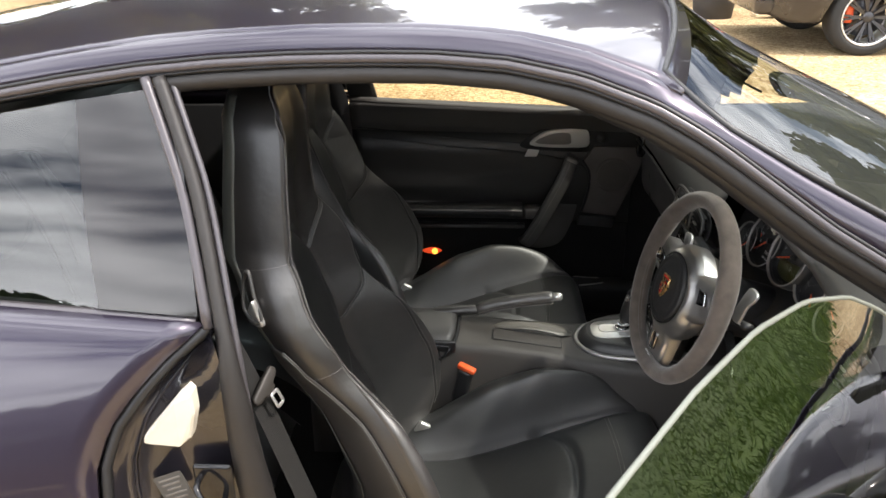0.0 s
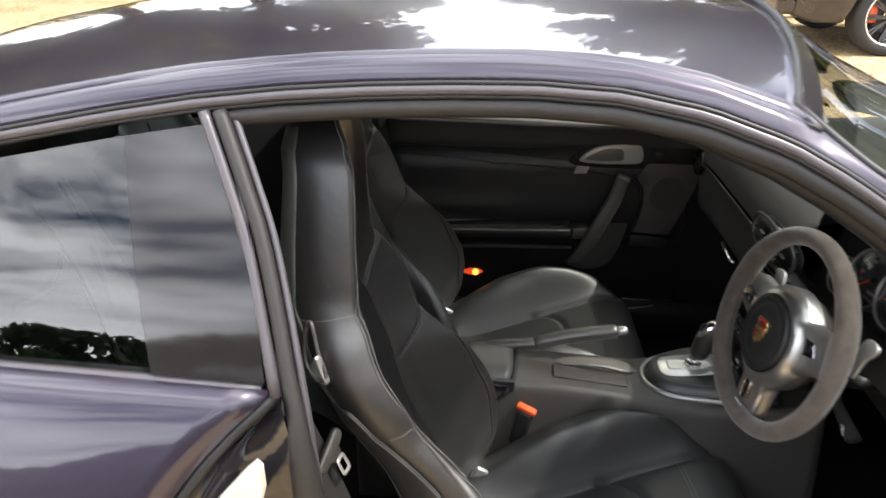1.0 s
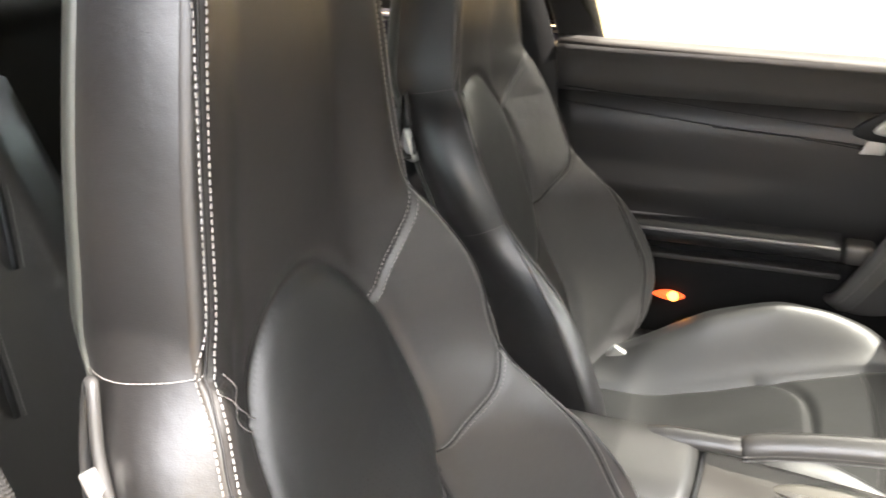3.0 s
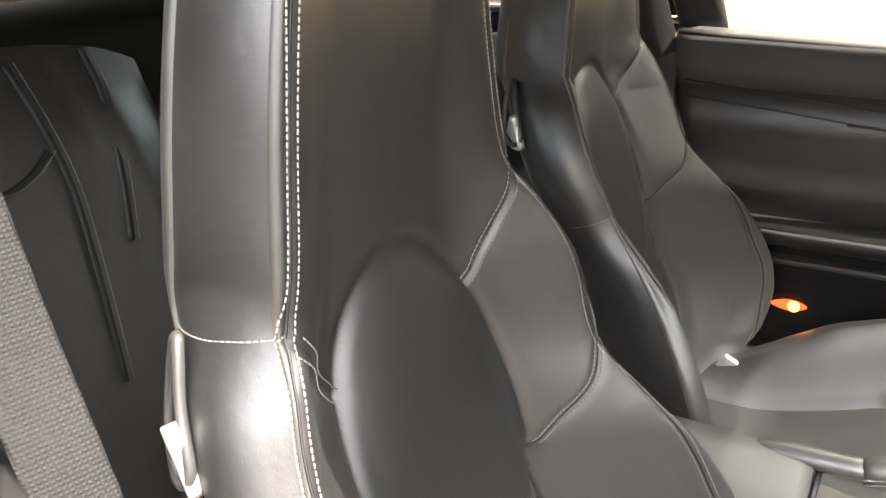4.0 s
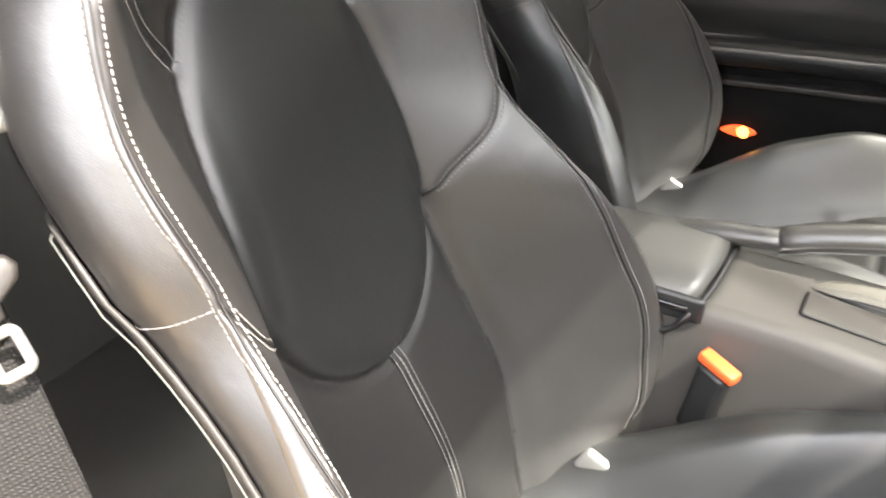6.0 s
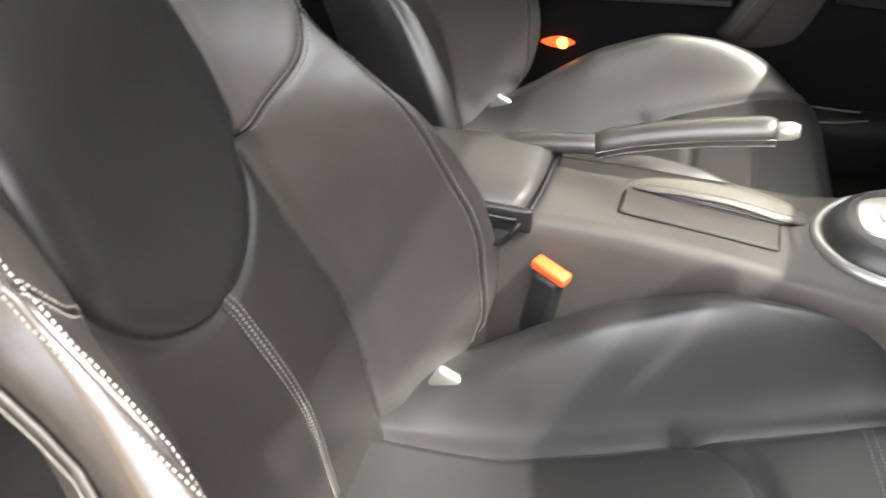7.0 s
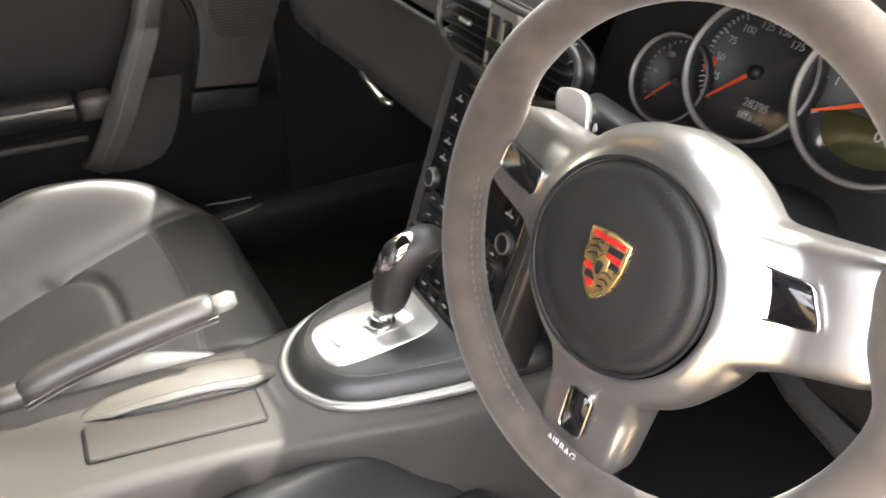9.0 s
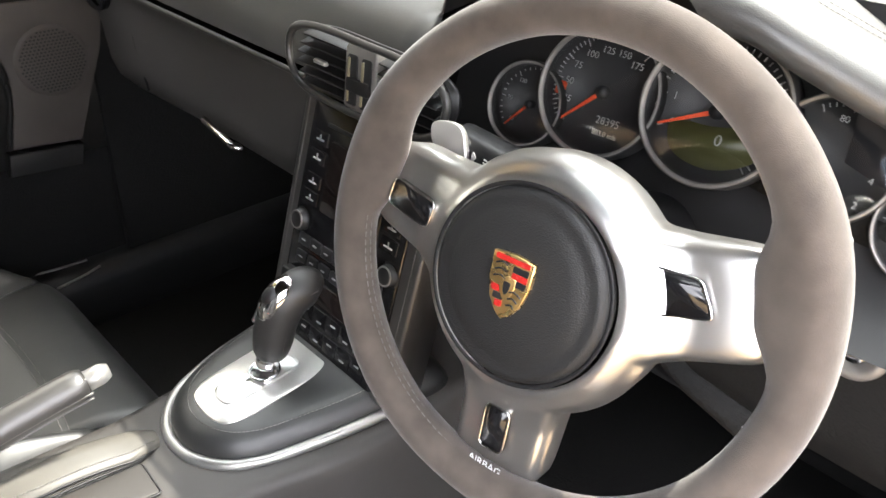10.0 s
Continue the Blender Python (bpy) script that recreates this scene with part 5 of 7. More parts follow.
HOODZ = [(-0.66, 0.854), (-0.618, 0.861), (-0.553, 0.873), (-0.445, 0.888), (-0.40, 0.908), (-0.37, 0.922), (-0.335, 0.936), (-0.30, 0.940)]
HOODX = [(-0.66, 1.022), (-0.445, 1.020), (-0.40, 1.000), (-0.36, 0.984), (-0.30, 0.972)]


def pad_shape(y, x, z):
    """Dash top: plain on the passenger's side, arched over the instruments, falling towards the driver's door."""
    if y < -0.30:
        k = TOPP.index((x, z))
        e, f = float(curve(HOODZ, y)), float(curve(HOODX, y))
        r = min(1, max(0, (e - 0.870) / 0.070))
        return [(1.55, y, 0.895), (1.30, y, 0.880 + 0.032 * r), (1.15, y, 0.868 + 0.075 * r), (f + 0.055, y, e + 0.016 - 0.004 * r), (f + 0.018, y, e + 0.013), (f + 0.002, y, e + 0.004), (f, y, e - 0.010), (f + 0.014, y, e - 0.020)][k]
    d = (y + 0.300) / 0.262
    if abs(d) >= 1:
        return (x + bend(y), y, z)
    lift = (1 - abs(d) ** 4.5) ** 0.6
    front = 0.972 + 0.010 * d * d
    return (max(x, front) + bend(y) * (1 - lift), y, (z if x > 1.25 else max(z, 0.855)) + 0.085 * lift * (1 if x < 1.1 else max(0, (1.40 - x) / 0.30)))


rows = []
for y in np.concatenate([np.linspace(-0.66, -0.31, 40), np.linspace(-0.30, -0.0385, 28), np.linspace(-0.035, 0.70, 34)]):
    rows.append([pad_shape(y, x, z) for x, z in TOPP])
part("upper_pad", grid(rows), DASHTOP, dash, "leather dash top with stitched edge")
bm = bmesh.new()
ln = [Vector(pad_shape(y, 1.02, 0.872)) + Vector((0.002, 0, 0.0012)) for y in np.linspace(-0.64, 0.66, 160)]
dashes(bm, ln, [Vector((-0.2, 0, 1)).normalized()] * 160)
dashes(bm, [p + Vector((0.008, 0, 0.0012)) for p in ln], [Vector((-0.2, 0, 1)).normalized()] * 160)
tagged(part("stitching", bm, THREAD, dash, smooth=False), kind="stuff")
# glovebox side
rows = [[(x + bend(y), y, z) for x, z in LOWP] for y in np.linspace(0.118, 0.70, 24)]
lower = part("glovebox_panel", grid(rows), LITDOORHIDE, dash, "dark grey glovebox face")
part("trim_line", tube([(0.930 + bend(y), y, 0.774) for y in np.linspace(0.118, 0.70, 24)], 0.0036, 8), BEZEL, dash, "thin grey trim line")
part("glovebox_gap", tube([(0.948 + bend(0.60), 0.60, 0.745), (0.953 + bend(0.6), 0.602, 0.69), (0.962 + bend(0.6), 0.60, 0.61)], 0.0018, 5), DARK, dash)
hand = part("glovebox_latch", tube(catmull([(0.950, 0.392, 0.634), (0.946, 0.365, 0.632), (0.945, 0.330, 0.627), (0.947, 0.310, 0.621), (0.957, 0.302, 0.617)], 20), [0.003] + [0.0052] * 18 + [0.003], 8), CHROME, dash, "bright glovebox latch")
# side vent near the far door
part("side_vent", lathe([(0.030, 0.0), (0.034, 0.006), (0.038, 0.0), (0.036, -0.01)], 28, basis((0.935, 0.655, 0.768), (0, -1, 0), (0.1, 0, 1))), GLOSSBLACK, dash, "round side air vent")
# driver's side lower dash and knee panel
rows = []
for y in np.linspace(-0.66, -0.10, 30):
    e = float(curve(HOODZ, y)) if y < -0.43 else 0.80
    rows.append([(x, y, z) for x, z in ((1.050, 0.80), (1.060, 0.765), (1.064, 0.70), (1.066, 0.64), (1.085, 0.57), (1.14, 0.50), (1.30, 0.42))])
part("knee_panel", grid(rows), CARPET, dash, "dark panel under the instruments")
rows = [[(x, y, z) for x, z in ((1.044, e - 0.018), (1.058, e - 0.05), (1.062, 0.775))] for y, e in [(y, float(curve(HOODZ, y))) for y in np.linspace(-0.66, -0.405, 16)]]
part("dash_end_face", grid(rows), DARK, dash, "black dash face beside the instruments")
rows = [[(x, -0.655, z) for z in (0.42, 0.55, 0.68, top_z)] for x, top_z in ((1.05, 0.80), (1.12, 0.84), (1.25, 0.86), (1.45, 0.87))]
part("dash_side", grid(rows), DARK, dash, "black end panel of the dash")

# centre vents
vent = thing("centre_vents", "paired centre air vents with dark slats", "air vent")
VM = basis((0.922, -0.002, 0.808), (0, -1, 0), (0.10, 0, 1))
ring = [(p.x, p.y) for p in catmull([(-0.118, 0.0, 0), (-0.110, 0.026, 0), (-0.07, 0.036, 0), (0.0, 0.036, 0), (0.07, 0.034, 0), (0.113, 0.022, 0), (0.118, -0.002, 0), (0.10, -0.024, 0), (0.05, -0.033, 0), (-0.05, -0.034, 0), (-0.10, -0.026, 0)], 64, True)]
part("bezel", tube([VM @ Vector((x, y, 0.002)) for x, y in ring], 0.0040, 8, closed=True, up=(1, 0, 0)), BEZEL, vent, "dark grey bezel")
part("backing", plate([(x * 0.97, y * 0.97) for x, y in ring], 0.004, VM @ pose(0, 0, -0.016), 0), DARK, vent)
for sx in (-1, 1):
    for k in range(6):
        yy = -0.024 + 0.0098 * k
        w = 0.084 - 0.012 * abs(k - 2.5) / 2.5
        b0 = box((w, 0.0022, 0.014), (sx * (0.024 + w / 2), yy, -0.006), 0.0008, Euler((0.35, 0, 0)).to_matrix())
        b0.transform(VM)
        part("slat", b0, DARK, vent)
    b0 = box((0.020, 0.005, 0.006), (sx * 0.062, 0.002, 0.002), 0.002)
    b0.transform(VM)
    part("vane_tab", b0, SILVER, vent, "bright vane tab")
b0 = plate(rounded(0.046, 0.066, 0.006), 0.014, VM @ pose(0, 0, 0.002), 0.002)
mid = part("centre_block", b0, TRIMGREY, vent, "silver-grey block with two upright switches between the vents")
for xx in (-0.0105, 0.0105):
    part("switch", plate(rounded(0.015, 0.050, 0.003), 0.003, VM @ pose(xx, -0.002, 0.0035), 0.001), DARK, mid)
    part("switch_bar", plate(rounded(0.0028, 0.044, 0.001), 0.002, VM @ pose(xx - 0.004, -0.002, 0.0050), 0.0006), GOLDISH, mid, "pale bar on a switch")
part("switch_cap", plate(rounded(0.034, 0.014, 0.003), 0.003, VM @ pose(0, -0.006, 0.0055), 0.001), DARK, mid)

# centre stack
stack = thing("centre_stack", "sloping centre stack with audio unit and climate switches", "car radio")
SM = basis((0.9085, 0.012, 0.622), (0, -1, 0), (0.27, 0, 0.96))
part("surround", plate(rounded(0.226, 0.300, 0.012), 0.05, SM, 0.004), LEATHER, stack, "leather-edged surround")
bm = bmesh.new()
for sx in (-1, 1):
    p = [SM @ Vector((sx * 0.103, -0.14 + 0.28 * f, 0.0006)) for f in np.linspace(0, 1, 40)]
    dashes(bm, p, [SM.to_3x3() @ Vector((0, 0, 1))] * 40)
tagged(part("stitching", bm, THREAD, stack, smooth=False), kind="stuff")
unit = part("audio_unit", plate(rounded(0.180, 0.285, 0.008), 0.010, SM @ pose(0, 0.002, 0.004), 0.002), GLOSSBLACK, stack, "gloss black audio and climate unit")
part("screen", plate(rounded(0.098, 0.082, 0.003), 0.003, SM @ pose(0, 0.060, 0.0055), 0.001), SCREEN, unit, "dark unlit screen")
part("disc_slot", plate(rounded(0.12, 0.004, 0.0015), 0.002, SM @ pose(0, 0.116, 0.0055), 0), DARK, unit)
for sx in (-1, 1):
    for k, yy in enumerate((0.098, 0.076, 0.048, 0.028)):
        b = part("button", plate(rounded(0.026, 0.016, 0.001), 0.004, SM @ pose(sx * 0.068, yy, 0.0052), 0.0006), GLOSSBLACK, unit)
        part("mark", plate(rounded(0.013, 0.0018, 0.0006), 0.0006, SM @ pose(sx * 0.068, yy - 0.002, 0.0059), 0), MARK, b)
        part("mark", plate(rounded(0.0016, 0.006, 0.0005), 0.0006, SM @ pose(sx * 0.068, yy + 0.001, 0.0060), 0), NUMERAL, b)
    kn = part("knob", lathe([(0, 0.0075), (0.0098, 0.0075), (0.0116, 0.0062), (0.0122, 0.0), (0.0150, 0.0)], 32, SM @ pose(sx * 0.077, -0.002, 0.004)), DARK, unit, "round knob with bright ring")
    part("knob_ring", lathe([(0.0090, 0.0076), (0.0096, 0.0084), (0.0104, 0.0082), (0.0110, 0.0068)], 32, SM @ pose(sx * 0.077, -0.002, 0.004)), TRIMGREY, kn)
for r_, yy in enumerate((-0.022, -0.043)):
    for k in range(7):
        b = part("button", plate(rounded(0.019, 0.014, 0.002), 0.004, SM @ pose(-0.063 + 0.021 * k, yy, 0.0068), 0.001), DARK, unit)
        part("mark", plate(rounded(0.007, 0.0018, 0.0006), 0.0006, SM @ pose(-0.063 + 0.021 * k, yy, 0.0075), 0), NUMERAL, b)
for sx in (-1, 1):
    b = part("rocker", box((0.036, 0.022, 0.016), (0, 0, 0), 0.004), DARK, unit)
    b.data.transform(SM @ pose(sx * 0.066, -0.072, 0.008))
    part("mark", plate(rounded(0.018, 0.004, 0.001), 0.0008, SM @ pose(sx * 0.066, -0.078, 0.0168), 0), SILVER, b)
part("climate_display", plate(rounded(0.085, 0.026, 0.003), 0.003, SM @ pose(0, -0.072, 0.0060), 0.001), SCREEN, unit)
for r_, yy in enumerate((-0.100, -0.124)):
    for k in range(6):
        b = part("button", plate(rounded(0.0235, 0.020, 0.001), 0.004, SM @ pose(-0.061 + 0.0245 * k, yy, 0.0052), 0.0006), GLOSSBLACK, unit)
        part("mark", plate(rounded(0.008, 0.0018, 0.0006), 0.0006, SM @ pose(-0.061 + 0.0245 * k, yy - 0.004 + 0.007 * (k % 2), 0.0059), 0), NUMERAL, b)

# instruments
inst = thing("instrument_cluster", "round overlapping instruments with red needles behind the wheel", "gauges")
GM = Matrix.Translation((1.042, -0.293, 0.838)) @ Matrix.Rotation(radians(6), 4, "Z") @ basis((0, 0, 0), (0, -1, 0), (0.34, 0, 0.94))


def dial(name, dx, dy, r, lift, marks, needle, label):
    """A round instrument; marks: (angle, text); needle: angle."""
    m = GM @ pose(dx, dy, lift)
    d = part(name, lathe([(0, -0.012), (r * 0.93, -0.012), (r * 0.95, 0.0), (r, 0.005), (r * 1.04, 0.003), (r * 1.05, -0.02)], 56, m), DIAL, inst, label)
    part("bezel", lathe([(r * 0.955, 0.001), (r * 0.975, 0.0052), (r * 1.015, 0.0052), (r * 1.035, 0.001)], 56, m), TRIMGREY, d, "grey ring")
    a0, a1 = marks[0][0], marks[-1][0]
    bm = bmesh.new()
    cnt = (len(marks) - 1) * 5
    for k in range(cnt + 1):
        a = radians(a0 + (a1 - a0) * k / max(1, cnt))
        L = r * (0.13 if k % 5 == 0 else 0.07)
        c = Vector((math.cos(a), math.sin(a), 0))
        s = Vector((-math.sin(a), math.cos(a), 0)) * r * 0.011
        q = [c * r * 0.90 + s, c * r * 0.90 - s, c * (r * 0.90 - L) - s, c * (r * 0.90 - L) + s]
        bm.faces.new([bm.verts.new(m @ (p + Vector((0, 0, -0.0112)))) for p in q])
    part("scale_marks", bm, NUMERAL, d, smooth=False)
    for a, text in marks:
        if text:
            words(text, r * 0.15, m @ pose(r * 0.64 * math.cos(radians(a)), r * 0.64 * math.sin(radians(a)), -0.0110), NUMERAL, d, "numeral")
    if needle is not None:
        a = radians(needle)
        c, s = Vector((math.cos(a), math.sin(a), 0)), Vector((-math.sin(a), math.cos(a), 0))
        b0 = bmesh.new()
        q = [c * -r * 0.02 + s * r * 0.035, c * -r * 0.02 - s * r * 0.035, c * r * 0.82 - s * r * 0.014, c * r * 0.82 + s * r * 0.014]
        lo = [b0.verts.new(m @ (p + Vector((0, 0, -0.0075)))) for p in q]
        hi = [b0.verts.new(m @ (p + Vector((0, 0, -0.0060)))) for p in q]
        b0.faces.new(hi)
        for k in range(4):
            b0.faces.new((lo[k], lo[(k + 1) % 4], hi[(k + 1) % 4], hi[k]))
        part("needle", b0, NEEDLE, d, "red needle", smooth=False)
        part("needle_hub", lathe([(0, -0.004), (r * 0.10, -0.005), (r * 0.11, -0.012)], 20, m), DARK, d)
    cv = part("cover_glass", lathe([(0, 0.0012), (r * 0.5, 0.0008), (r * 0.955, -0.001)], 40, m), COVER, d, "clear cover")
    cv.visible_shadow = False
    return d, m


tach, tm = dial("tachometer", 0.013, 0.004, 0.060, 0.010, [(207, "0"), (175, "1"), (143, "2"), (111, "3"), (79, "4"), (47, "5"), (15, "6"), (-17, "7"), (-49, "8")], 206, "large central rev counter")
part("display", plate([(p.x, p.y) for p in catmull([(-0.034, -0.016, 0), (0.0, -0.012, 0), (0.040, -0.006, 0), (0.040, -0.030, 0), (0.008, -0.046, 0), (-0.026, -0.040, 0)], 40, True)], 0.002, tm @ pose(0, 0, -0.0100), 0), LCD, tach, "olive display")
words("0", 0.013, tm @ pose(0.008, -0.022, -0.0096), NUMERAL, tach, "numeral")
speed, sm_ = dial("speedometer", -0.091, -0.007, 0.057, 0.004, [(226, ""), (202, "25"), (177, "50"), (152, "75"), (127, "100"), (102, "125"), (77, "150"), (52, "175")], 225, "speedometer with mileage display")
words("28395", 0.0095, sm_ @ pose(0.012, -0.024, -0.0105), NUMERAL, speed, "odometer")
words("503.0 mls", 0.0064, sm_ @ pose(0.012, -0.035, -0.0105), NUMERAL, speed, "odometer")
part("warning_flag", plate(rounded(0.010, 0.012, 0.002), 0.001, sm_ @ pose(-0.043, -0.006, -0.0105), 0), NEEDLE, speed, "red stop mark")
oil, om = dial("oil_gauge", -0.163, -0.037, 0.039, -0.003, [(226, "50"), (178, "90"), (130, "120"), (82, "")], 230, "small oil temperature gauge")
right, rm = dial("twin_gauge", 0.105, -0.006, 0.047, 0.004, [(120, ""), (95, "80"), (55, "120")], None, "combined fuel and water gauge")
words("4", 0.0075, rm @ pose(0.030, -0.008, -0.0110), NUMERAL, right, "numeral")
words("2", 0.0075, rm @ pose(0.026, -0.028, -0.0110), NUMERAL, right, "numeral")
b0 = box((0.003, 0.030, 0.0015), (0.010, -0.032, -0.007), 0, Euler((0, 0, 0.6)).to_matrix())
b0.transform(rm)
part("needle", b0, NEEDLE, right, "red needle", smooth=False)
dial("end_gauge", 0.186, -0.036, 0.039, -0.003, [(200, ""), (100, ""), (0, "")], 150, "small outer gauge")
# dark panel that carries the dials
rows = [[GM @ Vector((u * 0.262, v, -0.024 + (0.05 * max(0, -v - 0.06) / 0.06))) for u in np.linspace(-1, 1, 12)] for v in (-0.13, -0.09, -0.06, 0.0, 0.06, 0.11)]
part("binnacle_back", grid(rows), DARK, inst, "dark panel behind the dials")

# steering column, stalks, ignition
col = thing("steering_column", "dark plastic steering column with stalks", "steering column")
WM = Matrix.Translation((0.838, -0.303, 0.774)) @ Matrix.Rotation(radians(6), 4, "Z") @ basis((0, 0, 0), (0, -1, 0), (math.sin(radians(16.5)), 0, math.cos(radians(16.5))))
part("shroud", lathe([(0.060, -0.03), (0.062, -0.06), (0.058, -0.16), (0.055, -0.26)], 32, WM @ pose(0, -0.012, 0)), DARK, col, "grey column shroud")
for sx in (-1, 1):
    st = part("stalk", tube([WM @ Vector((sx * 0.05, -0.01, -0.085)), WM @ Vector((sx * 0.10, 0.0, -0.080)), WM @ Vector((sx * 0.150, 0.015, -0.075))], [0.009, 0.009, 0.011], 10, flat=0.7), DARK, col, "black control stalk")
    for k in range(2):
        part("mark", plate(rounded(0.006, 0.002, 0.0006), 0.0008, WM @ pose(sx * (0.118 + 0.018 * k), 0.008 + 0.004 * k, -0.064), 0), MARK, st)
st = part("stalk", tube([WM @ Vector((0.040, -0.045, -0.110)), WM @ Vector((0.09, -0.068, -0.106)), WM @ Vector((0.165, -0.084, -0.100))], [0.008, 0.010, 0.014], 10, flat=0.7), CARPET, col, "black wiper stalk")
for k in range(3):
    part("mark", plate(rounded(0.008, 0.0014, 0.0005), 0.0008, WM @ pose(0.146 + 0.003 * k, -0.0755 - 0.0045 * k, -0.0865, 0, 0, -25), 0), MARK, st)
ign = thing("ignition_switch", "silver ringed ignition switch beside the column", "ignition")
im = basis((1.056, -0.461, 0.687), (0, -1, 0), (0.15, 0, 1))
part("ring", lathe([(0.0, -0.004), (0.013, -0.002), (0.016, 0.005), (0.021, 0.007), (0.026, 0.003), (0.028, -0.02)], 36, im), TRIMGREY, ign, "grey ring")
part("lock", lathe([(0, 0.008), (0.009, 0.008), (0.012, 0.003)], 24, im), CHROME, ign, "bright lock barrel")
kb = plate([(p.x, p.y) for p in catmull([(-0.016, 0.0, 0), (-0.014, 0.034, 0), (0.0, 0.042, 0), (0.014, 0.034, 0), (0.016, 0.0, 0), (0.0, -0.008, 0)], 30, True)], 0.012, im @ pose(0, 0.014, 0.036), 0.004)
part("key", kb, TRIMGREY, ign, "grey key fob in the lock")
sw = thing("light_switch", "round black light switch at the dash end", "switch")
lm_ = basis((1.058, -0.556, 0.676), (0.10, -1, 0), (0.12, 0, 1))
part("collar", lathe([(0.018, 0.002), (0.024, 0.005), (0.029, 0.002), (0.030, -0.012)], 36, lm_), GLOSSBLACK, sw, "gloss black collar")
part("knob", lathe([(0, 0.010), (0.015, 0.010), (0.018, 0.006), (0.019, -0.004)], 30, lm_), DARK, sw)
kb = box((0.007, 0.034, 0.014), (0, 0, 0.014), 0.003)
kb.transform(lm_ @ pose(0, 0, 0, 0, 0, -35))
part("grip", kb, DARK, sw)
part("pointer", plate(rounded(0.0018, 0.022, 0.0006, 2), 0.0006, lm_ @ pose(0, 0, 0.0215, 0, 0, -35), 0), MARK, sw, smooth=False)
ev = thing("side_vent", "oval side air vent at the driver's end of the dash", "air vent")
vm_ = basis((1.052, -0.556, 0.760), (0.10, -1, -0.12), (0.15, 0, 1))
oo = [(p.x, p.y) for p in catmull([(-0.045, 0.006, 0), (-0.030, 0.032, 0), (0.020, 0.030, 0), (0.048, 0.008, 0), (0.040, -0.026, 0), (-0.02, -0.030, 0)], 40, True)]
part("bezel", tube([vm_ @ Vector((x, y, 0.002)) for x, y in oo], 0.0045, 8, closed=True), GLOSSBLACK, ev, "gloss black bezel")
part("backing", plate([(x * 0.96, y * 0.96) for x, y in oo], 0.004, vm_ @ pose(0, 0, -0.006), 0), DARK, ev)
for k in range(4):
    kb = box((0.070 - 0.006 * abs(k - 1.5), 0.002, 0.012), (0, -0.018 + 0.012 * k, 0.0), 0.0006, Euler((0.4, 0, 0)).to_matrix())
    kb.transform(vm_)
    part("slat", kb, DARK, ev)
kb = box((0.016, 0.005, 0.006), (0.004, 0.0, 0.004), 0.002)
kb.transform(vm_)
part("vane_tab", kb, SILVER, ev, "bright vane tab")
# lamp stalk pod beside the left paddle
pod2 = part("switch_pod", box((0.030, 0.075, 0.026), (0.905, -0.190, 0.803), 0.008, Euler((0.12, 0, 0.1)).to_matrix()), DARK, col, "dark stalk end with two lamp marks")
for k in range(2):
    lm2 = basis((0.8885, -0.186 - 0.020 * k, 0.806 - 0.002 * k), (0, -1, -0.12), (0.15, 0, 1))
    part("lamp_mark", plate([(p.x, p.y) for p in catmull([(0.001, 0.004, 0), (0.005, 0.0, 0), (0.001, -0.004, 0)], 12, True)], 0.0008, lm2 @ pose(0.0, 0, 0.003), 0), MARK, pod2, smooth=False)
    for q in (-1, 0, 1):
        part("lamp_mark", plate(rounded(0.004, 0.0011, 0.0004, 2), 0.0008, lm2 @ pose(-0.005, q * 0.0028, 0.003), 0), MARK, pod2, smooth=False)

# ---- steering wheel ----
wheel = thing("steering_wheel", "grey suede three-spoke steering wheel with silver spokes", "steering wheel")
WR = WM @ pose(0, 0, 0, 0, 0, 1)
SP = WR @ pose(-0.002, -0.008, 0)
HUB = SP @ pose(-0.004, 0.0, 0.026)
rows = []
for k in range(120):
    a = 2 * math.pi * k / 120
    deg = math.degrees(a) % 360
    grip = 1 + 0.10 * sum(math.exp(-((((deg - g + 180) % 360) - 180) / 14) ** 2) for g in (28, 152))
    flat_ = -0.004 * math.exp(-((((deg - 270 + 180) % 360) - 180) / 30) ** 2)
    row = []
    for j in range(20):
        b = 2 * math.pi * j / 20
        web = sum(math.exp(-(abs(((deg - g + 180) % 360) - 180) / 13.5) ** 4) for g in (16, 169))
        rr = 0.1762 + flat_ + (0.0165 * grip + 0.017 * web * max(0, -math.cos(b))) * math.cos(b)
        row.append(WR @ Vector((rr * math.cos(a), rr * math.sin(a), 0.0185 * grip * math.sin(b) * (1 - 0.25 * web * max(0, -math.cos(b))))))
    rows.append(row)
rim = part("rim", grid(rows, closed_u=True, closed_v=True), SUEDE, wheel, "worn grey-brown suede rim")
bm = bmesh.new()
for o in (-0.003, 0.003):
    for a0, a1 in ((184, 258),):
        ang = np.radians(np.linspace(a0, a1, 120))
        p = [WR @ Vector((0.1583 * math.cos(a), 0.1583 * math.sin(a), o + 0.004)) for a in ang]
        dashes(bm, p, [(WR.to_3x3() @ Vector((-math.cos(a), -math.sin(a), 0))) for a in ang], 0.0042, 0.0068, 0.00045)
tagged(part("stitching", bm, RIMTHREAD, rim, smooth=False), kind="stuff")


def reach(a):
    r = 0.094
    for ax, h, end in ((16, 0.028, 0.158), (169, 0.028, 0.158), (270, 0.035, 0.158)):
        d = radians(((math.degrees(a) - ax + 180) % 360) - 180)
        if abs(d) < 1.2:
            s = abs(math.sin(d)) + 1e-6
            r = max(r, min(end, (h + (0.030 if ax != 270 else 0.012) * min(1, abs(d) / 0.9)) / s))
    return r


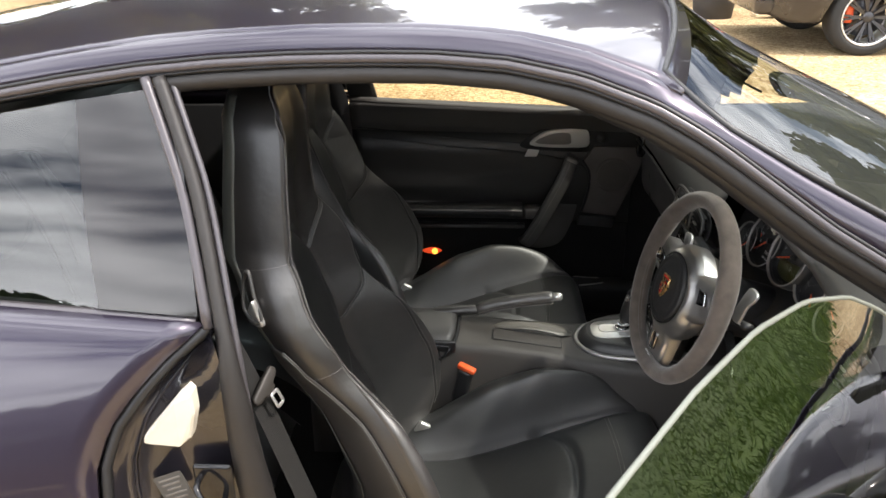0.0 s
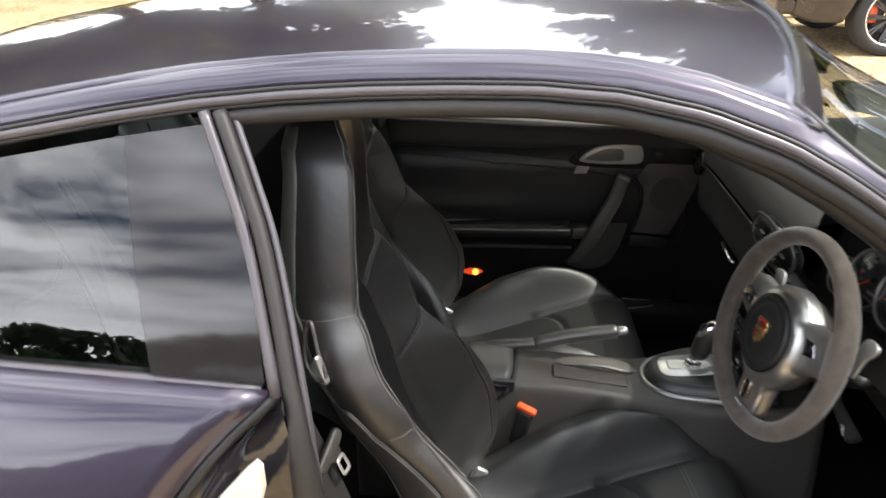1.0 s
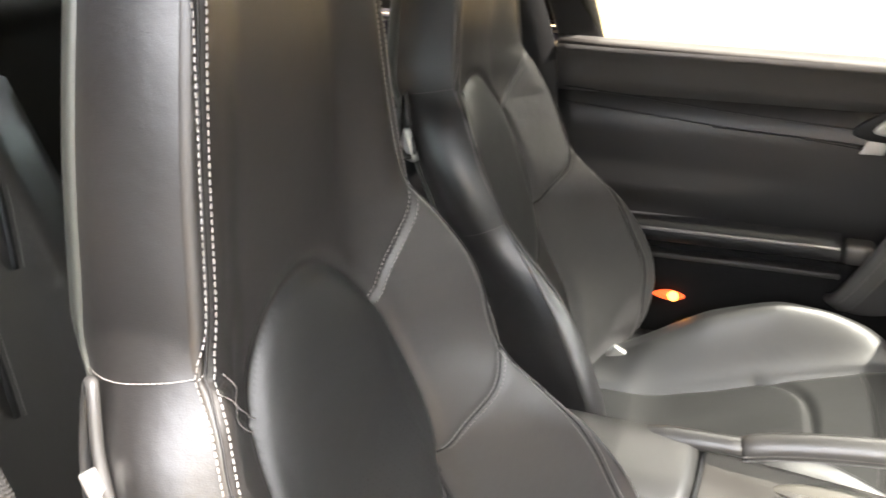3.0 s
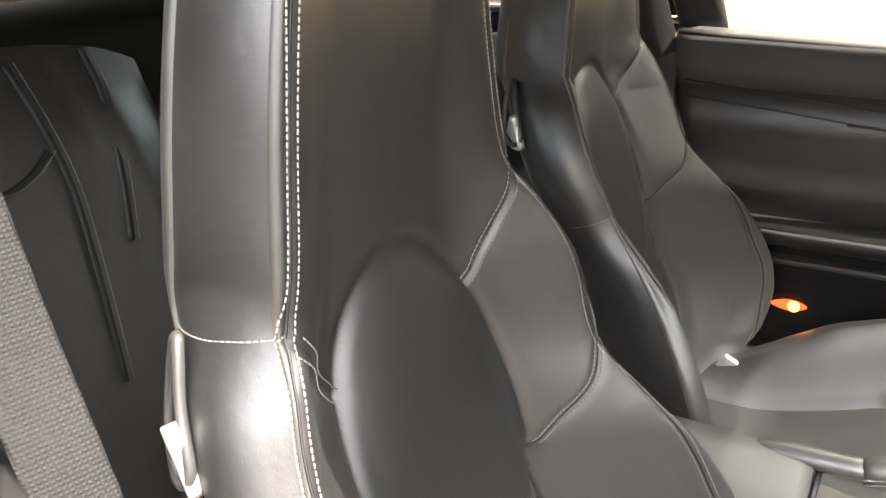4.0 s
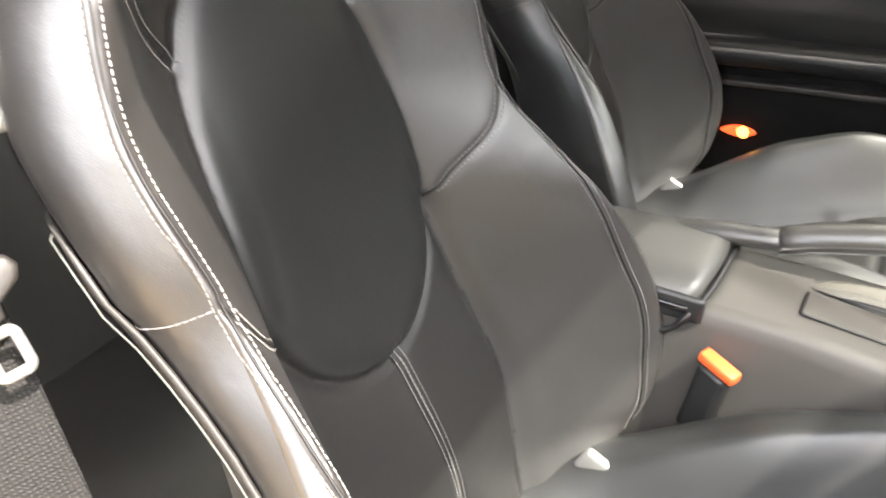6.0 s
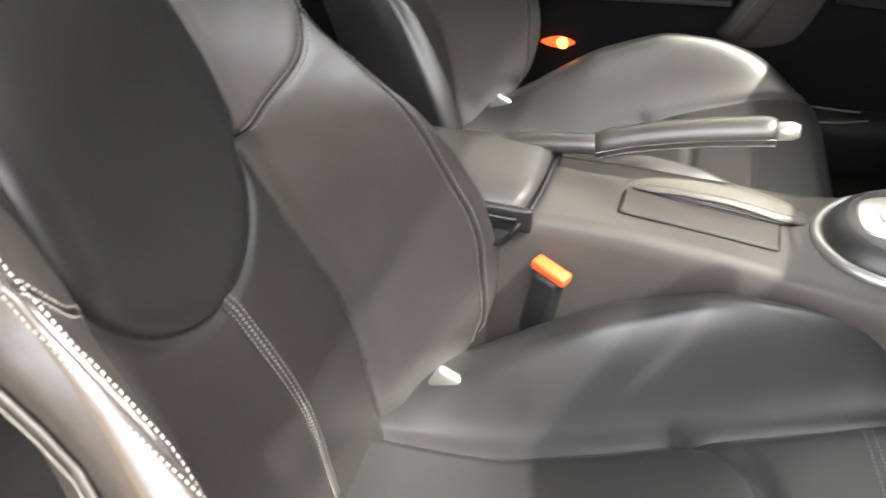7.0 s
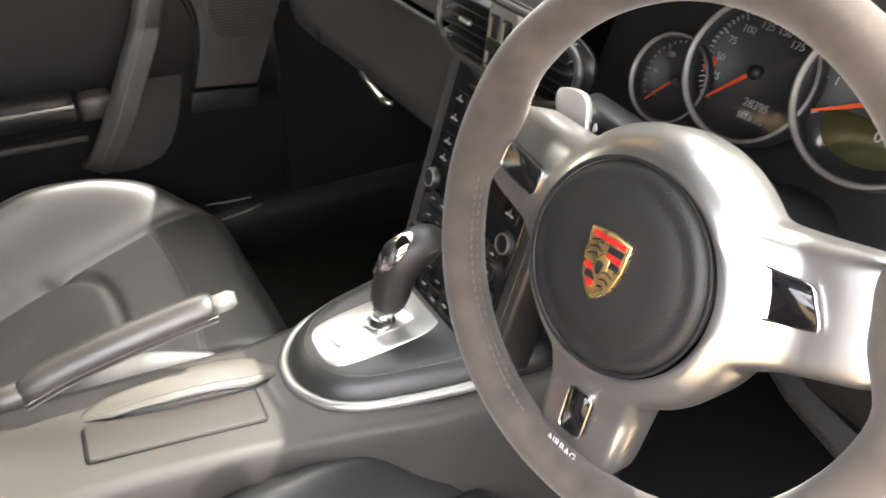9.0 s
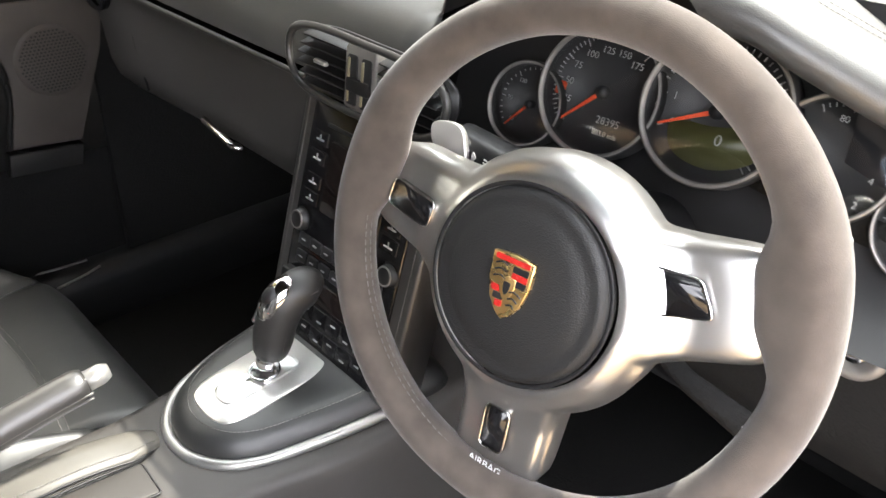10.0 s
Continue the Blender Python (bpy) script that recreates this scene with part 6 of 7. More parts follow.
def spoke_z(r):
    """The spokes fall from the hub towards the rim."""
    return lerp([(0.068, 0.016), (0.072, 0.0195), (0.077, 0.018), (0.090, 0.008), (0.110, 0.000), (0.140, 0.001), (0.158, 0.004)], r)


AA = [2 * math.pi * k / 360 for k in range(360)]
RR = np.array([reach(a) for a in AA])
ker = np.exp(-(np.arange(-6, 7) / 2.6) ** 2)
RR = np.convolve(np.concatenate([RR[-6:], RR, RR[:6]]), ker / ker.sum(), "valid")
rows = []
for f in np.linspace(0, 1, 16):
    rows.append([SP @ Vector(((0.0700 + (R - 0.0700) * f) * math.cos(a), (0.0700 + (R - 0.0700) * f) * math.sin(a),
                              spoke_z(0.0700 + (R - 0.0700) * f) - 0.012 * f ** 5)) for a, R in zip(AA, RR)])
rows.append([SP @ Vector((R * 0.985 * math.cos(a), R * 0.985 * math.sin(a), -0.030)) for a, R in zip(AA, RR)])
part("spokes", grid(rows, closed_u=True), BRUSHED, wheel, "satin silver spokes and hub ring")
part("hub_back", lathe([(0.0, -0.085), (0.055, -0.085), (0.080, -0.055), (0.088, -0.025)], 40, SP), CONSOLE, wheel)
pad = part("airbag_pad", lathe([(0, 0.000), (0.042, -0.001), (0.053, -0.0022), (0.0570, -0.0042), (0.061, -0.0028), (0.0655, -0.004), (0.0685, -0.008), (0.0700, -0.014)], 72, HUB), TRIM, wheel, "round black airbag cover")
part("pad_gap", lathe([(0.0688, -0.0068), (0.0702, -0.0058), (0.0718, -0.0064)], 72, HUB), DARK, wheel)
# spoke windows
slanted = [(p.x, p.y) for p in catmull([(-0.0308, -0.0061, 0), (-0.012, -0.0064, 0), (0.0060, -0.0060, 0), (0.0092, -0.0030, 0), (0.0055, 0.0090, 0), (0.0015, 0.0172, 0), (-0.012, 0.0202, 0), (-0.0328, 0.0230, 0), (-0.0322, 0.0110, 0)], 60, True)]
for ax, ln_, hh, r0 in ((15, 0.048, 0.024, 0.114), (170, 0.044, 0.022, 0.119), (270, 0.036, 0.021, 0.116)):
    m = SP @ pose(0, 0, 0, 0, 0, ax) @ pose(r0, 0, 0.0022, 0, 3, 0)
    o = rounded(ln_, hh, 0.005) if ax != 15 else slanted
    w_ = part("spoke_window", plate(o, 0.004, m @ pose(0, 0, 0.0025), 0), GLOSSBLACK, wheel, "dark inlay in a spoke")
    part("window_edge", tube([m @ Vector((x, y, 0.0026)) for x, y in o], 0.0009, 6, closed=True, up=SP.to_3x3() @ Vector((0, 0, 1))), CHROME, w_)
words("AIRBAG", 0.0085, SP @ pose(0, -0.1475, 0.0052), MARK, wheel)
# shield badge
shield = [(-0.020, 0.026), (0.0, 0.0285), (0.020, 0.026), (0.0195, 0.004), (0.015, -0.014), (0.007, -0.025), (0.0, -0.030), (-0.007, -0.025), (-0.015, -0.014), (-0.0195, 0.004)]
shield = [(x * 0.92, y * 0.92) for x, y in shield]
bd = HUB @ pose(-0.001, 0.001, 0.0035) @ Matrix.Diagonal((0.9, 0.87, 1, 1))
badge = part("badge", plate(shield, 0.004, bd, 0.001), GOLD, wheel, "gold shield badge with red and black bands")
for (sx, sy), cols in (((1, 1), (DARK, BADGERED, DARK)), ((-1, -1), (BADGERED, DARK, BADGERED))):
    for k, mt in enumerate(cols):
        w = 0.0135 if sy > 0 else 0.0118 - 0.0028 * k
        yy = (0.0152 - 0.0054 * k) if sy > 0 else (-0.0040 - 0.0058 * k)
        part("band", plate(rounded(w, 0.0050, 0.0006, 2), 0.0008, bd @ pose(sx * (w / 2 + 0.0016), yy, 0.0007), 0), mt, badge, smooth=False)
for sx, sy in ((-1, 1), (1, -1)):
    for k in range(3):
        ant = catmull([(sx * 0.003, (0.0165 if sy > 0 else -0.0035) - 0.0054 * k, 0.0010), (sx * 0.0075, (0.0180 if sy > 0 else -0.0020) - 0.0054 * k, 0.0012), (sx * (0.0135 - (0 if sy > 0 else 0.002 * k)), (0.0155 if sy > 0 else -0.0045) - 0.0054 * k, 0.0010)], 8)
        part("antler", tube([bd @ p for p in ant], 0.0007, 5), DARK, badge)
part("top_band", plate(rounded(0.030, 0.0042, 0.0008, 2), 0.0008, bd @ pose(0, 0.0212, 0.0007), 0), BADGERED, badge, smooth=False)
part("centre_shield", plate([(x * 0.36, y * 0.36) for x, y in shield], 0.0015, bd @ pose(0, -0.001, 0.0014), 0.0004), GOLD, badge)
part("centre_mark", plate([(x * 0.16, y * 0.2) for x, y in shield], 0.0006, bd @ pose(0, -0.001, 0.0019), 0), DARK, badge, smooth=False)
# shift paddles
for sx in (-1, 1):
    m = WR @ (pose(-0.129, 0.037, -0.044, 0, 0, 10) if sx < 0 else pose(0.145, 0.050, -0.052, 0, 0, -6))
    part("shift_paddle", plate([(p.x * sx, p.y) for p in catmull([(-0.020, -0.035, 0), (-0.018, 0.010, 0), (-0.010, 0.032, 0), (0.016, 0.034, 0), (0.018, 0.020, 0), (0.008, 0.0, 0), (0.006, -0.035, 0)], 30, True)], 0.005, m, 0.0015), SILVER, wheel, "silver shift paddle")

# ---- centre console ----
console = thing("centre_console", "dark grey centre console between the seats", "centre console")
SEC = [  # x, near edge, far edge, top
    (0.02, -0.050, 0.110, 0.455), (0.20, -0.050, 0.108, 0.468), (0.36, -0.046, 0.106, 0.474), (0.48, -0.050, 0.104, 0.470), (0.60, -0.058, 0.108, 0.458), (0.66, -0.064, 0.112, 0.450),
    (0.74, -0.082, 0.122, 0.448), (0.83, -0.108, 0.132, 0.452), (0.92, -0.120, 0.140, 0.462), (1.05, -0.125, 0.145, 0.480)]
rows = []
for x in np.linspace(0.02, 1.05, 50):
    n0, f0, z = (float(np.interp(x, [s[0] for s in SEC], [s[k] for s in SEC])) for k in (1, 2, 3))
    rows.append([(x, n0 - 0.030, 0.15), (x, n0 - 0.022, 0.30), (x, n0 - 0.010, z - 0.06), (x, n0 - 0.004, z - 0.025), (x, n0, z - 0.010), (x, n0 + 0.006, z - 0.002), (x, n0 + 0.016, z),
                 (x, f0 - 0.016, z), (x, f0 - 0.006, z - 0.002), (x, f0, z - 0.010), (x, f0 + 0.004, z - 0.025), (x, f0 + 0.022, 0.30), (x, f0 + 0.03, 0.15)])
part("body", grid(rows, cap=True), CONSOLE, console, "grained grey console body")
# storage lid
rows = []
for x in np.linspace(0.08, 0.388, 20):
    h = 0.500 - 0.05 * max(0, (x - 0.375)) / 0.013 * 0.1
    e = 0.0 if x < 0.375 else 0.004 * (x - 0.375) / 0.013
    rows.append([(x + dx, y, z) for y, z, dx in ((-0.052, 0.455, -0.030), (-0.051, 0.474, -0.018), (-0.044, 0.488 - e, -0.008), (-0.028, 0.496 - e, -0.003), (0.0, 0.4995 - e, 0.0),
                                            (0.06, 0.500 - e, 0.0), (0.095, 0.496 - e, 0.0), (0.108, 0.484 - e, 0.0), (0.112, 0.460, 0.0))])
lid = part("lid", grid(rows, cap=True), LIDHIDE, console, "padded black lid")
part("lid_gap", tube(catmull([(0.395, 0.108, 0.478), (0.394, 0.06, 0.484), (0.391, 0.0, 0.482), (0.385, -0.034, 0.477), (0.372, -0.0565, 0.462), (0.352, -0.0585, 0.440), (0.30, -0.060, 0.430), (0.24, -0.060, 0.432)], 40), 0.0035, 6), DARK, console, "black joint")
part("latch_recess", box((0.118, 0.010, 0.032), (0.330, -0.0505, 0.4725), 0.005, Euler((0, 0.06, 0)).to_matrix()), DARK, console, "dark latch recess")
part("latch", box((0.070, 0.008, 0.009), (0.338, -0.0555, 0.4735), 0.003, Euler((0, 0.06, 0)).to_matrix()), GLOSSBLACK, console, "black latch")
# tray cover
m = basis((0.566, 0.019, 0.4625), (1, -0.05, -0.112), (0, 1, 0))
part("tray_cover", plate(rounded(0.170, 0.046, 0.003), 0.004, m @ pose(0, -0.012, 0.002), 0.0012), CONSOLE, console, "narrow tray cover")
part("tray_gap", tube([m @ Vector((x, y - 0.012, 0.0005)) for x, y in rounded(0.1725, 0.0485, 0.004)], 0.0011, 5, closed=True), DARK, console)
# leather gaiter bar beside the handbrake
rows = []
for k in range(34):
    f = k / 33
    x = 0.478 + 0.212 * f
    far, near = 0.052 + 0.014 * f + 0.026 * math.sin(math.pi * min(1, f * 1.0)) ** 0.5, lerp([(0, 0.048), (0.15, 0.038), (0.4, 0.030), (0.8, 0.029), (1, 0.046)], f)
    h = 0.021 * math.sin(math.pi * min(1, max(0, f))) ** 0.6 + 0.002
    zb = 0.466 - 0.024 * f
    rows.append([(x, far, zb - 0.004), (x, far - 0.002, zb + h * 0.5), (x, far * 0.75 + near * 0.25, zb + h * 0.95), (x, (far + near) / 2, zb + h), (x, far * 0.2 + near * 0.8, zb + h * 0.86), (x, near - 0.001, zb + h * 0.66), (x, near, zb + h * 0.5), (x, near + 0.006, zb + h * 0.38), (x, near + 0.008, zb - 0.004)])
gait = part("gaiter", grid(rows), GAITER, console, "pale leather gaiter with dark pleats beside the handbrake")
for q in range(5):
    line = []
    for k, r in enumerate(rows[5:31]):
        e = (q - 2) / 2 * 0.0062 * math.sin(math.pi * k / 25)
        line.append(Vector((r[6][0], r[6][1] - 0.0008 + 0.12 * abs(e), r[6][2] + 0.001 + e)))
    part("pleat", tube(line, 0.0014 if q % 2 == 0 else 0.0010, 5), DARK if q % 2 == 0 else GAITER, gait)
bm = bmesh.new()
dashes(bm, [Vector(r[4]) + Vector((0, 0, 0.0006)) for r in rows[2:-2]], [Vector((0, -0.3, 1)).normalized()] * len(rows), r=0.0006)
tagged(part("stitching", bm, THREAD, gait, smooth=False), kind="stuff")
# gear selector surround
shift = thing("gear_selector", "leather-covered gear selector on a silver plate", "gear lever")
PLAN = [(p.x, p.y) for p in catmull([(0.692, 0.030, 0), (0.700, -0.006, 0), (0.728, -0.038, 0), (0.79, -0.064, 0), (0.88, -0.090, 0), (0.965, -0.100, 0), (0.975, 0.02, 0), (0.965, 0.142, 0), (0.86, 0.132, 0), (0.79, 0.124, 0),
                                     (0.735, 0.104, 0), (0.702, 0.068, 0)], 72, True)]


def mound_z(x):
    return 0.447 + 0.11 * max(0, x - 0.76)


rows = []
for f, h in ((0, 0.0), (0.04, 0.012), (0.10, 0.022), (0.20, 0.028), (0.32, 0.030), (0.5, 0.031), (0.75, 0.031), (0.97, 0.031)):
    rows.append([(x + (0.81 - x) * f, y + (0.022 - y) * f, mound_z(x + (0.81 - x) * f) + h) for x, y in PLAN])
part("mound", grid(rows, closed_u=True, cap=True), INSERT, shift, "stitched leather mound")
ring = [Vector((x - 0.002, y, mound_z(x) + 0.003)) for x, y in PLAN if x < 0.90]
k0 = max(range(len(ring)), key=lambda k: (ring[k] - ring[k - 1]).length)
ring = ring[k0:] + ring[:k0]
part("base_trim", tube(ring, 0.0066, 8), RINGMETAL, shift, "bright trim round the base")
bm = bmesh.new()
p = [Vector(q) + Vector((0, 0, 0.001)) for q in rows[3]]
dashes(bm, p + [p[0]], [Vector((0, 0, 1))] * len(p))
tagged(part("stitching", bm, THREAD, shift, smooth=False), kind="stuff")
pm = basis((0.795, 0.030, 0.4795), (1, 0, 0.085), (0, 1, 0))
pl = part("selector_plate", plate([(p.x, p.y) for p in catmull([(-0.070, 0.0, 0), (-0.058, 0.035, 0), (0.0, 0.043, 0), (0.064, 0.038, 0), (0.073, 0.0, 0), (0.064, -0.038, 0), (0.0, -0.043, 0), (-0.058, -0.035, 0)], 48, True)], 0.006, pm @ pose(0, 0, 0.004), 0.002), SILVER, shift, "brushed silver plate")
slot = [(p.x, p.y) for p in catmull([(-0.046, 0.004, 0), (-0.040, 0.018, 0), (-0.020, 0.019, 0), (0.0, 0.012, 0), (0.034, 0.013, 0), (0.044, 0.004, 0), (0.044, -0.012, 0), (0.030, -0.016, 0), (-0.036, -0.014, 0)], 48, True)]
part("gate", plate(slot, 0.002, pm @ pose(0.0, 0, 0.0047), 0), BRUSHED, pl, "recessed silver gate")
part("gate_rim", tube([pm @ Vector((x * 1.04, y * 1.06, 0.0046)) for x, y in slot], 0.0016, 6, closed=True), SILVER, pl)
part("gate_bowl", grid([[pm @ Vector((x * q, y * q, 0.0052 - dz)) for x, y in slot] for q, dz in ((1.0, 0.0), (0.93, 0.0), (0.80, 0.0002), (0.30, 0.0002))], closed_u=True), SILVER, pl, "polished shallow gate")
part("collar", lathe([(0.0185, 0.0), (0.0185, 0.004), (0.0165, 0.006), (0.0150, 0.003)], 28, pm @ pose(0.010, 0.001, 0.0045)), CHROME, pl, "chrome collar")
part("shaft", tube([(0.806, 0.032, 0.482), (0.809, 0.031, 0.500), (0.813, 0.030, 0.520)], [0.0150, 0.0125, 0.0150], 16), CHROME, shift, "chrome shaft")
for q in (-1, 1):
    part("shaft_blade", tube([(0.812 + 0.002 * q, 0.030 + 0.012 * q, 0.492), (0.815 + 0.003 * q, 0.029 + 0.013 * q, 0.530)], [0.0035, 0.0050], 8), CHROME, shift, "chrome blade of the shaft")
kp = catmull([(0.812, 0.031, 0.505), (0.817, 0.029, 0.526), (0.823, 0.027, 0.550), (0.832, 0.024, 0.570), (0.845, 0.021, 0.582), (0.862, 0.018, 0.586), (0.874, 0.017, 0.580)], 26)
part("grip", tube(kp, [0.0145, 0.0175, 0.0200, 0.0212, 0.0220] + [0.0226] * 5 + [0.0232] * 9 + [0.0226, 0.0218, 0.0200, 0.0175, 0.0140, 0.0090, 0.003], 20), DULL, shift, "black leather grip")
part("grip_seam", tube([p + Vector((0.0, -0.0222, 0.004)) for p in kp[3:21]], 0.0007, 5), RIMTHREAD, shift)
cap_ = [p + Vector((-0.0085, 0.0015, 0.0065)) for p in kp[7:22]]
part("grip_cap", tube(cap_, [0.006, 0.0105, 0.0140, 0.0160, 0.0170, 0.0174, 0.0176, 0.0176, 0.0174, 0.0170, 0.0162, 0.0150, 0.0130, 0.0095, 0.004], 16), CHROME, shift, "chrome inlay over the top of the grip")
part("cap_panel", tube([p + Vector((-0.0080, 0.0, 0.0045)) for p in cap_[4:11]], [0.004, 0.0085, 0.0105, 0.0110, 0.0105, 0.0085, 0.004], 12), DARK, shift, "black panel in the chrome inlay")
part("release_button", box((0.014, 0.010, 0.024), (0.815, 0.046, 0.552), 0.004, Euler((0, 0.5, 0)).to_matrix()), CHROME, shift)

# handbrake
hb = thing("handbrake", "leather handbrake lever with a silver button, lowered", "handbrake")
part("base", tube(catmull([(0.28, 0.088, 0.470), (0.34, 0.086, 0.490), (0.40, 0.080, 0.500), (0.445, 0.077, 0.505)], 14), [0.010, 0.013, 0.015, 0.016, 0.016, 0.016, 0.016, 0.016, 0.016, 0.015, 0.015, 0.015, 0.015, 0.014], 12, flat=0.8), LEATHER, hb, "leather sleeve")
gp = catmull([(0.440, 0.077, 0.503), (0.48, 0.076, 0.517), (0.54, 0.073, 0.532), (0.60, 0.070, 0.543), (0.632, 0.069, 0.547)], 20)
part("grip", tube(gp, [0.014, 0.0165] + [0.0178] * 16 + [0.0165, 0.014], 14, flat=0.95), LEATHER, hb, "stitched leather grip")
for k in range(3):
    part("seam", tube([p + Vector((0, -0.0168 + 0.0015 * k, -0.002 - 0.0045 * k)) for p in gp], 0.0009, 5), THREAD if k != 1 else DARK, hb)
part("button", tube([(0.630, 0.069, 0.547), (0.648, 0.0685, 0.5495), (0.655, 0.068, 0.550)], [0.0105, 0.0105, 0.007], 14), SILVER, hb, "silver release button")

# buckles and belts
bk = thing("belt_buckle", "black seat belt buckle with a red button", "seat belt", "belt buckles")
part("body", box((0.034, 0.024, 0.10), (0, 0, -0.052), 0.006), DARK, bk)
part("button", box((0.046, 0.018, 0.014), (0.0, 0, 0.004), 0.004), RED, bk, "red press button")
bk.matrix_basis = pose(0.416, -0.075, 0.420, 0, 12, -25)
copy_thing(bk, pose(0.305, 0.145, 0.412, 0, 12, -10))

# driver's belt: webbing from the pillar down past the tongue
belt = thing("seat_belt", "grey-black seat belt hanging beside the driver's seat", "seat belt")
bp = catmull([(-0.055, -0.560, 1.03), (-0.02, -0.570, 0.92), (0.022, -0.582, 0.83), (0.060, -0.593, 0.740), (0.090, -0.602, 0.665), (0.13, -0.615, 0.55), (0.19, -0.635, 0.38), (0.24, -0.65, 0.24)], 60)
part("webbing", band(bp, 0.047, 0.0016, (0.92, -0.30, 0.25)), WEBBING, belt, "ribbed dark webbing", smooth=False)
tm_ = basis((0.090, -0.594, 0.718), (0.24, 0.84, 0.46), (-0.38, 0.05, 0.92))
lm_ = basis((0.090, -0.594, 0.718), (0.28, 0.95, 0.08), (-0.38, 0.05, 0.92))
tout = [(-0.037, 0.005), (-0.036, 0.013), (-0.030, 0.017), (0.030, 0.017), (0.036, 0.013), (0.037, 0.005), (0.031, -0.001), (0.014, -0.004), (0.011, -0.011), (-0.011, -0.011), (-0.014, -0.004), (-0.031, -0.001)]
tg = part("tongue", plate(tout, 0.009, tm_ @ pose(0, 0.004, 0.009), 0.003),
          BEIGE, belt, "beige plastic belt tongue")
ob_ = rounded(0.018, 0.025, 0.004)
part("tongue_plate", tube([lm_ @ Vector((x + 0.003, y - 0.022, 0.008)) for x, y in ob_], 0.0034, 8, closed=True, flat=0.5, up=lm_.to_3x3() @ Vector((0, 0, 1))), SILVER, tg, "bright metal loop")
part("belt_guide", box((0.04, 0.03, 0.06), (-0.06, -0.562, 1.04), 0.01), DARK, belt)

# things on the jamb
wo = [(0.033, 0.842), (0.018, 0.828), (-0.042, 0.757), (-0.044, 0.750), (-0.036, 0.748), (0.014, 0.744), (0.028, 0.756), (0.040, 0.800), (0.040, 0.834)]
bw = bmesh.new()
lo_ = [bw.verts.new((x, -0.752, z)) for x, z in wo]
mi_ = [bw.verts.new((x, -0.772, z)) for x, z in wo]
hi_ = [bw.verts.new((0.006 + (x - 0.006) * 0.90, -0.777 - 0.006 * (x < 0.02), 0.79 + (z - 0.79) * 0.92)) for x, z in wo]
for ra, rb in ((lo_, mi_), (mi_, hi_)):
    for k in range(len(wo)):
        bw.faces.new((ra[k], ra[(k + 1) % len(wo)], rb[(k + 1) % len(wo)], rb[k]))
bw.faces.new(hi_)
bw.faces.new(lo_[::-1])
bmesh.ops.recalc_face_normals(bw, faces=bw.faces[:])
blk = tagged(part("striker_block", bw, IVORY, smooth=False), "ivory plastic wedge on the glossy door jamb", "trim block")
lat = thing("door_striker", "black metal door striker on the jamb", "door catch")
part("plate", box((0.06, 0.01, 0.07), (0.045, -0.758, 0.66), 0.006), GLOSSBLACK, lat)
part("loop", tube(catmull([(0.03, -0.765, 0.68), (0.03, -0.79, 0.675), (0.045, -0.80, 0.655), (0.06, -0.79, 0.64), (0.06, -0.765, 0.635)], 24), 0.005, 8), GLOSSBLACK, lat)
stk = thing("jamb_sticker", "small dark printed sticker on the jamb", "sticker")
sm2 = basis((-0.012, -0.772, 0.655), (0.93, 0.12, 0.30), (-0.30, 0, 0.95))
part("film", plate(rounded(0.045, 0.062, 0.003), 0.0008, sm2, 0), STICKER, stk, smooth=False)
for k in range(6):
    part("print", plate(rounded(0.034 - 0.006 * (k % 3), 0.0028, 0.0006, 2), 0.0006, sm2 @ pose(-0.001 * (k % 2), 0.022 - 0.009 * k, 0.0006), 0), RIMTHREAD, stk, smooth=False)

# ---- driver's door, swung open ----
HX, HY = 1.19, -0.71
odoor = thing("driver_door", "driver's door swung half open, frameless green-tinted glass", "car door", at=(HX, HY, 0))


def loc(p):
    return Vector((p[0] - HX, p[1] - HY, p[2]))


rows = []
for i in range(44):
    x = 0.0 + 1.08 * i / 43
    t = drip(x, -1, -0.010, 0.047)
    b = Vector((x + 0.02, YC - 0.690, 0.87 - 0.03 * i / 43))
    if t.z < b.z + 0.02:
        t = b + Vector((0, 0, 0.02))
    rows.append([loc(t.lerp(b, k / 10) + Vector((0, -0.020 * math.sin(math.pi * k / 10), 0))) for k in range(11)])
dg = part("window_glass", grid(rows), DOORGLASS, odoor, "frameless tinted window glass")
dg.visible_shadow = False
part("glass_edge", tube([r[0] for r in rows[:42]], 0.0020, 8), GLASSEDGE, dg, "pale ground glass edge")
rows = []
for i in range(30):
    x = 0.0 + 1.12 * i / 29
    rows.append([loc((x, YC - y, z)) for z, y in ((0.885, 0.700), (0.865, 0.725), (0.80, 0.775), (0.72, 0.815), (0.60, 0.835), (0.45, 0.838), (0.32, 0.822), (0.25, 0.80))])
solid(part("outer_skin", grid(rows), PAINT, odoor, "metallic aubergine door skin"), 0.006, 0)
rows = []
for i in range(24):
    x = 0.03 + 1.07 * i / 23
    rows.append([loc((x, YC - y, z)) for z, y in ((0.885, 0.690), (0.86, 0.676), (0.80, 0.672), (0.60, 0.690), (0.54, 0.665), (0.50, 0.665), (0.46, 0.700), (0.28, 0.71))])
solid(part("inner_panel", grid(rows), TRIM, odoor, "black inner door trim"), 0.006, 0)
for x in (0.015, 1.11):
    part("end_face", grid([[loc((x, YC - 0.69, z)), loc((x, YC - 0.80, z))] for z in (0.26, 0.5, 0.7, 0.85)]), JAMB, odoor)
mn = Vector((0.765, -0.86, 0.897))
rows = []
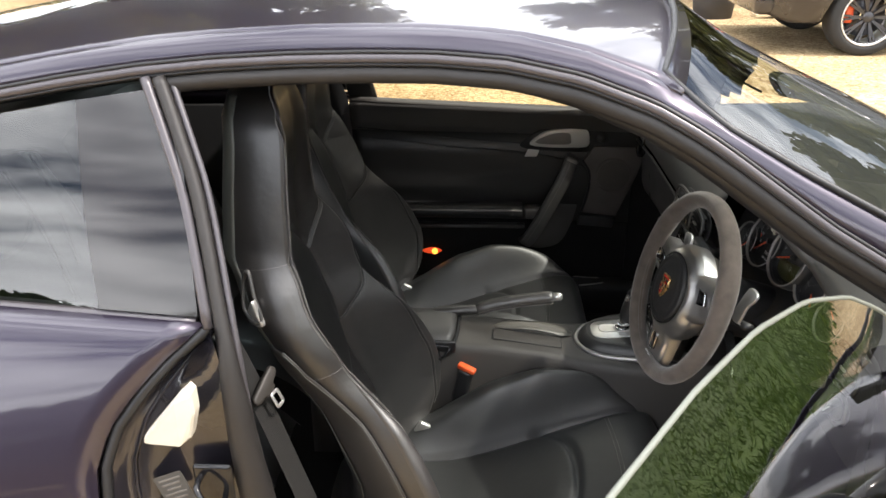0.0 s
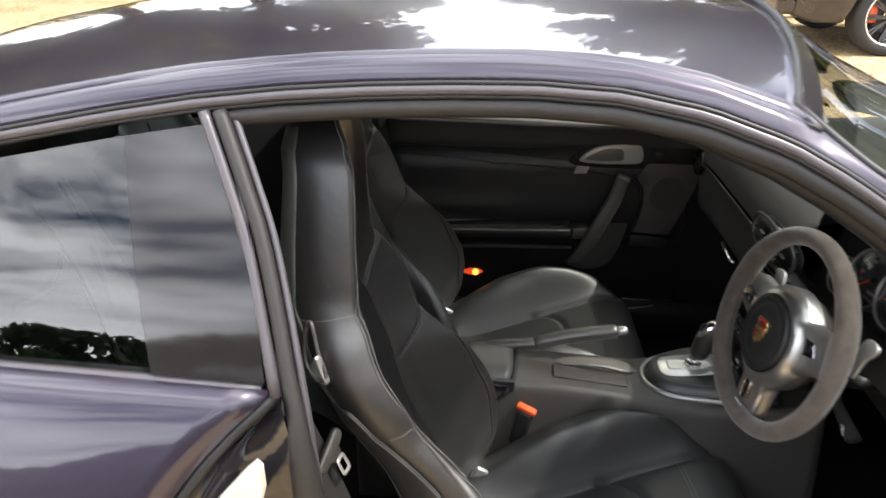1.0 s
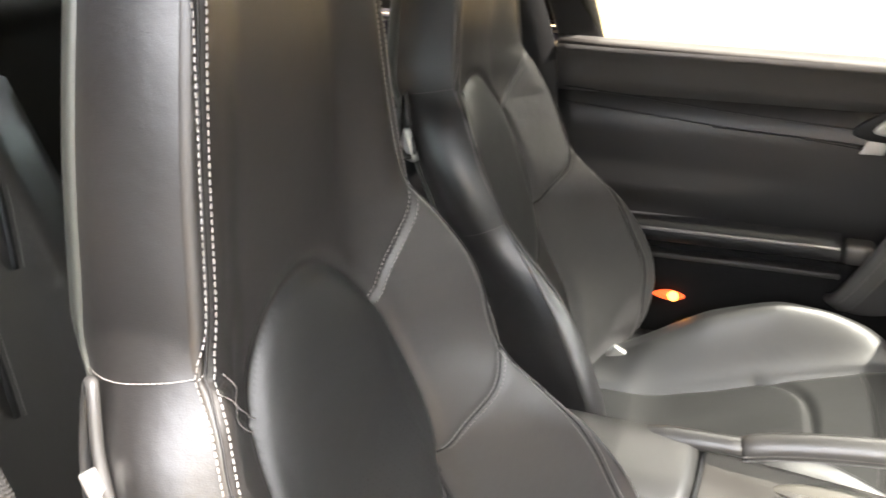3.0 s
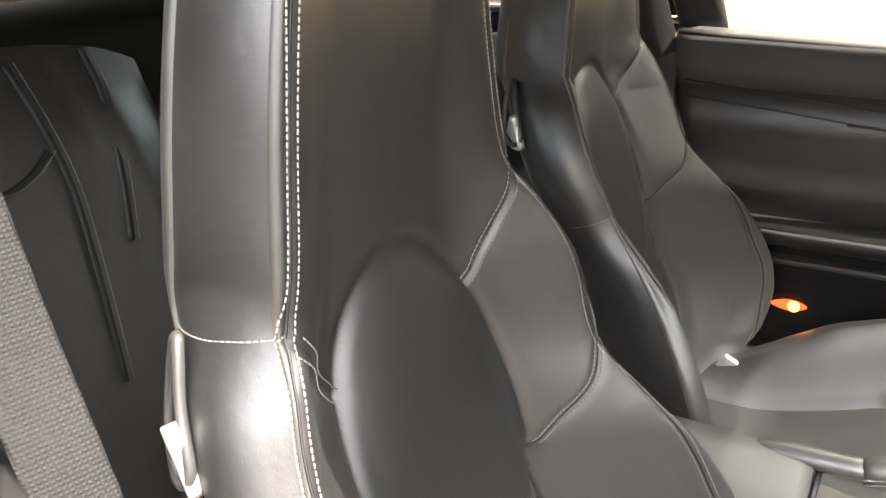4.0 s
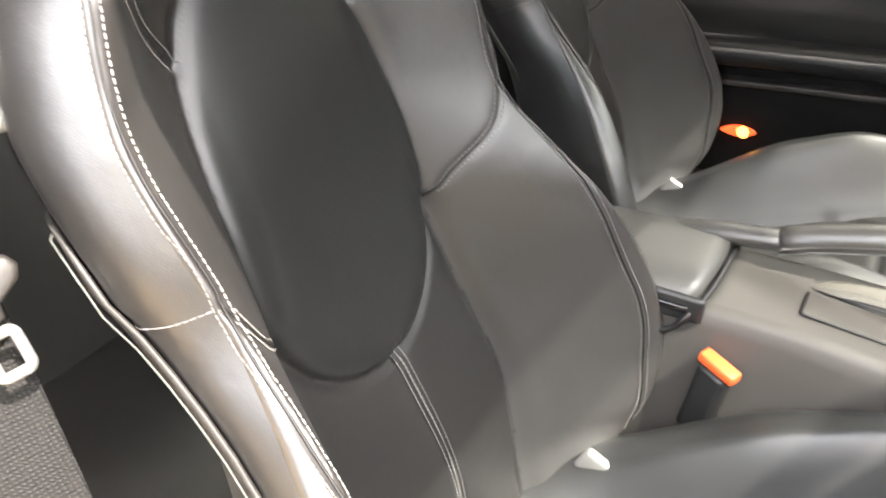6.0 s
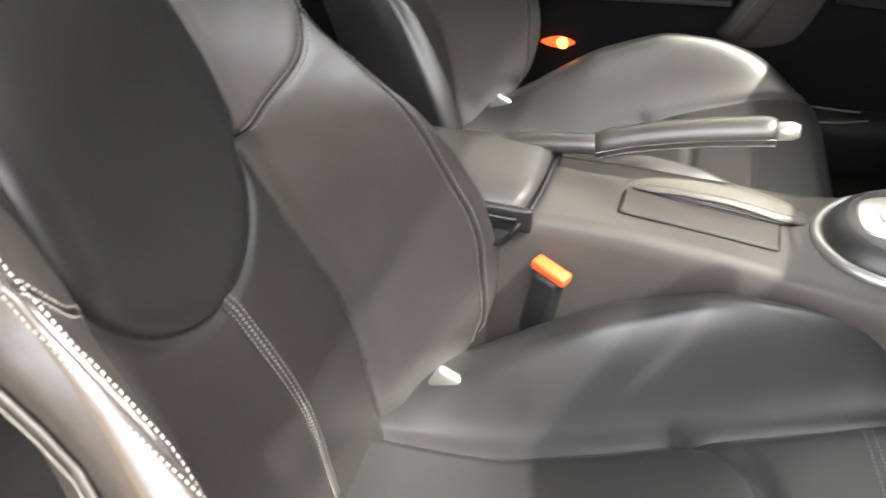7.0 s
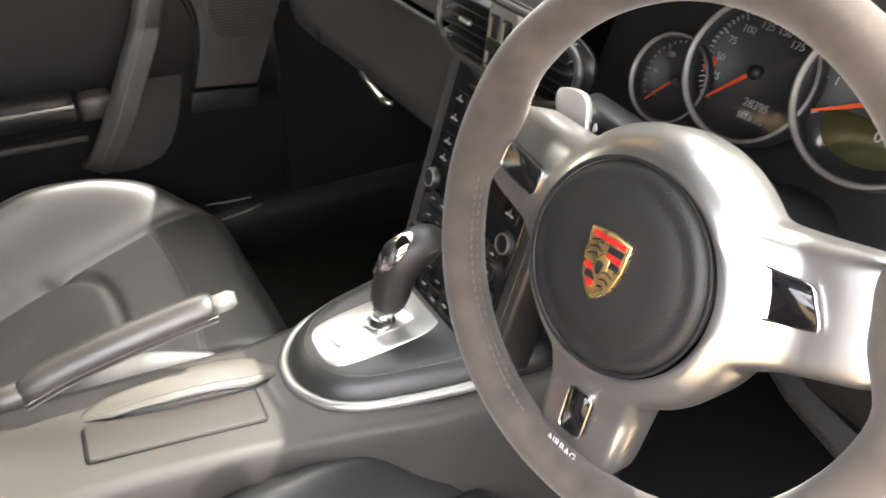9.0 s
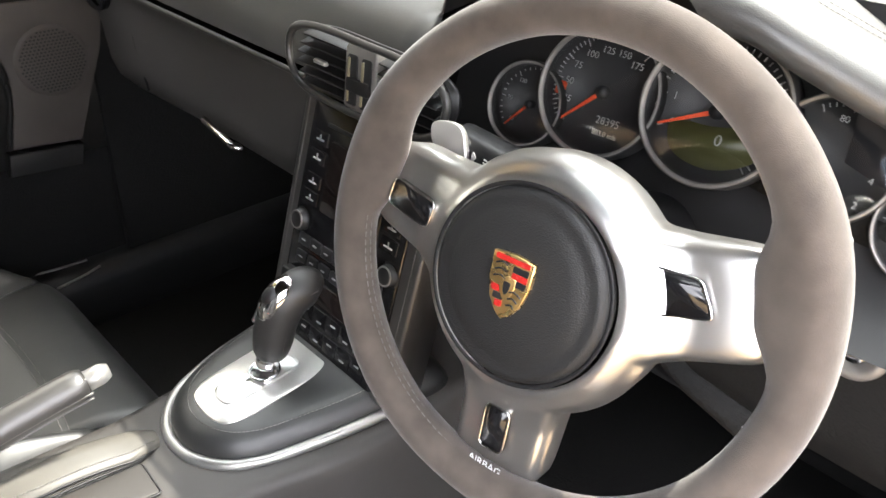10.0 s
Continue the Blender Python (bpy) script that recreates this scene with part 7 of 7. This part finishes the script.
for i in range(14):
    f = i / 13
    r = math.sin(math.pi * (0.5 * f)) ** 0.6 if f > 0 else 0.02
    rows.append([mn + Vector((0.10 - 0.105 * f, 0.108 * r * math.cos(a), 0.074 * r * math.sin(a) * (1 + 0.12 * math.cos(a)))) for a in [2 * math.pi * k / 36 for k in range(36)]])
mt_ = Matrix.Translation(loc(mn)) @ Matrix.Rotation(radians(-20), 4, "Z") @ Matrix.Translation(-mn)
b0 = grid(rows, closed_u=True)
b0.transform(mt_)
hs_ = part("mirror_housing", b0, PAINT, odoor, "painted door mirror housing")
part("mirror_lip", tube([mt_ @ Vector((p[0], p[1], p[2])) for p in rows[-1]], 0.0045, 8, closed=True, up=(1, 0, 0)), DARK, hs_, "black lip round the mirror")
part("mirror_glass", plate([(0.098 * math.cos(a), 0.065 * math.sin(a) * (1 - 0.12 * math.cos(a))) for a in [2 * math.pi * k / 40 for k in range(40)]], 0.003, mt_ @ basis(mn + Vector((-0.004, 0, 0)), (0, -1, 0), (0, 0, 1)), 0),
     MIRROR, hs_, "mirror glass", smooth=False)
part("mirror_arm", tube([loc((0.84, -0.81, 0.885)), loc((0.875, -0.74, 0.885)), loc((0.88, -0.69, 0.88))], [0.035, 0.03, 0.03], 10, flat=0.8), GLOSSBLACK, odoor)
odoor.rotation_euler = (0, 0, radians(55.6))

# ---- the other car on the drive ----
suv = thing("parked_car", "black car with dark multi-spoke wheels parked on the gravel", "car")
CX, CY = 4.10, 6.10
rows = []
for i in range(44):
    f = i / 43
    x = CX - 1.02 + 4.75 * f
    roofz = lerp([(0, 0.80), (0.03, 0.98), (0.10, 1.22), (0.18, 1.40), (0.35, 1.48), (0.55, 1.44), (0.68, 1.08), (0.78, 0.98), (0.95, 0.84), (1, 0.62)], f)
    belt_ = min(roofz, lerp([(0, 0.78), (0.05, 0.98), (0.7, 0.98), (1, 0.68)], f))
    hw = lerp([(0, 0.70), (0.04, 0.86), (0.12, 0.94), (0.85, 0.94), (0.96, 0.84), (1, 0.60)], f)
    low = lerp([(0, 0.42), (0.06, 0.30), (0.9, 0.24), (1, 0.34)], f)
    for wx in (CX, CX + 2.86):
        if abs(x - wx) < 0.40:
            low = max(low, 0.36 + math.sqrt(max(0, 0.40 ** 2 - (x - wx) ** 2)) * 0.98)
    row = []
    for sy in (-1, 1):
        seq = [(0.90 * hw, low), (hw, low + 0.03), (hw, 0.62 if low < 0.6 else low + 0.04), (0.985 * hw, 0.80), (0.95 * hw, belt_), (0.80 * hw, (belt_ + roofz) / 2), (0.68 * hw, roofz - 0.03), (0.4 * hw, roofz)]
        pts = [(x, CY + 0.94 + sy * y, max(z, low)) for y, z in seq]
        row += pts if sy < 0 else pts[::-1]
    rows.append(row)
part("body", grid(rows, cap=True), JAMB, suv, "gloss black bodywork")
for sy, wy in ((-1, CY + 0.015), (1, CY + 1.62)):
    for wx in (CX, CX + 2.86):
        m = Matrix.Translation((wx, wy + 0.12, 0.36)) @ Matrix.Rotation(radians(90), 4, "X")
        w = part("wheel", lathe([(0.262, 0.118), (0.275, 0.13), (0.30, 0.135), (0.345, 0.122), (0.362, 0.09), (0.362, -0.09), (0.34, -0.13), (0.26, -0.12)], 48, m), TYRE, suv, "wide tyre on a dark wheel")
        part("rim", lathe([(0.236, 0.05), (0.245, 0.115), (0.256, 0.128), (0.266, 0.128), (0.264, 0.10), (0.262, -0.10), (0.24, -0.10)], 48, m), SILVER, w, "polished rim edge")
        part("brake_disc", lathe([(0.05, 0.0), (0.19, 0.0), (0.195, -0.02), (0.05, -0.02)], 36, m), ALLOY, w)
        b0 = bmesh.new()
        for k in range(10):
            for d in (-0.075, 0.075):
                a = 2 * math.pi * k / 10 + d
                a2 = 2 * math.pi * k / 10 - d * 0.4
                p0, p1 = Vector((0.045 * math.cos(a2), 0.045 * math.sin(a2), 0.085)), Vector((0.247 * math.cos(a), 0.247 * math.sin(a), 0.112))
                s = Vector((-math.sin(a), math.cos(a), 0)) * 0.010
                q = [p0 - s, p0 + s, p1 + s, p1 - s]
                hi = [b0.verts.new(v) for v in q]
                lo = [b0.verts.new(v - Vector((0, 0, 0.03))) for v in q]
                b0.faces.new(hi)
                for e in range(4):
                    b0.faces.new((lo[e], lo[(e + 1) % 4], hi[(e + 1) % 4], hi[e]))
        b0.transform(m)
        part("spokes", b0, ALLOY, w, "dark split spokes", smooth=False)
        part("hub", lathe([(0, 0.10), (0.035, 0.098), (0.055, 0.085), (0.06, 0.05)], 24, m), ALLOY, w)
        b0 = box((0.075, 0.16, 0.05), (-0.165, 0.02, 0.025), 0.015)
        b0.transform(m)
        part("caliper", b0, RED, w, "red brake caliper")
for k in range(2):
    part("exhaust_tip", tube([(CX - 0.98, CY + 0.30 + 0.12 * k, 0.36), (CX - 0.80, CY + 0.30 + 0.12 * k, 0.36)], 0.045, 14), CHROME, suv, "bright exhaust tip")
part("bumper", box((0.20, 1.66, 0.26), (CX - 0.95, CY + 0.94, 0.50), 0.07), JAMB, suv)
part("tail_lamp", box((0.06, 0.30, 0.14), (CX - 0.98, CY + 0.22, 0.86), 0.03), RED, suv, "red tail lamp")
for k in range(2):
    part("side_window", box((0.95, 0.012, 0.30), (CX + 0.75 + 1.05 * k, CY + 0.135, 1.18), 0.02, Euler((-0.35, 0, 0)).to_matrix()), GLOSSBLACK, suv, "dark side window")

# a second one stands on the driver's side and shows in the quarter window
other = copy_thing(suv, Matrix.Translation((0.25, -3.9, 0)) @ Matrix.Rotation(math.pi, 4, "Z") @ Matrix.Translation((-CX, -CY, 0)))
tagged(other, "black car parked alongside on the driver's side", "car")

# ---- garden ----
def leaves(bm, rnd, c, rad, count, size):
    for _ in range(count):
        d = Vector((rnd.gauss(0, 1), rnd.gauss(0, 1), rnd.gauss(0, 1))).normalized() * rad * rnd.random() ** 0.45
        p = c + Vector((d.x, d.y, d.z * 0.7))
        n_ = Vector((rnd.gauss(0, 1), rnd.gauss(0, 1), rnd.gauss(0.4, 1))).normalized()
        t = n_.orthogonal().normalized()
        t = (Matrix.Rotation(rnd.random() * 6.28, 3, n_) @ t) * size * (0.6 + 0.8 * rnd.random())
        s = n_.cross(t) * 0.6
        bm.faces.new([bm.verts.new(q) for q in (p - t, p + s, p + t, p - s)])


def tree(at, h, spread, mat, seed, flat=1.0, label="broad green tree at the edge of the drive"):
    rnd = random.Random(seed)
    t = thing("tree", label, "tree", "garden trees", at)
    trunk = bmesh.new()
    join(trunk, tube([(0, 0, -0.1), (0.05 * spread, 0, h * 0.3), (0, 0.04 * spread, h * 0.75)], [h * 0.035, h * 0.026, h * 0.010], 9))
    cr = bmesh.new()
    for k in range(11):
        a = k * 2.4 + rnd.random()
        z0 = h * (0.30 + 0.045 * k * flat)
        tip = Vector((math.cos(a) * spread * (0.55 + 0.45 * rnd.random()), math.sin(a) * spread * (0.55 + 0.45 * rnd.random()), min(h * 0.97, z0 + h * 0.22 * flat * (0.5 + rnd.random()))))
        if flat < 0.5:
            tip.z = h * (0.55 + 0.4 * rnd.random())
        join(trunk, tube([(0, 0, z0), (tip.x * 0.5, tip.y * 0.5, (z0 + tip.z) / 2 + 0.05 * h), tip], [h * 0.012, h * 0.008, h * 0.004], 6))
        for _ in range(3):
            c = tip + Vector((rnd.gauss(0, 0.3), rnd.gauss(0, 0.3), rnd.gauss(0, 0.18 * max(flat, 0.3)))) * spread * 0.5
            leaves(cr, rnd, c, spread * 0.36, 120, 0.20 * spread / 2.2)
    leaves(cr, rnd, Vector((0, 0, h * 0.86)), spread * 0.45, 150, 0.20 * spread / 2.2)
    part("trunk", trunk, BARK, t, "brown trunk and limbs")
    part("crown", cr, mat, t, "uneven leafy crown", smooth=False)
    return t


for k, (x, y, h, s) in enumerate(((-13, 13, 12, 4.8), (-8.0, 15, 12, 4.6), (-6.0, 18.5, 13, 4.6), (8.0, 17, 11, 3.6), (-17, 7, 11, 4.6), (-10.5, 9.5, 7.5, 3.2), (10.5, 15, 7, 2.8), (15, 9, 8, 3.2), (6.0, 19.5, 8.5, 3.4))):
    tree((x, y, 0), h, s, LEAF, 10 + k)
for k, (x, y, h, s) in enumerate(((-9.5, -24, 5.5, 2.6), (-6.0, -27, 6.5, 2.6), (-14.5, -22, 5, 2.4), (3, -28, 6, 2.8), (13, -14, 7, 3.0), (18, -4, 7, 3.0))):
    tree((x, y, 0), h, s, PINE, 40 + k, 0.35, "dark flat-topped tree beyond the lawn")


def hedge(x0, y0, x1, y1, h, w, seed, label, n=42, size=0.13):
    rnd = random.Random(seed)
    bm = bmesh.new()
    L = math.hypot(x1 - x0, y1 - y0)
    for k in range(int(L / 0.8) + 1):
        f = k * 0.8 / L
        for _ in range(3):
            leaves(bm, rnd, Vector((x0 + (x1 - x0) * f + rnd.gauss(0, 0.15), y0 + (y1 - y0) * f + rnd.gauss(0, w * 0.2), h * (0.25 + 0.5 * rnd.random()))), max(w, h) * 0.48, n, size)
    return tagged(part("hedge", bm, LEAF, smooth=False), label, "hedge", kind="stuff")


hedge(-16, 11.5, 2.6, 12.4, 1.3, 1.2, 3, "dense green hedge behind the drive")
hedge(3.8, 11.4, 19, 10.4, 3.4, 1.6, 4, "tall olive shrubs behind the parked car", 190, 0.20)
hedge(-18, -20, 18, -21, 2.0, 1.6, 5, "long dark hedge beyond the lawn")
pot = thing("planter", "dark round planter with a clipped shrub", "planter", at=(3.35, 8.75, 0))
part("tub", lathe([(0, 0.02), (0.24, 0.0), (0.27, 0.30), (0.29, 0.55), (0.31, 0.57), (0.29, 0.58), (0.26, 0.50), (0, 0.50)], 32), TERRACOTTA, pot, "dark tub")
bm = bmesh.new()
leaves(bm, random.Random(8), Vector((0, 0, 0.85)), 0.42, 500, 0.06)
part("shrub", bm, LEAF, pot, smooth=False)
# lawns: sheets just above the gravel with tufts of blades; the nearer one has a slanting edge ahead of the car
for (ax, ay), (bx, by), (cx, cy), (dx_, dy_), cnt, near in (((3.55, -0.65), (15.0, 10.8), (36, -4), (9, -24), 5200, 0.42), ((-26, -9), (20, -9), (20, -40), (-26, -40), 1500, 1.0)):
    bm = bmesh.new()
    nx, ny = 40, 24
    rnd = random.Random(cnt)

    def lawn_at(u, v):
        """u along the near edge, v away from it."""
        return Vector(((ax + (bx - ax) * u) * (1 - v) + (dx_ + (cx - dx_) * u) * v, (ay + (by - ay) * u) * (1 - v) + (dy_ + (cy - dy_) * u) * v, 0))

    vs = []
    for i in range(nx + 1):
        row = []
        for j in range(ny + 1):
            p = lawn_at(i / nx, (j / ny) ** 1.6)
            rim_ = min(i, nx - i, j, ny - j)
            row.append(bm.verts.new(p + Vector((rnd.uniform(-0.06, 0.06), rnd.uniform(-0.06, 0.06), 0.015 + 0.035 * min(rim_, 1) + (rnd.uniform(0, 0.03) if rim_ else 0)))))
        vs.append(row)
    for i in range(nx):
        for j in range(ny):
            bm.faces.new((vs[i][j], vs[i + 1][j], vs[i + 1][j + 1], vs[i][j + 1]))
    tagged(part("lawn", bm, LAWN), "rough sunlit green lawn", "lawn", kind="structure")
    bm = bmesh.new()
    for _ in range(cnt):
        p = lawn_at(rnd.random() ** (1.6 if near < 1 else 1), near * rnd.random() ** 1.7) + Vector((0, 0, 0.04))
        for _ in range(5):
            d = Vector((rnd.gauss(0, 0.06), rnd.gauss(0, 0.06), rnd.uniform(0.06, 0.16)))
            s = Vector((rnd.gauss(0, 1), rnd.gauss(0, 1), 0)).normalized() * 0.014
            q = p + Vector((rnd.gauss(0, 0.1), rnd.gauss(0, 0.1), 0))
            bm.faces.new([bm.verts.new(v) for v in (q - s, q + s, q + d)])
    tagged(part("grass", bm, GRASSLEAF, smooth=False), "tufts of green grass", "grass", kind="stuff")
# a dark tube added for the shallow groove beside the lawn's edge, and a white stone on the gravel
gr = [Vector((4.62 + 0.9 * f, -0.20 + 0.75 * f + 0.02 * math.sin(9 * f), 0.085)) for f in np.linspace(0, 1, 14)]
tagged(part("groove_tube", tube(gr, 0.020, 8), DARK), "dark tube standing in for a groove in the lawn", "hose")
rows = []
rnd = random.Random(77)
for i in range(9):
    a = math.pi * i / 8
    rows.append([(4.78 + 0.13 * math.sin(a) * math.cos(b) * (1 + 0.08 * math.sin(3 * b + i)), 0.82 + 0.10 * math.sin(a) * math.sin(b), 0.06 + 0.075 * math.cos(a)) for b in [2 * math.pi * k / 14 for k in range(14)]])
tagged(part("white_stone", grid(rows, closed_u=True), IVORY), "pale rounded edging stone on the gravel", "stone")
